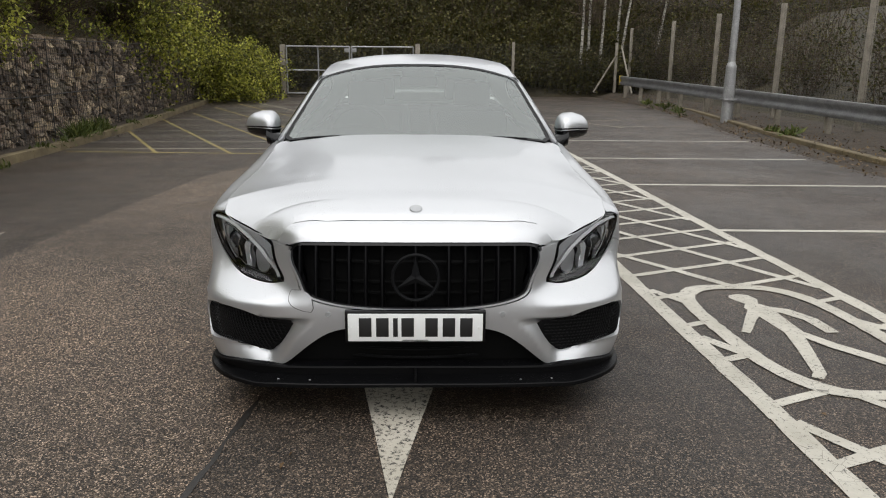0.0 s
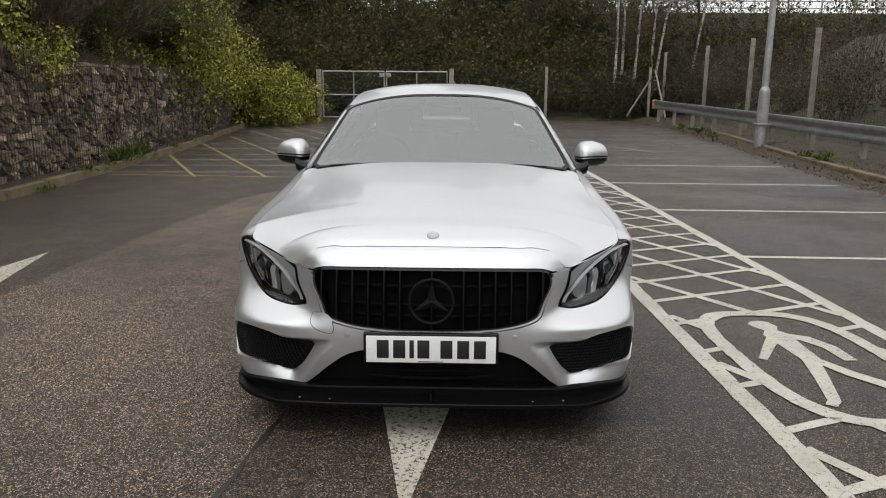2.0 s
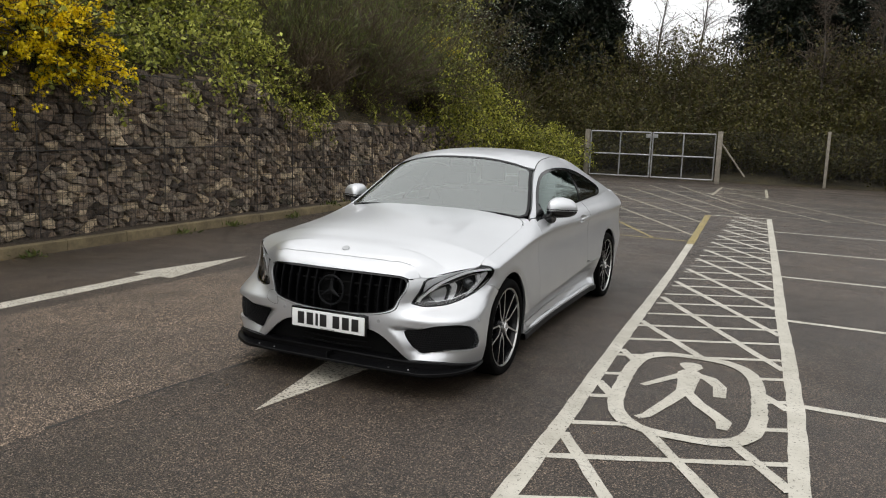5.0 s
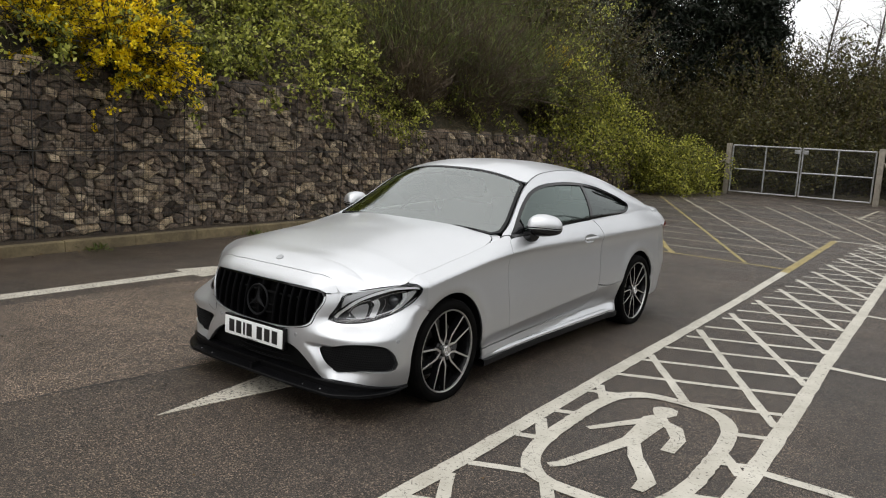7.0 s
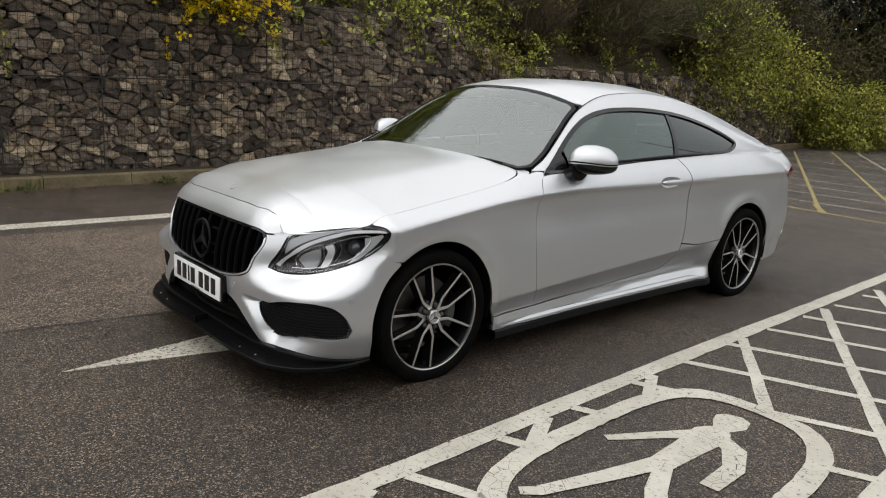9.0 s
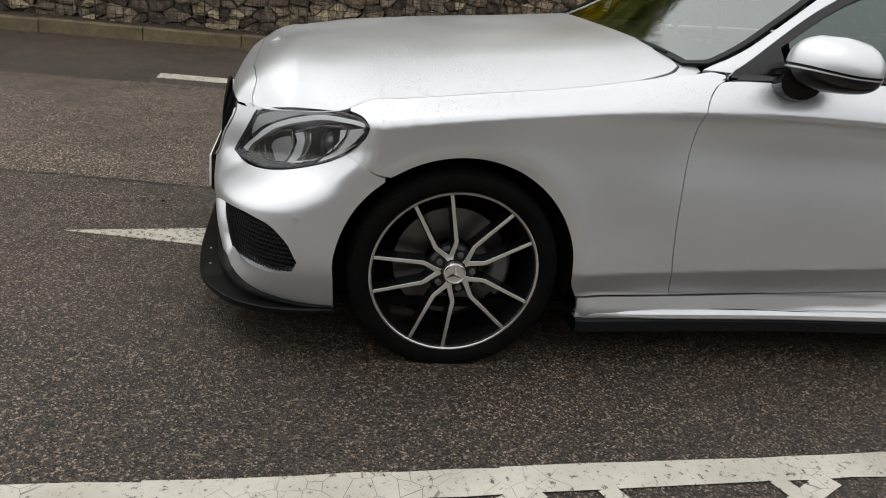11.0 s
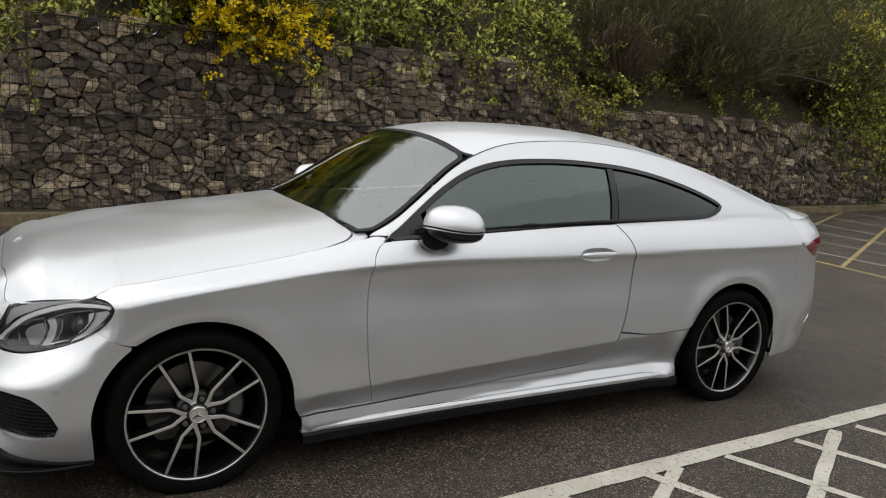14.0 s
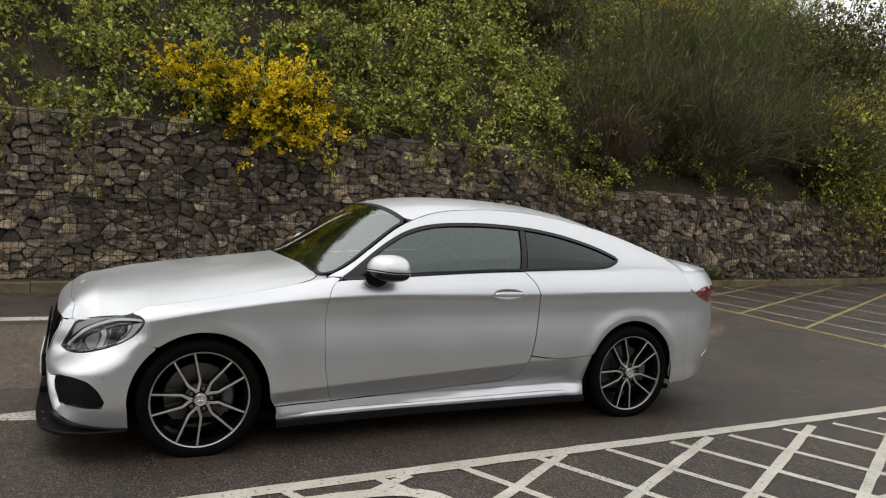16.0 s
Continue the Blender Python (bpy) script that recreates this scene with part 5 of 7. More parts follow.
# door mirrors, handles
def door_mirror(s):
    mir = new("door_mirror")
    mir.parent = CAR
    c = Vector((0.915 * s, 1.81, 1.006))

    def blob(z_from, z_to, grow=0.0):
        bm = bmesh.new()
        rows, n = [], 40
        for t in np.linspace(z_from, z_to, 14):
            ring = []
            for k in range(n):
                a = 2 * math.pi * k / n
                ca, sa = math.cos(a), math.sin(a)
                r = max(1 - abs(t) ** 2.6, 0.0) ** (1 / 2.6)
                x = 0.112 * np.sign(ca) * abs(ca) ** 0.75 * r
                taper = 1 - 0.22 * (x / 0.112)
                y = (0.085 if sa < 0 else 0.070) * np.sign(sa) * abs(sa) ** 0.8 * r * taper
                z = t * (0.080 if t > 0 else 0.060) * (1 - 0.16 * (x / 0.112)) + 0.006 * (1 - (x / 0.112) ** 2) - 0.010
                p = Vector(((x * (0.92 + grow)) * s, y * (1.34 + grow) + 0.028 * (x / 0.112), z * (1.10 + grow)))
                ring.append(bm.verts.new(c + p))
            rows.append(ring)
        for r0, r1 in zip(rows, rows[1:]):
            for k in range(n):
                f = (r0[k], r0[(k + 1) % n], r1[(k + 1) % n], r1[k])
                bm.faces.new(f)
        bmesh.ops.recalc_face_normals(bm, faces=bm.faces)
        return bm

    part("mirror_cap", blob(-0.10, 0.9999), SILVER, mir, "silver mirror cap", smooth=1.2)
    part("indicator_line", blob(-0.02, 0.07, 0.010), BLACK_GLOSS, mir, smooth=1.2)
    part("mirror_base", blob(-0.985, -0.11, -0.005), BLACK_GLOSS, mir, smooth=1.2)
    bm = bmesh.new()
    prev = None
    for t in np.linspace(0, 1, 8):
        x, z = 0.79 + 0.085 * t, 0.925 + 0.030 * t**2
        ring = [bm.verts.new((s * x, 1.735 + (0.058 + 0.012 * t) * math.cos(a), z + (0.034 + 0.020 * t) * math.sin(a))) for a in np.linspace(0, 2 * math.pi, 17)[:-1]]
        if prev:
            for k in range(16):
                bm.faces.new((prev[k], prev[(k + 1) % 16], ring[(k + 1) % 16], ring[k]))
        prev = ring
    bm.faces.new(prev)
    bmesh.ops.recalc_face_normals(bm, faces=bm.faces)
    part("mirror_foot", bm, BLACK_GLOSS, mir)
    bm = bmesh.new()
    add_box(bm, (0.845, 1.868, 0.975), (0.975, 1.875, 1.040), 0.004)
    if s < 0:
        bmesh.ops.transform(bm, matrix=Matrix.Diagonal((-1, 1, 1, 1)), verts=bm.verts)
        bmesh.ops.reverse_faces(bm, faces=bm.faces)
    part("mirror_glass", bm, CHROME, mir)


door_mirror(1), door_mirror(-1)
for s, door in ((1, doors[0]), (-1, doors[1])):
    dish = shrink(smooth_loop(HANDLE, 0.008, 3), -0.002)
    skin("handle_dish", [dish], lambda y, z: side_point(y, z) - np.stack([0.034 * np.clip(1.05 - ((y - 2.615) / 0.11) ** 2 - ((z - 0.853) / 0.034) ** 2, 0, 1), 0 * y, 0 * y], -1) - np.array([0.0004, 0, 0]), SILVER, door, step=0.008, flange=0, mirror=s < 0)
    bm = bmesh.new()
    prev = None
    for y in np.linspace(2.512, 2.718, 26):
        t = (y - 2.615) / 0.103
        w = max(1 - t**4, 0.0) ** 0.5
        x = float(side_x(y, 0.86)) + 0.004 + 0.016 * w
        ring = [bm.verts.new((s * (x + 0.008 * math.cos(a)), y, 0.856 + (0.003 + 0.013 * w) * math.sin(a))) for a in np.linspace(0, 2 * math.pi, 13)[:-1]]
        if prev:
            for k in range(12):
                bm.faces.new((prev[k], prev[(k + 1) % 12], ring[(k + 1) % 12], ring[k]))
        prev = ring
    bmesh.ops.recalc_face_normals(bm, faces=bm.faces)
    part("door_handle", bm, SILVER, door, "silver door handle")

# cabin, seen dimly through the glass
bm = bmesh.new()
prev = None
for x in np.linspace(-0.70, 0.70, 21):
    hump = 0.035 * math.exp(-(((x + 0.36) / 0.2) ** 2))
    ring = [bm.verts.new((x, y, z)) for y, z in ((1.42, 0.93), (1.62 + 0.05 * (x / 0.7) ** 2, 0.955 + hump * 0.5), (1.82, 0.965 + hump), (1.90, 0.93 + hump), (1.93, 0.80), (1.90, 0.55))]
    if prev:
        for i in range(5):
            bm.faces.new((prev[i], ring[i], ring[i + 1], prev[i + 1]))
    prev = ring
bmesh.ops.recalc_face_normals(bm, faces=bm.faces)
part("dashboard", bm, CABIN, CAR)
bm = bmesh.new()
add_box(bm, (-0.74, 1.5, 0.30), (0.74, 3.9, 0.36))
add_box(bm, (-0.745, 1.55, 0.30), (-0.72, 3.7, 0.92), 0.01)
add_box(bm, (0.72, 1.55, 0.30), (0.745, 3.7, 0.92), 0.01)
add_box(bm, (-0.70, 3.55, 0.36), (0.70, 3.62, 0.98), 0.02)
add_box(bm, (-0.70, 3.55, 0.96), (0.70, 4.05, 1.0), 0.01)
part("cabin_trim", bm, CABIN, CAR)


def seat(x, y, front=True):
    t = new("seat" if front else "rear_seat")
    t.parent = CAR
    bm = bmesh.new()
    add_box(bm, (x - 0.25, y - 0.28, 0.40), (x + 0.25, y + 0.27, 0.56), 0.05)
    part("seat_cushion", bm, SEAT, t)
    bm = bmesh.new()
    add_box(bm, (x - 0.25, y + 0.26, 0.50), (x + 0.25, y + 0.38, 1.06), 0.05)
    bmesh.ops.rotate(bm, cent=(x, y + 0.3, 0.5), matrix=Matrix.Rotation(radians(-16), 3, "X"), verts=bm.verts)
    part("backrest", bm, SEAT, t)
    bm = bmesh.new()
    add_box(bm, (x - 0.13, y + 0.44, 1.07), (x + 0.13, y + 0.53, 1.24), 0.035)
    part("headrest", bm, SEAT, t)


seat(-0.37, 2.22), seat(0.37, 2.22), seat(-0.33, 3.05, False), seat(0.33, 3.05, False)
bm = bmesh.new()
n = 40
m = pose(-0.37, 1.98, 0.93, 68)
add_tube(bm, [m @ Vector((0.185 * math.cos(2 * math.pi * k / n), 0.185 * math.sin(2 * math.pi * k / n), 0)) for k in range(n + 1)], 0.015, 8, caps=False)
for a in (0.1, math.pi - 0.1, -math.pi / 2):
    add_tube(bm, [m @ Vector((0, 0, -0.02)), m @ Vector((0.18 * math.cos(a), 0.18 * math.sin(a), 0))], 0.016, 6)
part("steering_wheel", bm, CABIN, CAR)
bm = bmesh.new()
add_box(bm, (-0.115, 1.975, 1.225), (0.115, 2.005, 1.285), 0.012)
add_tube(bm, [(0, 2.0, 1.27), (0, 1.975, 1.325)], 0.016, 8)
add_box(bm, (-0.10, 1.93, 1.285), (0.10, 2.0, 1.325), 0.01)
part("rear_view_mirror", bm, BLACK_SATIN, CAR)
for x0, x1 in ((-0.62, 0.02), (0.05, 0.60)):
    bm = bmesh.new()
    pts = []
    for t in np.linspace(0, 1, 8):
        x = x0 + (x1 - x0) * t
        y = screen_edge(x, 1.378, 0.06) + 0.004 + 0.004 * t
        p = top_point(x, y)
        pts.append((p[0], p[1], p[2] + 0.003))
    add_tube(bm, pts, 0.004, 6)
    part("wiper", bm, BLACK_SATIN, CAR)


# ---- ground and markings
def flat_poly(bm, pts, z, thick=0.003):
    top = [bm.verts.new((x, y, z + thick)) for x, y in pts]
    low = [bm.verts.new((x, y, z)) for x, y in pts]
    f = bm.faces.new(top)
    if f.normal.z < 0:
        f.normal_flip()
    for i in range(len(pts)):
        j = (i + 1) % len(pts)
        bm.faces.new((top[i], low[i], low[j], top[j]))
    bmesh.ops.recalc_face_normals(bm, faces=bm.faces)


def stripe(bm, a, b, width, z=0.0, wobble=0.004):
    """A painted line from a to b, its edges a little uneven."""
    a, b = Vector((*a, 0)), Vector((*b, 0))
    d = b - a
    n = Vector((-d.y, d.x, 0)).normalized() * width / 2
    k = max(2, int(d.length / 0.12))
    prev = None
    for i in range(k + 1):
        p = a + d * i / k
        e0, e1 = random.uniform(-wobble, wobble), random.uniform(-wobble, wobble)
        row = [bm.verts.new((p + n * (1 + e0 / width * 2)).to_tuple()[:2] + (z + 0.003,)), bm.verts.new((p - n * (1 + e1 / width * 2)).to_tuple()[:2] + (z + 0.003,))]
        if prev:
            bm.faces.new((prev[0], prev[1], row[1], row[0]))
        prev = row


ground = bmesh.new()
add_box(ground, (-400, -400, -0.6), (400, 400, 0.0))
tagged(part("ground", ground, ASPHALT, smooth=0), "dark wet asphalt of a car park", "ground", kind="structure")


def left_line(y):
    return float(np.interp(y, [-2, 0, 0.85, 2.3, 4.0, 5.7, 8.0, 13.2], [1.52, 1.468, 1.432, 1.374, 1.316, 1.25, 1.14, 0.87]))


def right_line(y):
    return float(np.interp(y, [-2, 1.05, 2.3, 3.44, 5.86, 13.3], [2.69, 2.625, 2.565, 2.50, 2.40, 2.06]))


def markings(name, label, mat):
    m = thing(name, label, "road marking", kind="structure")

    def line(a, b, width, z=0.0, piece="line"):
        bm = bmesh.new()
        stripe(bm, a, b, width, z)
        return part(piece, bm, mat, m, smooth=0)

    return m, line


walkway, wline = markings("walkway_marking", "worn white hatched walkway painted on asphalt", WHITE_LINE)
for f in (left_line, right_line):
    ys = [-2.4, 0, 0.85, 2.3, 4.0, 5.7, 8.1] if f is left_line else [-2.4, 1.05, 2.3, 3.44, 5.86, 13.2]
    for y0, y1 in zip(ys, ys[1:]):
        wline((f(y0), y0), (f(y1), y1), 0.098, 0.001, "edge_line")
wline((left_line(13.1), 13.12), (right_line(13.1), 13.22), 0.09, 0.002)


def in_ring(x, y, grow=0.0):
    return (abs(x - 2.018 + 0.06 * (y - 1.01)) / (0.452 + grow)) ** 3.3 + (abs(y - 1.01) / (0.845 + grow)) ** 3.3 < 1


def hatch(y_at, slope, width, z):
    """A slanting line across the walkway, broken where the round sign lies."""
    run = []
    for t in np.linspace(0, 1, 60):
        x = 1.40 + 1.30 * t
        y = y_at + slope * (x - 1.45)
        ok = left_line(y) + 0.03 < x < right_line(y) - 0.03 and -2.4 < y < 13.1 and not in_ring(x, y, -0.04)
        if ok:
            run.append((x, y))
        if (not ok or t == 1) and len(run) > 1:
            wline(run[0], run[-1], width, z)
        if not ok:
            run = []


for k in range(-4, 27):
    hatch(0.11 + 0.493 * k, 0.445, 0.055, 0.0005)
for y_at, slope in [(-1.78, -1.7), (-0.85, -1.7), (0.076, -1.69), (0.95, -1.62), (1.738, -1.665), (2.66, -1.50)] + [(0.0 + 0.943 * k, -1.80) for k in range(4, 16)]:
    hatch(y_at, slope, 0.062, 0.0013)
bm = bmesh.new()
outer, inner = [], []
for a in np.linspace(0, 2 * math.pi, 73)[:-1]:
    c, s = math.cos(a), math.sin(a)
    for ring, g in ((outer, 0.0), (inner, -0.092)):
        r = 1 / ((abs(c) / (0.452 + g)) ** 3.3 + (abs(s) / (0.845 + g)) ** 3.3) ** (1 / 3.3) + random.uniform(-0.005, 0.005)
        ring.append(bm.verts.new((2.018 + r * c - 0.06 * r * s, 1.01 + r * s, 0.0055)))
for i in range(72):
    j = (i + 1) % 72
    bm.faces.new((inner[i], outer[i], outer[j], inner[j]))
part("ring", bm, WHITE_LINE, walkway, smooth=0)


SYMBOL_Z = iter(np.arange(0.0030, 0.0060, 0.0004))


def blade(pts, widths, piece="symbol_bar"):
    """A painted limb-like bar with a changing width."""
    bm = bmesh.new()
    prev, h = None, float(next(SYMBOL_Z))
    for i, (x, y) in enumerate(pts):
        a, b = pts[max(i - 1, 0)], pts[min(i + 1, len(pts) - 1)]
        d = Vector((b[0] - a[0], b[1] - a[1])).normalized()
        w = widths[i] / 2
        row = [bm.verts.new((x - d.y * w, y + d.x * w, h)), bm.verts.new((x + d.y * w, y - d.x * w, h))]
        if prev:
            bm.faces.new((prev[0], prev[1], row[1], row[0]))
        prev = row
    part(piece, bm, WHITE_LINE, walkway, smooth=0)


blade([(1.935, 1.655), (1.95, 1.62), (1.97, 1.55), (1.975, 1.47)], [0.07, 0.145, 0.145, 0.07])
blade([(1.975, 1.47), (1.975, 1.40), (1.985, 1.20), (1.998, 0.93)], [0.09, 0.16, 0.125, 0.10])
blade([(1.94, 1.35), (1.85, 1.20), (1.77, 1.05), (1.735, 0.99)], [0.08, 0.06, 0.05, 0.045])
blade([(2.0, 1.40), (2.11, 1.335), (2.185, 1.19), (2.20, 0.985)], [0.08, 0.10, 0.085, 0.075])
blade([(1.985, 0.98), (1.93, 0.74), (1.855, 0.45), (1.815, 0.395)], [0.09, 0.075, 0.06, 0.05])
blade([(2.02, 0.97), (2.10, 0.80), (2.20, 0.66), (2.262, 0.56), (2.262, 0.44)], [0.07, 0.08, 0.085, 0.09, 0.06])

yellow, yline = markings("yellow_box_marking", "faded yellow crossed box painted on asphalt", YELLOW_LINE)
for y0, y1 in ((8.1, 10.6), (10.6, 13.15)):
    yline((left_line(y0), y0), (left_line(y1), y1), 0.11, 0.001)
fline0 = ((-5.3, 8.75), (1.08, 8.42))
for x in (-3.9, -2.8, -1.7, -0.62, 0.49):
    far = min(12.6, (x + 6.0) / 0.50)
    yline((x, 8.55), (x - 0.49 * far, 8.55 + far), 0.055, 0.0015)
yline((-0.98, 9.2), (-0.52, 8.45), 0.07, 0.002)
faint, fline = markings("faded_grid_marking", "faded white grid painted on asphalt", FAINT_LINE)
yline(fline0[0], fline0[1], 0.07, 0.001)
for y in (9.4, 10.4, 11.4, 12.4, 13.7, 15.2, 16.9, 18.6, 20.3):
    fline((-5.7, y - 0.35), (0.95 - 0.03 * (y - 9), y + 0.10), 0.055, 0.0006)
for y in (13.9, 15.5, 17.1, 18.8):
    fline((1.0, y), (5.6, y - 0.15), 0.05, 0.0008)
for a, b in (((1.02, 9.29), (-5.62, 22.54)), ((0.93, 11.46), (-3.9, 21.4)), ((0.87, 13.66), (-2.4, 21.0)), ((1.67, 13.33), (-2.06, 22.75)), ((1.44, 15.54), (-1.2, 23.5)), ((3.2, 13.4), (0.1, 20.2)), ((4.3, 13.4), (1.2, 20.2))):
    fline(a, b, 0.055, 0.0012)
for a, b in (((0.32, 19.5), (0.2, 24.0)), ((1.79, 19.6), (1.6, 23.9)), ((0.32, 19.5), (1.79, 19.6)), ((0.3, 20.6), (1.75, 21.0)), ((0.28, 21.7), (1.7, 22.2)), ((0.25, 22.8), (1.65, 23.3)), ((0.3, 21.5), (1.75, 19.9)), ((0.25, 23.5), (1.7, 21.6))):
    fline(a, b, 0.08, 0.002)
bays, bline = markings("bay_lines", "white parking bay lines on asphalt", WHITE_LINE)
for y, x1 in ((1.07, 5.6), (3.45, 5.6), (5.87, 5.6), (8.28, 5.65), (10.78, 5.85)):
    bline((right_line(y) + 0.045, y + 0.01), (x1, y - 0.05), 0.075, 0.0005, "bay_line")

for name, tip, head, half, shaft, end in (("arrow_marking", (-0.075, -0.58), 1.55, 0.26, 0.17, 3.2), ("arrow_marking", (-3.36, 3.33), -1.45, 0.25, 0.19, -0.8)):
    a = thing(name, "worn white direction arrow painted on asphalt", "road marking", "direction arrows", "structure")
    bm = bmesh.new()
    x, y = tip
    hy = y + head
    pts = [(x, y), (x - half, hy), (x - shaft / 2, hy), (x - shaft / 2, end), (x + shaft / 2, end), (x + shaft / 2, hy), (x + half, hy)]
    flat_poly(bm, pts, 0.0008, 0.003)
    part("arrow", bm, ARROW_PAINT, a, smooth=0)

# thin sheet left of the car, wet sheen painted as paler asphalt
bm = bmesh.new()
edge_pts = [(-0.81, -7.0), (-0.80, -1.3), (-0.77, -0.8), (-0.71, -0.3), (-0.62, 0.5), (-0.68, 1.6), (-0.85, 3.2), (-1.05, 5.0), (-1.5, 6.9), (-2.1, 7.6), (-2.6, 6.4), (-2.85, 4.0), (-3.02, 1.4), (-3.06, -0.5), (-3.0, -7.0)]
flat_poly(bm, edge_pts, -0.001, 0.0016)
tagged(part("asphalt_patch", bm, SHEEN_ASPHALT, smooth=0), "paler patch of asphalt, wet sheen painted into its colour", "road surface", kind="structure")
seam = bmesh.new()
for a, b in (((-0.81, -1.3), (-0.78, -0.8)), ((-0.78, -0.8), (-0.72, -0.3)), ((-0.72, -0.3), (-0.62, 0.5))):
    stripe(seam, a, b, 0.014, -0.001, 0.012)
TAR = material("tar_joint", (0.018, 0.016, 0.014), 0.5)
tagged(part("tar_joint", seam, TAR, smooth=0), "dark tar joint in the asphalt", "road joint", kind="structure")

# ---- gabion wall, kerb, verges
kerb_x = curve((-9, -4.7), (-0.65, -5.08), (2, -5.26), (4, -5.33), (7, -5.36), (10.4, -5.51), (13.4, -5.72), (16.7, -6.12), (20.7, -6.56), (23, -6.9))


def wall_x(y):
    return kerb_x(y) - 0.42


def wall_top(y):
    return np.interp(y, [-9, 2, 6.4, 6.9, 7.5, 8.4, 18, 23], [2.11, 2.15, 2.19, 2.10, 1.85, 1.63, 1.66, 1.72])


def tier(y):
    return np.interp(y, [-9, 0, 6.6, 7.1, 8.7, 16, 23], [1.08, 1.13, 1.21, 0.84, 0.78, 0.82, 0.85])


bm = bmesh.new()
kerb = thing("kerb", "mossy concrete edging along the gabion wall", "kerb", kind="structure")
ys = np.arange(-8.6, 22.5, 0.92)
for y0, y1 in zip(ys, ys[1:]):
    bm = bmesh.new()
    rows = []
    for y in (y0 + 0.004, y1 - 0.004):
        x = float(kerb_x(y))
        h = 0.125 + random.uniform(-0.006, 0.006)
        rows.append([bm.verts.new(p) for p in ((x, y, 0), (x - 0.004, y, h - 0.012), (x - 0.016, y, h), (x - 0.10, y, h), (x - 0.11, y, 0))])
    for i in range(4):
        bm.faces.new((rows[0][i], rows[0][i + 1], rows[1][i + 1], rows[1][i]))
    for r in rows:
        bm.faces.new(r)
    bmesh.ops.recalc_face_normals(bm, faces=bm.faces)
    part("kerbstone", bm, KERB, kerb, smooth=0.3)


def sheet(name, us, vs, place, mat):
    bm = bmesh.new()
    rows = [[bm.verts.new(place(u, v)) for v in vs] for u in us]
    for r0, r1 in zip(rows, rows[1:]):
        for i in range(len(vs) - 1):
            bm.faces.new((r0[i], r1[i], r1[i + 1], r0[i + 1]))
    bmesh.ops.recalc_face_normals(bm, faces=bm.faces)
    return part(name, bm, mat, smooth=2)


def rough(x, y, k=1.0):
    return noise.noise(Vector((x * k, y * k, 3.7)))


tagged(sheet("kerb_soil", np.linspace(-8.6, 23, 80), np.linspace(0, 1, 6), lambda y, v: (float(kerb_x(y)) - 0.09 - 0.42 * v, y, 0.085 + 0.03 * v + 0.02 * rough(y * 3, v * 3)), SOIL), "leaf-strewn soil behind the kerb", "soil", kind="structure")


def bank_point(y, v):
    """The bank behind the wall; v is the way up from the wall's top."""
    x0, z0 = float(wall_x(y)) - 0.25, float(wall_top(y)) - 0.05
    run = 7.0 * v
    end = 1.0 - min(max((y - 19.5) / 7.5, 0), 1) ** 2 * 0.5
    return (x0 - run, y, (z0 + (0.86 * run + 0.35 * math.sin(v * 3)) * (0.75 + 0.25 * end)) * end + 0.35 * rough(run, y, 0.6) * min(1, run * 2) + 0.12 * rough(run, y, 2.1) * min(1, run * 3))


tagged(sheet("bank", np.linspace(-10, 27, 75), np.linspace(0, 1, 26), bank_point, BANK), "steep earth bank overgrown with brambles", "bank", kind="structure")
# black sheet behind the stones, put in for the shade of their gaps
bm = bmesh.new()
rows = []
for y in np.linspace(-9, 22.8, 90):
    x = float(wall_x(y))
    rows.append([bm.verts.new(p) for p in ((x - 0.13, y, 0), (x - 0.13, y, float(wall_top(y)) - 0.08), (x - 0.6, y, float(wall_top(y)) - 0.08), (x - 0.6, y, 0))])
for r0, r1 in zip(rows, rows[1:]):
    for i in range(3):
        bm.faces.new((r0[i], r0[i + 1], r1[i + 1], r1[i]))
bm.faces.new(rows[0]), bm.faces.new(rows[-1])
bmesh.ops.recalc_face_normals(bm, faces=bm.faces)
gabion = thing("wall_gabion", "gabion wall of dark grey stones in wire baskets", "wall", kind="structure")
part("gap_shade_core", bm, BLACK_MATT, gabion)


def clip(poly, p, q):
    """The part of a polygon nearer to p than to q."""
    mx, my, nx, ny = (p[0] + q[0]) / 2, (p[1] + q[1]) / 2, q[0] - p[0], q[1] - p[1]
    out = []
    for i in range(len(poly)):
        a, b = poly[i], poly[(i + 1) % len(poly)]
        da, db = (a[0] - mx) * nx + (a[1] - my) * ny, (b[0] - mx) * nx + (b[1] - my) * ny
        if da <= 0:
            out.append(a)
        if (da < 0 < db) or (db < 0 < da):
            t = da / (da - db)
            out.append((a[0] + (b[0] - a[0]) * t, a[1] + (b[1] - a[1]) * t))
    return out


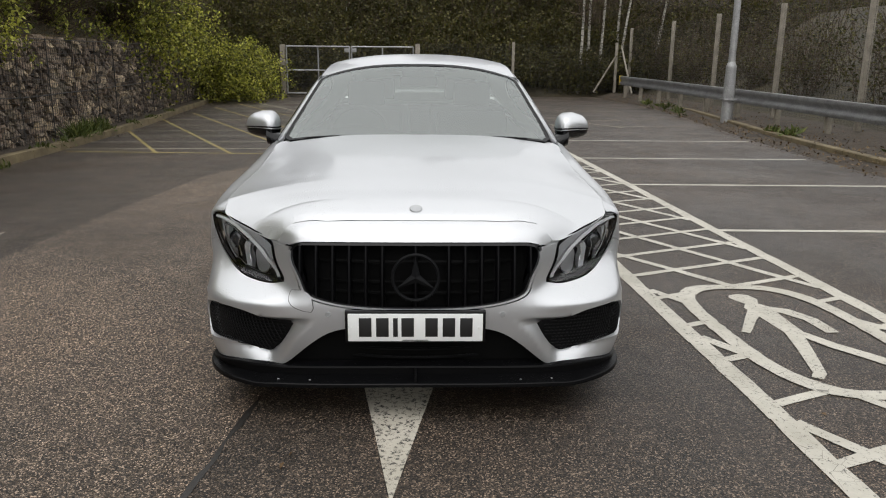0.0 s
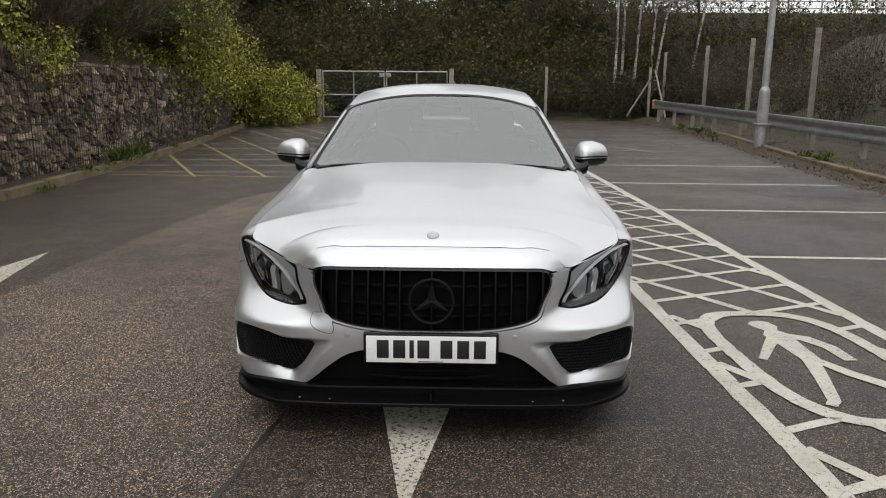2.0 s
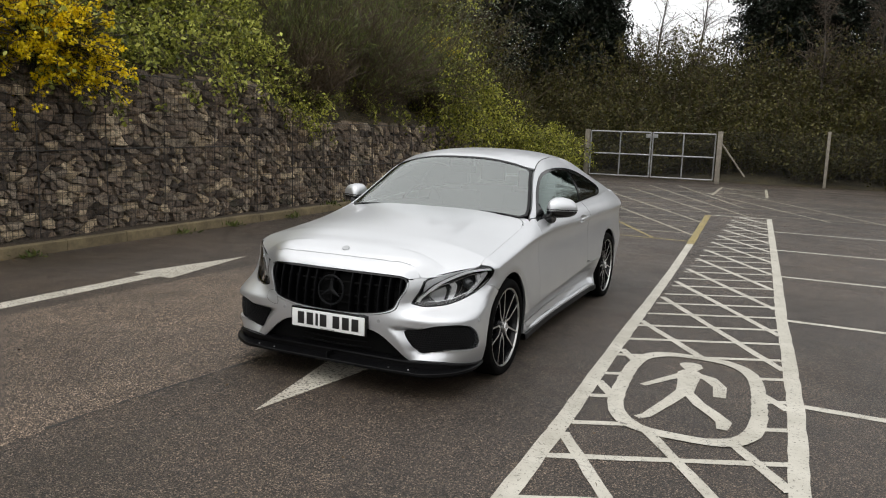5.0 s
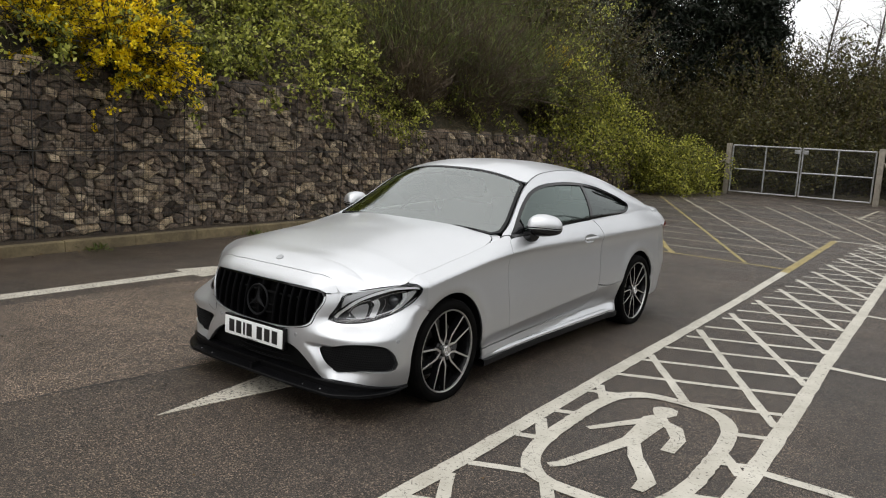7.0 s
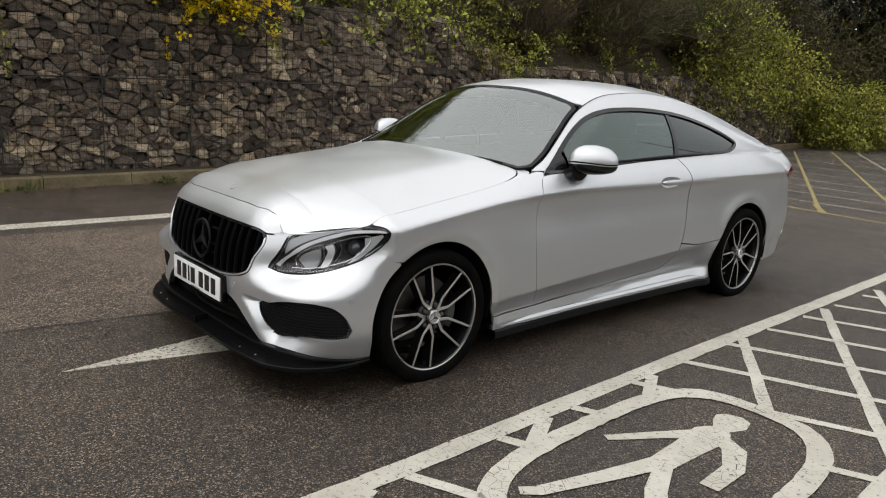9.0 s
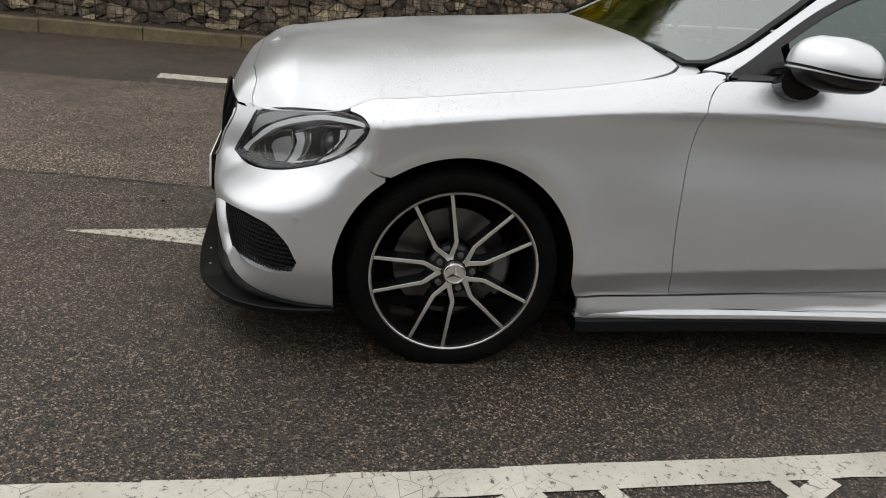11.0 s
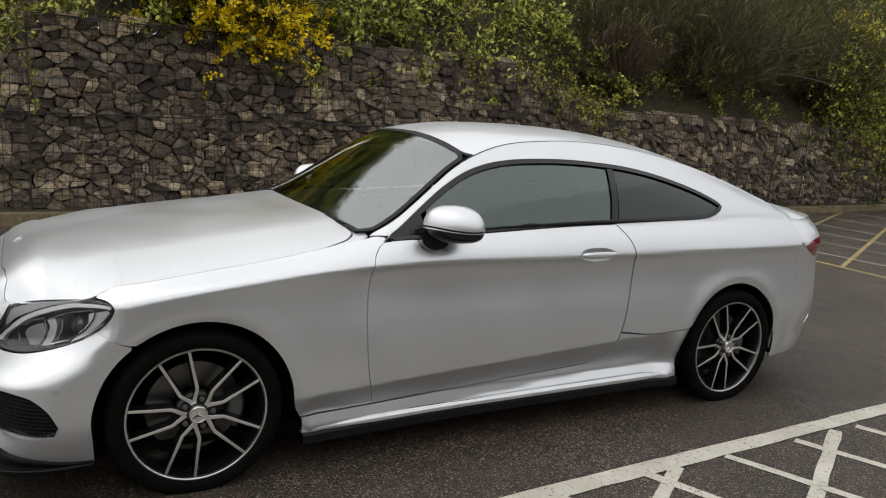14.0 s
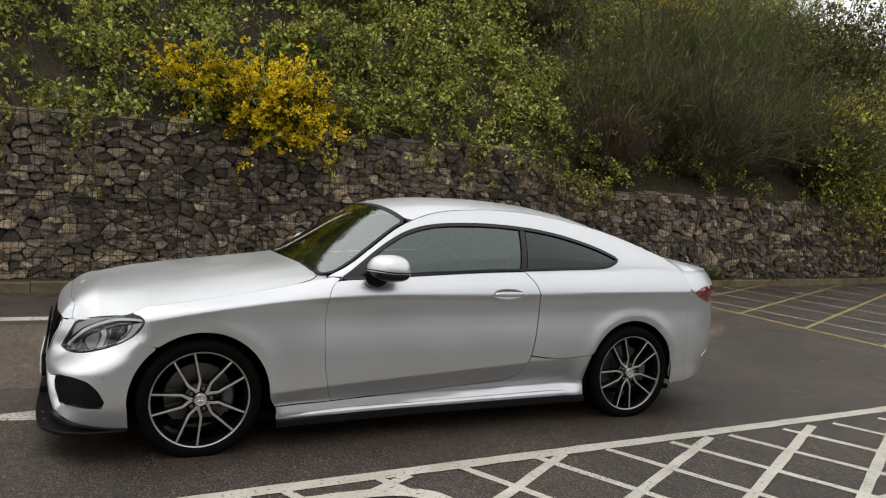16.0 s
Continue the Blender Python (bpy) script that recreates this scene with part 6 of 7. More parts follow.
def stones():
    """Stones packed face to face: each fills the ground nearest to its own seed."""
    rng = random.Random(5)
    seeds = []
    y = -8.9
    row_h = 0.088
    zr = 0.09
    r = 0
    while zr < 2.25:
        y = -8.9 + rng.uniform(0, 0.1)
        while y < 22.6:
            w = rng.choice((0.045, 0.06, 0.08, 0.11, 0.15, 0.20, 0.25)) * (1.0 if y < 9 else 1.25)
            seeds.append((y + w / 2, zr + rng.uniform(-0.045, 0.045)))
            y += w
        zr += row_h * rng.uniform(0.8, 1.35)
    seeds = [s for s in seeds if s[1] < float(wall_top(s[0])) - 0.02 and rng.random() > 0.16]
    FLAT = 1.55
    seeds = [(a, b * FLAT) for a, b in seeds]
    cells = {}
    for s in seeds:
        cells.setdefault((int(s[0] // 0.4), int(s[1] // 0.4)), []).append(s)
    joined_v, joined_f, single = [], [], []
    for s in seeds:
        ci, cj = int(s[0] // 0.4), int(s[1] // 0.4)
        near = [q for i in (-1, 0, 1) for j in (-1, 0, 1) for q in cells.get((ci + i, cj + j), ()) if q != s]
        near.sort(key=lambda q: (q[0] - s[0]) ** 2 + (q[1] - s[1]) ** 2)
        poly = [(s[0] - 0.16, s[1] - 0.155), (s[0] + 0.16, s[1] - 0.17), (s[0] + 0.16, s[1] + 0.155), (s[0] - 0.16, s[1] + 0.17)]
        for q in near[:14]:
            poly = clip(poly, s, q)
            if len(poly) < 3:
                break
        if len(poly) < 3:
            continue
        poly = [(a, b / FLAT) for a, b in poly]
        cy, cz = sum(p[0] for p in poly) / len(poly), sum(p[1] for p in poly) / len(poly)
        depth, tx, tz = rng.uniform(-0.06, 0.012), rng.uniform(-0.55, 0.55), rng.uniform(-0.75, 0.35)
        fat = rng.uniform(0.88, 1.04)
        pts, n = [], len(poly)
        for shrinkage, d in ((1.0, -0.11), (0.96 * fat, -0.014), (0.84 * fat, 0.0)):
            for py, pz in poly:
                jy, jz = rng.uniform(-0.016, 0.016), rng.uniform(-0.012, 0.012)
                yy, zz = cy + (py - cy) * shrinkage + jy, cz + (pz - cz) * shrinkage + jz
                off = d + depth + (tx * (yy - cy) + tz * (zz - cz) + rng.uniform(-0.010, 0.010) if d > -0.1 else 0)
                pts.append((float(wall_x(yy)) + min(off, 0.014), yy, max(zz, 0.07)))
        my, mz = cy + rng.uniform(-0.02, 0.02), cz + rng.uniform(-0.015, 0.015)
        pts.append((float(wall_x(my)) + min(depth + rng.uniform(0.0, 0.022), 0.016), my, mz))
        faces = [(2 * n + i, 2 * n + (i + 1) % n, 3 * n) for i in range(n)]
        for k in range(2):
            for i in range(n):
                j = (i + 1) % n
                faces.append((k * n + i, k * n + j, (k + 1) * n + j, (k + 1) * n + i))
        if 0.9 < s[0] < 3.05 and len(single) < 290:
            single.append((pts, faces))
        else:
            base = len(joined_v)
            joined_v += pts
            joined_f += [tuple(base + i for i in f) for f in faces]
    for pts, faces in single:
        o = np.mean(pts, 0)
        ob = link_mesh("stone", np.array(pts) - o, faces, STONE, gabion, smooth=False)
        ob.location = o
    tagged(link_mesh("stones", joined_v, joined_f, STONE, gabion, smooth=False), kind="stuff")


def bars(name, segs, r, mat, parent, kind="stuff"):
    """Thin square bars from a to b, all in one mesh."""
    a, b = np.array([s[0] for s in segs], float), np.array([s[1] for s in segs], float)
    d = b - a
    d /= np.maximum(np.linalg.norm(d, axis=1), 1e-9)[:, None]
    u = np.cross(d, np.where(np.abs(d[:, 2:]) > 0.8, [[1.0, 0, 0]], [[0, 0, 1.0]]))
    u /= np.linalg.norm(u, axis=1)[:, None]
    w = np.cross(d, u)
    r = np.broadcast_to(np.asarray(r, float), (len(a),))[:, None]
    ring = [u * r, w * r, -u * r, -w * r]
    v = np.stack([a + o for o in ring] + [b + o for o in ring], 1).reshape(-1, 3)
    k = np.arange(len(a))[:, None] * 8
    f = np.concatenate([k + np.array([[i, (i + 1) % 4, (i + 1) % 4 + 4, i + 4]]) for i in range(4)])
    return tagged(quad_mesh(name, v, f, mat, parent), kind=kind)


def quad_mesh(name, v, f, mat, parent=None):
    """A mesh of many quads straight from arrays."""
    me = bpy.data.meshes.new(name)
    me.vertices.add(len(v))
    me.vertices.foreach_set("co", np.asarray(v, np.float32).ravel())
    me.loops.add(f.size)
    me.loops.foreach_set("vertex_index", f.astype(np.int32).ravel())
    me.polygons.add(len(f))
    me.polygons.foreach_set("loop_start", np.arange(0, f.size, 4, dtype=np.int32))
    me.update(calc_edges=True)
    me.materials.append(mat)
    ob = new(name, me)
    ob.parent = parent
    return ob


def on_wall(y, z, out=0.022):
    return (float(wall_x(y)) + out, y, z)


segs = []
for y in np.arange(-8.9, 22.6, 0.078):
    segs.append((on_wall(y, 0.08), on_wall(y, float(wall_top(y)) + 0.01)))
for z in np.arange(0.10, 2.2, 0.078):
    ys = np.arange(-8.9, 22.6, 0.6)
    segs += [(on_wall(a, z), on_wall(b, z)) for a, b in zip(ys, ys[1:]) if z < min(float(wall_top(a)), float(wall_top(b)))]
bars("wire_mesh", segs, 0.0029, WIRE, gabion)
segs = []
for k in range(-9, 22):
    y = 0.32 + 1.035 * k
    if y < 22.6:
        segs.append((on_wall(y, 0.08, 0.026), on_wall(y, float(wall_top(y)) + 0.02, 0.026)))
ys = np.arange(-8.9, 22.6, 0.35)
for line in (tier, wall_top):
    segs += [(on_wall(a, float(line(a)) + 0.005, 0.026), on_wall(b, float(line(b)) + 0.005, 0.026)) for a, b in zip(ys, ys[1:])]
bars("basket_edge", segs, 0.007, WIRE, gabion)

# ---- plants
RNG = np.random.default_rng(11)


def leaves(name, at, size, mat, parent=None, up=0.35, lean=None, slim=0.62, kind=""):
    """Folded four-cornered leaves at the given points, turned at random."""
    n = len(at)
    d = RNG.normal(size=(n, 3))
    d[:, 2] -= 0.25
    if lean is not None:
        d = d * 0.45 + lean
    d /= np.linalg.norm(d, axis=1)[:, None]
    nor = RNG.normal(size=(n, 3))
    nor[:, 2] += up * 3
    side = np.cross(d, nor)
    side /= np.maximum(np.linalg.norm(side, axis=1), 1e-6)[:, None]
    nor = np.cross(side, d)
    s = (np.broadcast_to(size, (n,)) * RNG.uniform(0.6, 1.35, n))[:, None]
    v = np.stack([at, at + d * s * 0.5 + side * s * slim * 0.5 + nor * s * 0.12, at + d * s, at + d * s * 0.5 - side * s * slim * 0.5 + nor * s * 0.12], 1).reshape(-1, 3)
    f = np.arange(n)[:, None] * 4 + np.array([[0, 1, 2, 3]])
    ob = quad_mesh(name, v, f, mat, parent)
    return tagged(ob, kind=kind) if kind else ob


def canes(starts, heads, length, droop, steps=7, wander=0.25):
    """Bent stems: arrays of points, one row a stem."""
    n = len(starts)
    p, d, rows = starts.copy(), heads / np.linalg.norm(heads, axis=1)[:, None], [starts.copy()]
    L = np.broadcast_to(length, (n,))[:, None] / steps
    for k in range(steps):
        d = d + RNG.normal(size=(n, 3)) * wander / steps * 2
        d[:, 2] -= droop / steps * (0.5 + k / steps)
        d /= np.linalg.norm(d, axis=1)[:, None]
        p = p + d * L
        rows.append(p.copy())
    return np.stack(rows, 1)


def stems(name, paths, r, mat, parent):
    a, b = paths[:, :-1].reshape(-1, 3), paths[:, 1:].reshape(-1, 3)
    return bars(name, np.stack([a, b], 1), r, mat, parent)


def along(paths, n, spread):
    """n points by each stem, off it by up to spread."""
    k = RNG.uniform(0.15, 1, (len(paths), n)) * (paths.shape[1] - 1)
    i = np.minimum(k.astype(int), paths.shape[1] - 2)
    t = (k - i)[..., None]
    rows = np.arange(len(paths))[:, None]
    return (paths[rows, i] * (1 - t) + paths[rows, i + 1] * t + RNG.normal(size=(len(paths), n, 3)) * spread).reshape(-1, 3)


def bank_spots(n, y0, y1, v0, v1):
    ys, vs = RNG.uniform(y0, y1, n), RNG.uniform(v0, v1, n)
    return np.array([bank_point(y, v) for y, v in zip(ys, vs)])


def clumped(at, scale=1.5, level=0.0):
    """Only those points that fall into leafy clumps; bare tangle stays between them."""
    k = np.array([noise.noise(Vector(p) * scale) + 0.45 * noise.noise(Vector(p) * scale * 3.1) for p in at])
    return at[k + RNG.normal(size=len(at)) * 0.06 > level]


def thicket(name, label, starts, heads, length, droop, per, leaf, leaf_mat, twig_mat, category, spread=0.05, r=0.004, steps=7, wander=0.3, slim=0.62, kind=""):
    t = thing(name, label, category, kind=kind)
    paths = canes(starts, heads, length, droop, steps, wander)
    stems("stem_tangle", paths, r, twig_mat, t)
    if per:
        spots = along(paths, per, spread)
        if category == "bramble" and steps == 7:
            spots = clumped(spots, 1.2, -0.10)
        leaves("foliage", spots, leaf, leaf_mat, t, slim=slim, kind="stuff")
    return t


def outward(n, up, spread, toward=(1, 0)):
    h = RNG.normal(size=(n, 3)) * spread
    h[:, 0] += toward[0]
    h[:, 1] += toward[1]
    h[:, 2] += up
    return h


# brambles over the bank, in stretches
for y0, y1, n in ((-9, -3, 330), (-3, 0, 420), (0, 3, 520), (3, 6, 520), (6, 9, 420), (9, 13, 360)):
    s = bank_spots(n, y0, y1, 0.0 if y1 < 7 else 0.06, 0.62)
    thicket("bramble_thicket", "tangled green brambles on the earth bank", s, outward(n, 0.9, 0.6), RNG.uniform(0.5, 1.3, n), 1.7, 90, 0.072, BRAMBLE, TWIG, "bramble", 0.045)
    s = bank_spots(n // 2, y0, y1, 0.45, 1.0)
    thicket("bramble_thicket", "tangled green brambles high on the bank", s, outward(n // 2, 0.9, 0.6), RNG.uniform(0.8, 1.7, n // 2), 1.5, 80, 0.085, BRAMBLE, TWIG, "bramble", 0.06)
# dry stalks between them
s = bank_spots(5200, -9, 14, 0.0, 0.5)
thicket("dry_stalks", "dry brown stalks and grass on the bank", s, outward(5200, 0.8, 0.7), RNG.uniform(0.2, 0.7, 5200), 1.2, 0, 0, DRY, DRY, "dead grass", r=0.0022, steps=4, kind="stuff")
# trailers that hang down the stones
for y, n in ((-0.3, 3), (0.55, 2), (7.0, 9), (7.6, 8), (8.3, 4), (5.4, 2)):
    s = np.array([[float(wall_x(y + d)) + 0.03, y + d, float(wall_top(y + d)) + 0.05] for d in RNG.normal(size=n) * 0.25])
    thicket("bramble_trailer", "green bramble trailer hanging over the stones", s, outward(n, 0.1, 0.25, (0.35, 0)), RNG.uniform(0.5, 1.7 if y < 1 else 0.7, n), 3.4, 60, 0.05, IVY, TWIG, "bramble", 0.03, steps=10, wander=0.15)
# ivy and bramble mound where the wall ends
s = np.array([[float(wall_x(y)) + RNG.uniform(-2.2, 0.2), y, RNG.uniform(1.2, 3.6)] for y in RNG.uniform(14.5, 23.5, 900)])
s[:, 2] *= np.clip(1.25 - (s[:, 1] - 15) / 11, 0.2, 1)
thicket("ivy_mound", "dense ivy and bramble hanging over the end of the wall", s, outward(900, 0.5, 0.5, (0.7, -0.25)), RNG.uniform(0.7, 1.7, 900), 2.6, 46, 0.085, IVY, TWIG, "ivy", 0.07)
s = np.array([[RNG.uniform(-7.2, -5.4), y, RNG.uniform(0.1, 1.6)] for y in RNG.uniform(21.5, 26, 500)])
thicket("ivy_mound", "ivy and bramble by the metal gate", s, outward(500, 0.6, 0.5, (0.5, -0.3)), RNG.uniform(0.5, 1.2, 500), 2.2, 40, 0.085, IVY, TWIG, "ivy", 0.07)


def gorse(at, radius, height, n):
    t = thing("gorse_bush", "gorse bush in bright yellow flower over the wall", "gorse", "gorse bushes", at=(0, 0, 0))
    s = np.repeat(np.array([at], float), n, 0) + RNG.normal(size=(n, 3)) * [0.12, radius * 0.35, 0.05]
    h = RNG.normal(size=(n, 3)) * [0.55, radius, 0.35]
    h[:, 2] += 0.55
    h[:, 0] += 0.30
    paths = canes(s, h, RNG.uniform(0.55, 1.0, n) * height, 0.55, 6, 0.35)
    stems("stem_tangle", paths, 0.006, BARK, t)
    leaves("foliage", along(paths, 46, 0.05), 0.045, GORSE_GREEN, t, slim=0.25, kind="stuff")
    tips = paths[:, 2:]
    tuft = along(tips, 13, 0.035)
    tuft = clumped(tuft, 4.5, -0.05)
    bloom = np.repeat(tuft, 9, 0) + RNG.normal(size=(len(tuft) * 9, 3)) * 0.016
    leaves("blossom", bloom, 0.040, GORSE_YELLOW, t, slim=0.9, kind="stuff")


gorse((-5.95, 2.62, 2.25), 0.42, 1.12, 340)
gorse((-6.0, 1.62, 2.50), 0.30, 1.0, 90)
gorse((-10.4, 13.8, 6.3), 0.6, 1.1, 60)
gorse((-6.9, 15.6, 3.6), 0.5, 0.8, 40)


def broom(at, radius, height, n, mats, lean=(0.25, 0)):
    t = thing("broom_bush", "large soft green and brown broom bush on the bank", "broom", "broom bushes")
    s = np.array([at], float) + RNG.normal(size=(n, 3)) * [radius * 0.25, radius * 0.3, 0.1]
    h = RNG.normal(size=(n, 3)) * [0.55, 0.62, 0.25]
    h[:, 2] += 1.0
    h[:, :2] += lean
    paths = canes(s, h, RNG.uniform(0.5, 1.0, n) * height, 0.35, 6, 0.25)
    stems("stem_tangle", paths, 0.006, TWIG, t)
    base = along(paths, 34, 0.07)
    for k, m in enumerate(mats):
        pick = base[k :: len(mats)]
        up = np.tile(np.array([[0.10, 0, 0.9]]), (len(pick), 1)) + RNG.normal(size=(len(pick), 3)) * 0.35
        leaves("foliage", pick, 0.30, m, t, lean=up, slim=0.035, kind="stuff")


for at, r, h, n, mats in (((-7.0, 9.6, 2.5), 1.0, 2.6, 240, (BROOM, BROOM, BROOM_DRY)), ((-6.7, 11.2, 2.1), 1.0, 2.7, 260, (BROOM_DRY, BROOM, BROOM_DRY)), ((-7.2, 13.2, 2.3), 1.2, 3.0, 280, (BROOM, BROOM)), ((-8.4, 11.8, 4.0), 1.2, 3.0, 240, (BROOM, BROOM)), ((-6.9, 15.2, 2.2), 0.9, 2.4, 200, (BROOM, BROOM_DRY)), ((-9.6, 9.0, 4.9), 1.1, 2.4, 180, (BROOM, BROOM_DRY)), ((-9.2, 14.8, 4.6), 1.2, 2.8, 200, (BROOM,)), ((-6.55, 8.9, 1.9), 0.6, 1.6, 140, (BROOM_DRY, BROOM_DRY))):
    broom(at, r, h, n, mats)


def shrub(at, height, radius, n, leaf_mat, leaf, per=30, twig=TWIG, name="shrub", label="dense olive-brown shrub behind the fence", group="shrubs behind the fence", r=0.008):
    t = thing(name, label, "shrub", group)
    s = np.array([at], float) + RNG.normal(size=(n, 3)) * [radius * 0.4, radius * 0.3, 0.05]
    h = RNG.normal(size=(n, 3)) * [0.42, 0.42, 0.2]
    h[:, 2] += 1.0
    paths = canes(s, h, RNG.uniform(0.45, 1.05, n) * height, 0.25, 7, 0.35)
    stems("stem_tangle", paths, r, twig, t)
    twigs = canes(along(paths, 5, 0.02), RNG.normal(size=(n * 5, 3)) + [0, 0, 0.7], RNG.uniform(0.25, 0.7, n * 5), 0.1, 3, 0.4)
    stems("twig_tangle", twigs, r * 0.45, twig, t)
    if per:
        leaves("foliage", np.concatenate([along(paths, per, 0.16), along(twigs, max(2, per // 6), 0.05)]), leaf, leaf_mat, t, kind="stuff")


for y in np.arange(-8, 26, 1.7):
    p = bank_point(y, RNG.uniform(0.70, 0.95))
    shrub((p[0], p[1], p[2] - 0.15), RNG.uniform(1.5, 2.4) if y < 13 else RNG.uniform(1.0, 1.9), 0.9, 50, IVY if RNG.uniform() < 0.4 else HEDGE, 0.10, 44, name="bank_shrub", label="green leafy shrub high on the bank", group="bank shrubs")


def back_ground(x, y):
    return max(0.0, min((y - 27.5) * 0.33, 2.6)) + 0.2 * rough(x, y, 0.5)


for x in np.arange(-13, 10.5, 1.35):
    for row, y in enumerate((28.4, 30.2, 32.6)):
        px, py = x + RNG.uniform(-0.5, 0.5), y + RNG.uniform(-0.6, 0.6)
        tall = (2.0, 2.7, 3.4)[row] * RNG.uniform(0.85, 1.2)
        if row == 2 and -6.5 < px < -1.2:
            tall *= 1.2
        shrub((px, py, back_ground(px, py) - 0.1), tall, 0.9, 46, HEDGE, 0.12, 50)
shrub((-8.9, 21.5, 3.4), 3.4, 0.8, 60, PALE, 0.075, 40, name="willow_bush", label="pale-leaved willow bush on the bank", group="willow bushes")
shrub((-9.8, 24.0, 3.2), 3.4, 0.9, 50, PALE, 0.07, 30, name="willow_bush", label="pale-leaved willow bush on the bank", group="willow bushes")
shrub((-7.9, 18.0, 3.0), 2.2, 0.8, 60, IVY, 0.08, 40, name="bank_shrub", label="green leafy shrub on the bank", group="bank shrubs")
shrub((-8.6, 25.5, 2.0), 3.0, 0.9, 60, HEDGE, 0.08, 40, name="bank_shrub", label="green leafy shrub on the bank", group="bank shrubs")
for x, y, h in ((9.9, 24.5, 2.6), (10.4, 21.0, 2.4), (10.2, 17.6, 2.8), (10.6, 14.0, 2.4), (10.3, 10.6, 2.7), (10.8, 7.0, 2.6), (12.5, 22.0, 3.6), (12.8, 17.0, 3.6), (12.6, 12.0, 3.4), (9.6, 27.6, 3.0), (12.0, 28.0, 3.4)):
    shrub((x, y, 0.5), h, 1.3, 60, HEDGE, 0.09, 14, label="bare brown thorn shrub beyond the fence")
# row out of view, added to block low sky and darken the car's flank
for y in np.arange(-15, 5.5, 1.9):
    shrub((11.2 + RNG.uniform(-0.8, 0.8), y, 0.9), RNG.uniform(3.6, 4.8), 1.5, 60, HEDGE, 0.17, 34, label="unseen olive-brown shrub added beyond the fence to darken the car side")
for x in np.arange(11.5, 26, 1.4):
    shrub((x, 30.5 + RNG.uniform(-1.5, 1.5), 1.6), RNG.uniform(3.6, 5.2), 1.3, 60, HEDGE, 0.12, 30, label="brown thorn shrub beyond the fence")
for x in np.arange(-24, -9.5, 1.5):
    shrub((x, 35.0 + RNG.uniform(-1.0, 1.0), 2.6), RNG.uniform(4.0, 5.4), 1.2, 60, HEDGE, 0.14, 44)
for x in np.arange(-9.5, -0.8, 1.15):
    shrub((x, 36.5 + RNG.uniform(-0.6, 0.6), 2.6), RNG.uniform(4.2, 5.0), 1.0, 60, HEDGE, 0.13, 44)
for x in np.arange(-0.6, 9.5, 1.25):
    shrub((x, 34.2 + RNG.uniform(-0.6, 0.6), 2.0), RNG.uniform(4.2, 5.6), 1.1, 60, HEDGE, 0.13, 46)
for x, y, z, h in ((-10.6, 20.5, 4.6, 3.6), (-9.3, 18.4, 4.0, 3.4), (-11.5, 17.5, 5.6, 3.0), (-9.0, 22.5, 3.4, 3.4), (-11.2, 23.0, 4.2, 3.4)):
    shrub((x, y, z), h, 1.2, 90, HEDGE if x > -10 else BRAMBLE, 0.11, 46, name="bank_shrub", label="tall leafy shrub on top of the bank", group="bank shrubs")
tagged(sheet("back_bank", np.linspace(-30, 40, 60), np.linspace(0, 1, 14), lambda x, v: (x, 27.2 + 22 * v, min(max(0, v * 22 - 0.6) * 0.33, 3.0) + 0.25 * rough(x, v * 22, 0.5) * min(1, v * 8)), BANK), "wooded rise behind the metal gate", "bank", kind="structure")
tagged(sheet("right_bank", np.linspace(-30, 28, 60), np.linspace(0, 1, 12), lambda y, v: (8.4 + 16 * v, y, 0.12 + 3.2 * min(1, v * 2.2) ** 1.4 + 0.2 * rough(y, v * 9, 0.6) * v), BANK), "earth rise beyond the wire fence", "bank", kind="structure")


def conifer(x, y, z, height, spread, seed):
    t = thing("conifer_tree", "tall dark conifer behind the car park", "tree", "conifers")
    bm = bmesh.new()
    add_tube(bm, [(x, y, z - 0.3), (x, y, z + height * 0.5), (x, y, z + height)], [0.22, 0.14, 0.03], 8)
    part("trunk", bm, BARK, t)
    n = int(height * 34)
    k = RNG.uniform(0.10, 1, n) ** 0.9
    a = RNG.uniform(0, 2 * math.pi, n)
    s = np.stack([x + 0 * k, y + 0 * k, z + height * k], 1)
    h = np.stack([np.cos(a), np.sin(a), 0.15 - 0.25 * (1 - k)], 1)
    paths = canes(s, h, spread * (1.05 - k) ** 0.8 * RNG.uniform(0.5, 1.15, n) + 0.2, 0.5, 6, 0.2)
    stems("limb_tangle", paths, 0.016, BARK, t)
    leaves("crown", along(paths, 62, 0.14), 0.26, CONIFER, t, slim=0.28, kind="stuff")


for k, (x, y, h, sp) in enumerate(((1.9, 36.2, 13, 2.6), (4.0, 37.2, 12, 2.6), (6.0, 38.5, 11, 2.4), (-7.2, 36.0, 13, 1.9), (-9.6, 35.5, 15, 2.6), (-11.6, 33.5, 16, 2.8), (-7.9, 37.5, 14, 2.0), (-14.0, 36.0, 15, 2.8), (0.6, 37.5, 14, 2.5), (2.7, 39.5, 12, 2.2), (-13.5, 30.0, 12, 2.4))):
    conifer(x, y, 2.4, h, sp, k)


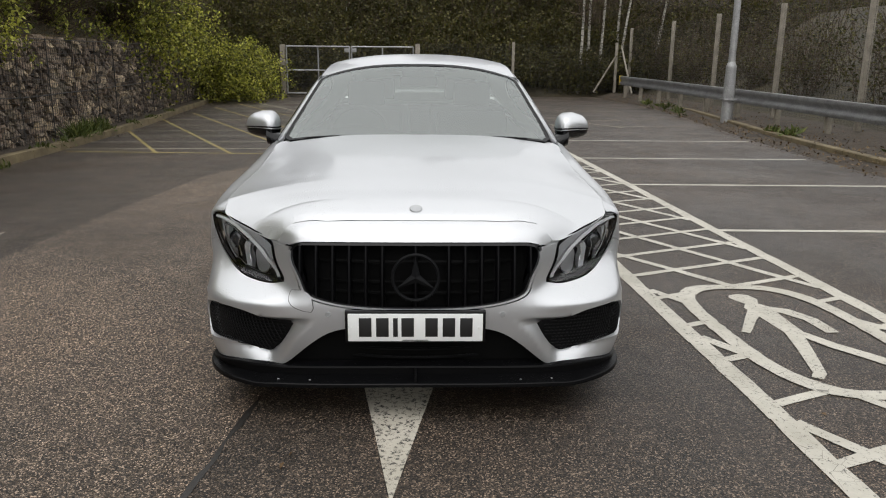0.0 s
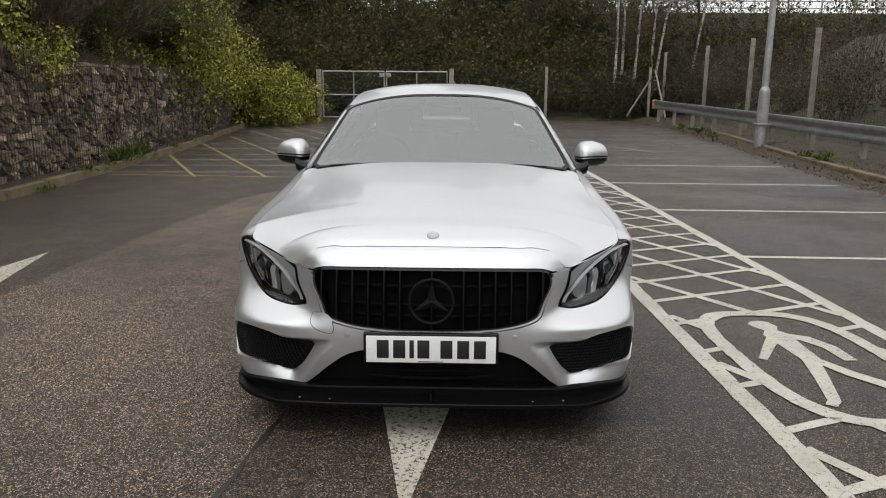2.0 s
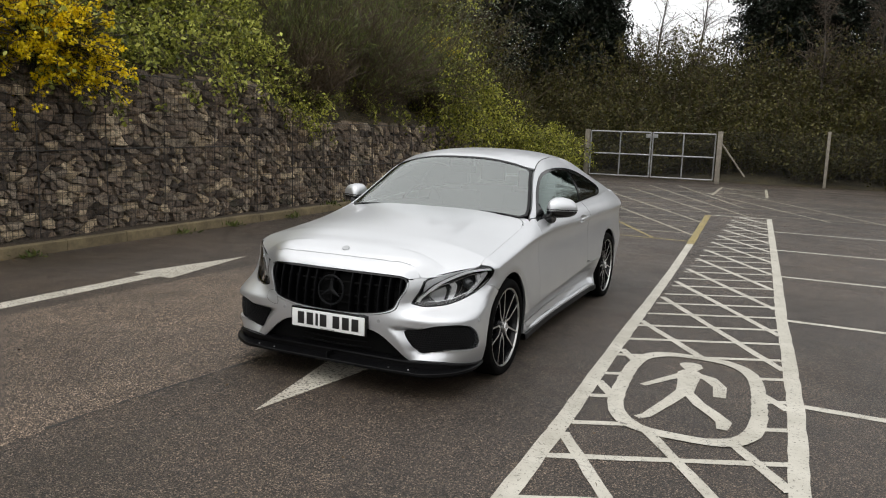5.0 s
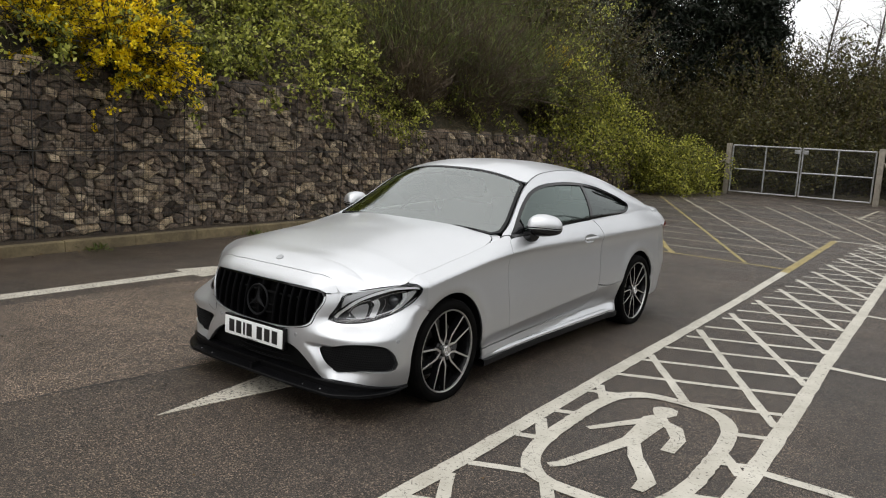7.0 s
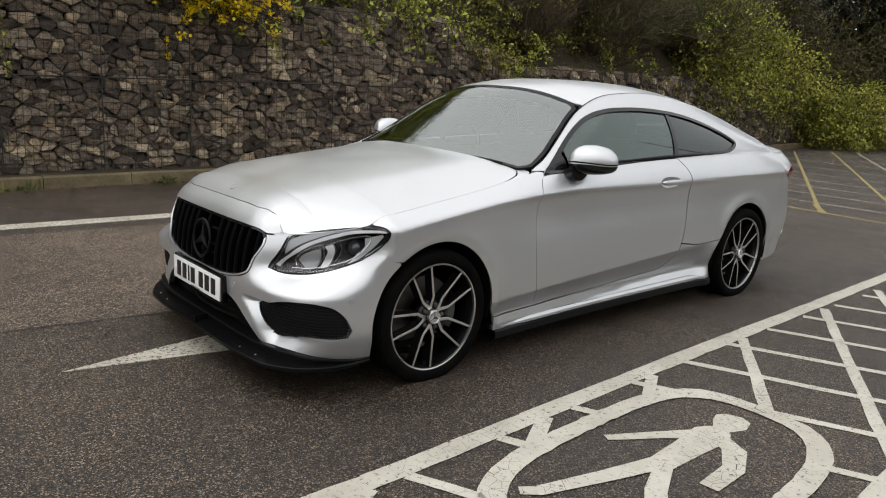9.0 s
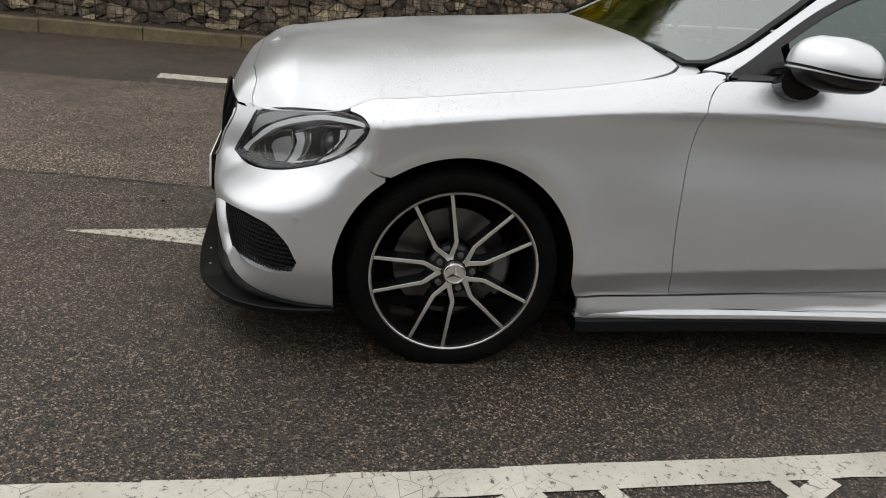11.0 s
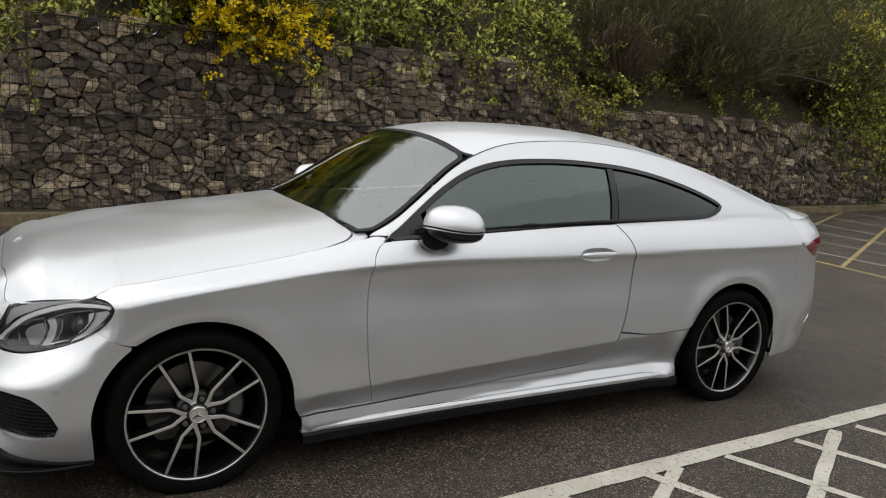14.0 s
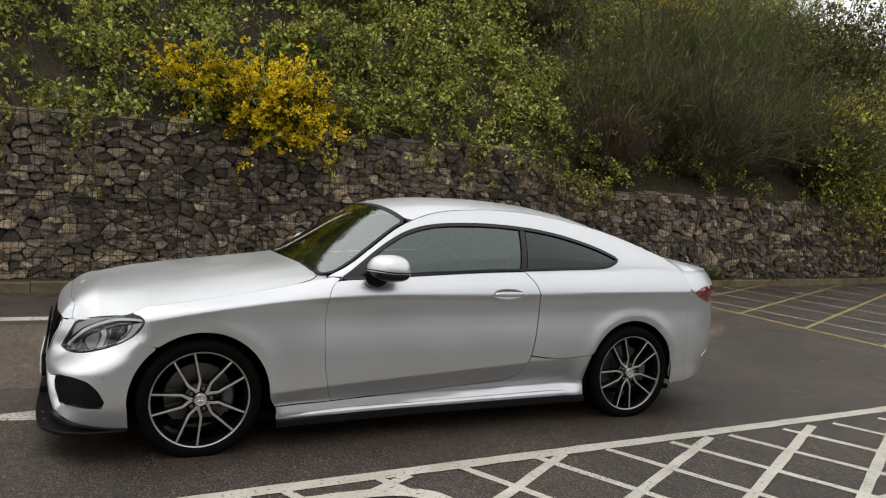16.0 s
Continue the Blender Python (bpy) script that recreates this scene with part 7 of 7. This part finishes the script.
def bare_tree(x, y, z, height, mat, label, lean=(0, 0), limbs=26, name="birch_tree", r=0.07, group="birches"):
    t = thing(name, label, "tree", group)
    bm = bmesh.new()
    pts = [(x + lean[0] * k + 0.05 * math.sin(7 * k + x), y + lean[1] * k, z - 0.2 + height * k) for k in np.linspace(0, 1, 9)]
    add_tube(bm, pts, [r * (1 - 0.85 * k) for k in np.linspace(0, 1, 9)], 8)
    part("trunk", bm, mat, t)
    k = RNG.uniform(0.3, 1, limbs)
    s = np.stack([np.interp(k, np.linspace(0, 1, 9), [p[i] for p in pts]) for i in range(3)], 1)
    a = RNG.uniform(0, 2 * math.pi, limbs)
    paths = canes(s, np.stack([np.cos(a), np.sin(a), 0 * a + 0.9], 1), height * 0.32 * (1.15 - k), 0.1, 6, 0.35)
    stems("limb_tangle", paths, r * 0.16, TWIG if mat is BIRCH else BARK, t)
    tw = canes(along(paths, 9, 0.01), RNG.normal(size=(limbs * 9, 3)) + [0, 0, 0.4], RNG.uniform(0.3, 0.9, limbs * 9), 0.3, 4, 0.4)
    stems("twig_tangle", tw, r * 0.06, TWIG, t)


for x, y, ln in ((6.15, 27.9, (0.2, 0)), (6.48, 28.3, (0.3, 0.2)), (6.85, 28.0, (0.6, 0)), (7.8, 28.8, (1.2, 0)), (8.0, 29.6, (0.3, 0)), (9.4, 29.0, (0.9, 0))):
    bare_tree(x, y, 0.2, RNG.uniform(6.5, 8.5), BIRCH, "slim pale birch tree behind the fence", ln)
bare_tree(-3.3, 41, 2.8, 8.0, BARK, "bare dark tree against the sky", (0.6, 0), 40, "bare_tree", 0.09, "bare trees")
bare_tree(-6.0, 43, 2.8, 8.5, BARK, "bare dark tree against the sky", (0.9, 0), 40, "bare_tree", 0.09, "bare trees")
bare_tree(5.0, 34, 2.0, 6.5, BARK, "bare thin tree behind the fence", (0.4, 0), 36, "bare_tree", 0.09, "bare trees")
bare_tree(3.2, 32, 1.6, 6.0, BARK, "bare thin tree behind the fence", (-0.3, 0), 36, "bare_tree", 0.08, "bare trees")
bare_tree(10.5, 31, 1.0, 7.0, BARK, "bare thin tree behind the fence", (-0.5, 0), 36, "bare_tree", 0.09, "bare trees")

# ---- fence, gate, rail, lamp post
gate = thing("metal_gate", "pair of galvanised mesh gates, closed", "gate")
for x0, x1 in ((-4.98, -2.68), (-2.60, -0.34)):
    leaf = new("gate_leaf")
    leaf.parent = gate
    bm = bmesh.new()
    for a, b in (((x0, 26.05, 0.12), (x0, 26.05, 1.80)), ((x1, 26.05, 0.12), (x1, 26.05, 1.80)), ((x0, 26.05, 1.80), (x1, 26.05, 1.80)), ((x0, 26.05, 0.12), (x1, 26.05, 0.12)), ((x0, 26.05, 0.95), (x1, 26.05, 0.95)), (((x0 + x1) / 2, 26.05, 0.12), ((x0 + x1) / 2, 26.05, 1.80))):
        add_tube(bm, [a, b], 0.028, 8)
    part("gate_frame", bm, STEEL, leaf)
    bars("gate_mesh", [((x0, 26.05, z), (x1, 26.05, z)) for z in np.arange(0.17, 1.8, 0.05)] + [((x, 26.05, 0.12), (x, 26.05, 1.8)) for x in np.arange(x0, x1, 0.05)], 0.0028, WIRE, leaf)
bm = bmesh.new()
add_box(bm, (-2.86, 26.0, 1.60), (-2.70, 26.04, 1.74), 0.005)
part("latch_plate", bm, STEEL, gate)
bm = bmesh.new()
add_box(bm, (-2.58, 26.0, 1.60), (-2.42, 26.04, 1.74), 0.005)
part("latch_plate", bm, STEEL, gate)
for x, h in ((-5.12, 1.86), (-0.18, 1.92)):
    bm = bmesh.new()
    add_box(bm, (x - 0.085, 25.96, 0.0), (x + 0.085, 26.13, h), 0.012)
    part("gate_post", bm, POST, gate)

fence = thing("wire_fence", "tall wire fence on concrete posts", "fence", kind="structure")


def fence_run(a, b, height, gaps, lean=0.0):
    a, b = Vector(a), Vector(b)
    posts = [a.lerp(b, t) for t in gaps]
    for p in posts:
        bm = bmesh.new()
        add_box(bm, (p.x - 0.05, p.y - 0.05, p.z - 0.1), (p.x + 0.05, p.y + 0.05, p.z + height + 0.05), 0.01, None)
        part("fence_post", bm, POST, fence)
    segs = [(a + Vector((0, 0, z)), b + Vector((0, 0, z))) for z in np.arange(0.05, height, 0.055)]
    segs += [(a.lerp(b, t), a.lerp(b, t) + Vector((0, 0, height))) for t in np.arange(0, 1, 0.11 / (b - a).length)]
    bars("fence_mesh", [(tuple(p), tuple(q)) for p, q in segs], 0.0022, WIRE, fence)


fence_run((-0.05, 26.2, 0.1), (8.0, 27.2, 0.15), 1.85, [0.43, 0.93])
fence_run((8.0, 27.2, 0.2), (8.0, 3.0, 0.3), 2.35, [0.0, 0.2066, 0.3636, 0.5207, 0.665, 0.82, 0.97])
fence_run((8.0, 3.0, 0.3), (8.0, -14, 0.3), 2.35, [0.2, 0.42, 0.64, 0.86])
for a, b in (((-0.1, 26.1, 1.45), (0.75, 26.15, 0.3)), ((7.45, 27.1, 1.6), (6.6, 27.0, 0.2)), ((7.62, 27.1, 1.9), (7.72, 25.6, 0.2))):
    bm = bmesh.new()
    add_tube(bm, [a, b], 0.035, 6)
    part("fence_brace", bm, POST, fence)
bm = bmesh.new()
add_tube(bm, [(-5.2, 26.1, 1.3), (-6.3, 26.0, 0.5)], 0.03, 6)
part("fence_brace", bm, POST, fence)

verge_edge = curve((-14, 5.75), (4, 5.72), (8, 5.75), (10.4, 5.9), (14, 6.3), (18, 6.75), (23, 6.9), (27, 6.6))
tagged(sheet("verge", np.linspace(-14, 27, 90), np.linspace(0, 1, 14), lambda y, v: (float(verge_edge(y)) + (8.6 - float(verge_edge(y))) * v, y, -0.015 + 0.17 * min(1, v * 3.2) + 0.03 * rough(y * 2, v * 6) * min(1, v * 5)), SOIL), "dark soil verge with fallen leaves and moss", "verge", kind="structure")
kerb2 = thing("kerb_right", "low mossy kerb along the verge", "kerb", kind="structure")
ys = np.arange(-12, 22, 0.92)
for y0, y1 in zip(ys, ys[1:]):
    bm = bmesh.new()
    rows = []
    for y in (y0 + 0.005, y1 - 0.005):
        x = float(verge_edge(y)) + 0.42
        rows.append([bm.verts.new(p) for p in ((x, y, 0.0), (x + 0.005, y, 0.13), (x + 0.02, y, 0.142), (x + 0.13, y, 0.142), (x + 0.14, y, 0.0))])
    for i in range(4):
        bm.faces.new((rows[0][i], rows[0][i + 1], rows[1][i + 1], rows[1][i]))
    for r in rows:
        bm.faces.new(r)
    bmesh.ops.recalc_face_normals(bm, faces=bm.faces)
    part("kerbstone", bm, KERB, kerb2, smooth=0.3)

rail = thing("crash_barrier", "galvanised steel crash barrier on short posts", "barrier")
prof = [(-0.02, 0.155), (0.035, 0.145), (0.055, 0.10), (0.045, 0.06), (0.0, 0.03), (-0.005, 0.0), (0.0, -0.03), (0.045, -0.06), (0.055, -0.10), (0.035, -0.145), (-0.02, -0.155)]
ys = [25.0, 21.0, 17.0, 13.0, 9.0, 5.0, 1.0, -3.0, -7.0, -11.0]
for k, (y0, y1) in enumerate(zip(ys, ys[1:])):
    bm = bmesh.new()
    rows = []
    for y in (y0, y1 - 0.12):
        zc = 0.60 + 0.0065 * (y - 9)
        rows.append([bm.verts.new((7.14 - px - 0.004 * (k % 2), y, zc + pz)) for px, pz in prof])
    for i in range(len(prof) - 1):
        bm.faces.new((rows[0][i], rows[0][i + 1], rows[1][i + 1], rows[1][i]))
    bmesh.ops.solidify(bm, geom=bm.faces[:], thickness=0.005)
    part("rail", bm, STEEL, rail, smooth=0.9)
    for d in (0.3, 2.3):
        bm = bmesh.new()
        add_box(bm, (7.18, y0 - d - 0.05, 0.0), (7.28, y0 - d + 0.05, 0.70), 0.006)
        part("rail_post", bm, POST, rail)
bm = bmesh.new()
add_box(bm, (7.07, 24.98, 0.55), (7.20, 25.06, 0.87), 0.02)
part("rail_end", bm, YELLOW_CAP, rail, "yellow rail end cap")

lamp = thing("lamp_post", "grey steel lamp post beside the barrier", "lamp post")
bm = bmesh.new()
add_lathe(bm, [(0.0, 0.125), (0.9, 0.118), (1.22, 0.110), (1.27, 0.112), (1.30, 0.10), (1.36, 0.074)], "z", at=(6.74, 14.08, 0.02), steps=20)
bmesh.ops.recalc_face_normals(bm, faces=bm.faces)
part("post_base", bm, STEEL, lamp)
bm = bmesh.new()
add_lathe(bm, [(1.34, 0.074), (3.5, 0.066), (7.2, 0.050), (7.25, 0.02)], "z", at=(6.74, 14.08, 0.02), steps=16)
bmesh.ops.recalc_face_normals(bm, faces=bm.faces)
part("post_shaft", bm, STEEL, lamp)
bm = bmesh.new()
add_box(bm, (6.60, 13.93, 0.56), (6.88, 14.22, 0.60), 0.01)
part("post_band", bm, STEEL, lamp)
bm = bmesh.new()
add_box(bm, (6.68, 13.955, 0.5), (6.80, 13.972, 1.0), 0.004)
part("post_hatch", bm, STEEL, lamp)

# ---- bridge and shed far off
bridge = thing("bridge", "stained concrete bridge with a steel railing", "bridge")
bm = bmesh.new()
add_box(bm, (7.6, 45, 4.55), (60, 48, 5.62), 0.03)
part("deck", bm, BRIDGE, bridge)
bm = bmesh.new()
add_box(bm, (12, 46.0, 0), (60, 47.5, 4.6), 0.02)
part("abutment", bm, BRIDGE, bridge)
for z in (5.9, 6.3, 6.65):
    bm = bmesh.new()
    add_tube(bm, [(7.6, 45.1, z), (60, 45.1, z)], 0.035, 6)
    part("railing", bm, STEEL, bridge)
for x in np.arange(7.8, 40, 2.0):
    bm = bmesh.new()
    add_box(bm, (x - 0.04, 45.06, 5.55), (x + 0.04, 45.14, 6.67))
    part("railing_post", bm, STEEL, bridge)
shed = thing("shed", "pale clad building beyond the bank", "building")
bm = bmesh.new()
add_box(bm, (-24, 13.0, 0.0), (-16.0, 21.5, 8.6))
part("wall", bm, SHED, shed)
bm = bmesh.new()
add_box(bm, (-24.3, 12.6, 8.6), (-15.7, 21.9, 8.9))
part("roof", bm, BRIDGE, shed)

# ---- weeds and litter
def tufts(name, label, spots, n, size, mat, slim, up=1.0):
    for x, y, z in spots:
        t = thing(name, label, "weed", name)
        at = np.array([[x, y, z]]) + RNG.normal(size=(n, 3)) * [0.06, 0.11, 0.006]
        d = RNG.normal(size=(n, 3)) * 0.6 + [0, 0, up]
        leaves("foliage", at, size, mat, t, lean=d, slim=slim, kind="stuff")


tufts("grass_tuft", "green weeds growing out of the kerb joint", [(float(kerb_x(y)) + 0.03 - (0.10 if y > 7 else 0), y, 0.0 if y < 7 else 0.09) for y in (0.35, 1.9, 4.3, 5.4, 6.9, 8.4, 9.2, 9.9, 10.5, 11.2, 12.6, 14.0, 16.0)], 60, 0.10, WEED, 0.22)
tufts("grass_tuft", "tall green weeds by the kerb", [(float(kerb_x(y)) - 0.12, y, 0.1) for y in (9.7, 10.3, 10.9)], 150, 0.24, WEED, 0.10, 1.5)
tufts("leafy_weed", "pale broad-leaved weeds on the verge", [(6.55, 11.3, 0.1), (6.75, 10.9, 0.12), (6.5, 10.6, 0.1), (6.9, 7.9, 0.12), (6.6, 16.8, 0.1), (6.9, 19.0, 0.12), (6.75, 20.2, 0.12)], 40, 0.17, WEED, 0.28, 0.9)
n = 5200
ys = RNG.uniform(-12, 26, n)
at = np.stack([np.array([float(verge_edge(y)) for y in ys]) + np.abs(RNG.normal(size=n)) * 0.75 - 0.12, ys, 0 * ys + 0.15], 1)
at[:, 2] = np.interp(at[:, 0] - np.array([float(verge_edge(y)) for y in ys]), [0, 0.7, 3], [0.008, 0.165, 0.185])
tagged(leaves("leaf_litter", at, 0.045, LITTER, up=2.0), "brown fallen leaves on the verge", "leaf litter", kind="stuff")
n = 1500
ys = RNG.uniform(-8, 22, n)
at = np.stack([np.array([float(kerb_x(y)) for y in ys]) + np.abs(RNG.normal(size=n)) * 0.10 + 0.01, ys, 0 * ys + 0.006], 1)
pick = RNG.uniform(size=n) < np.clip(0.25 + 0.6 * np.array([rough(0.3, y, 0.9) for y in ys]), 0, 1)
tagged(leaves("leaf_litter", at[pick], 0.03, LITTER, up=2.0), "brown leaf scraps along the kerb", "leaf litter", kind="stuff")
n = 260
at = np.stack([RNG.uniform(-5, 5.5, n), RNG.uniform(-3, 20, n), 0 * RNG.uniform(size=n) + 0.004], 1)
tagged(leaves("stray_leaves", at, 0.022, LITTER, up=3.0), "stray scraps of leaf on the asphalt", "leaf litter", kind="stuff")

stones()
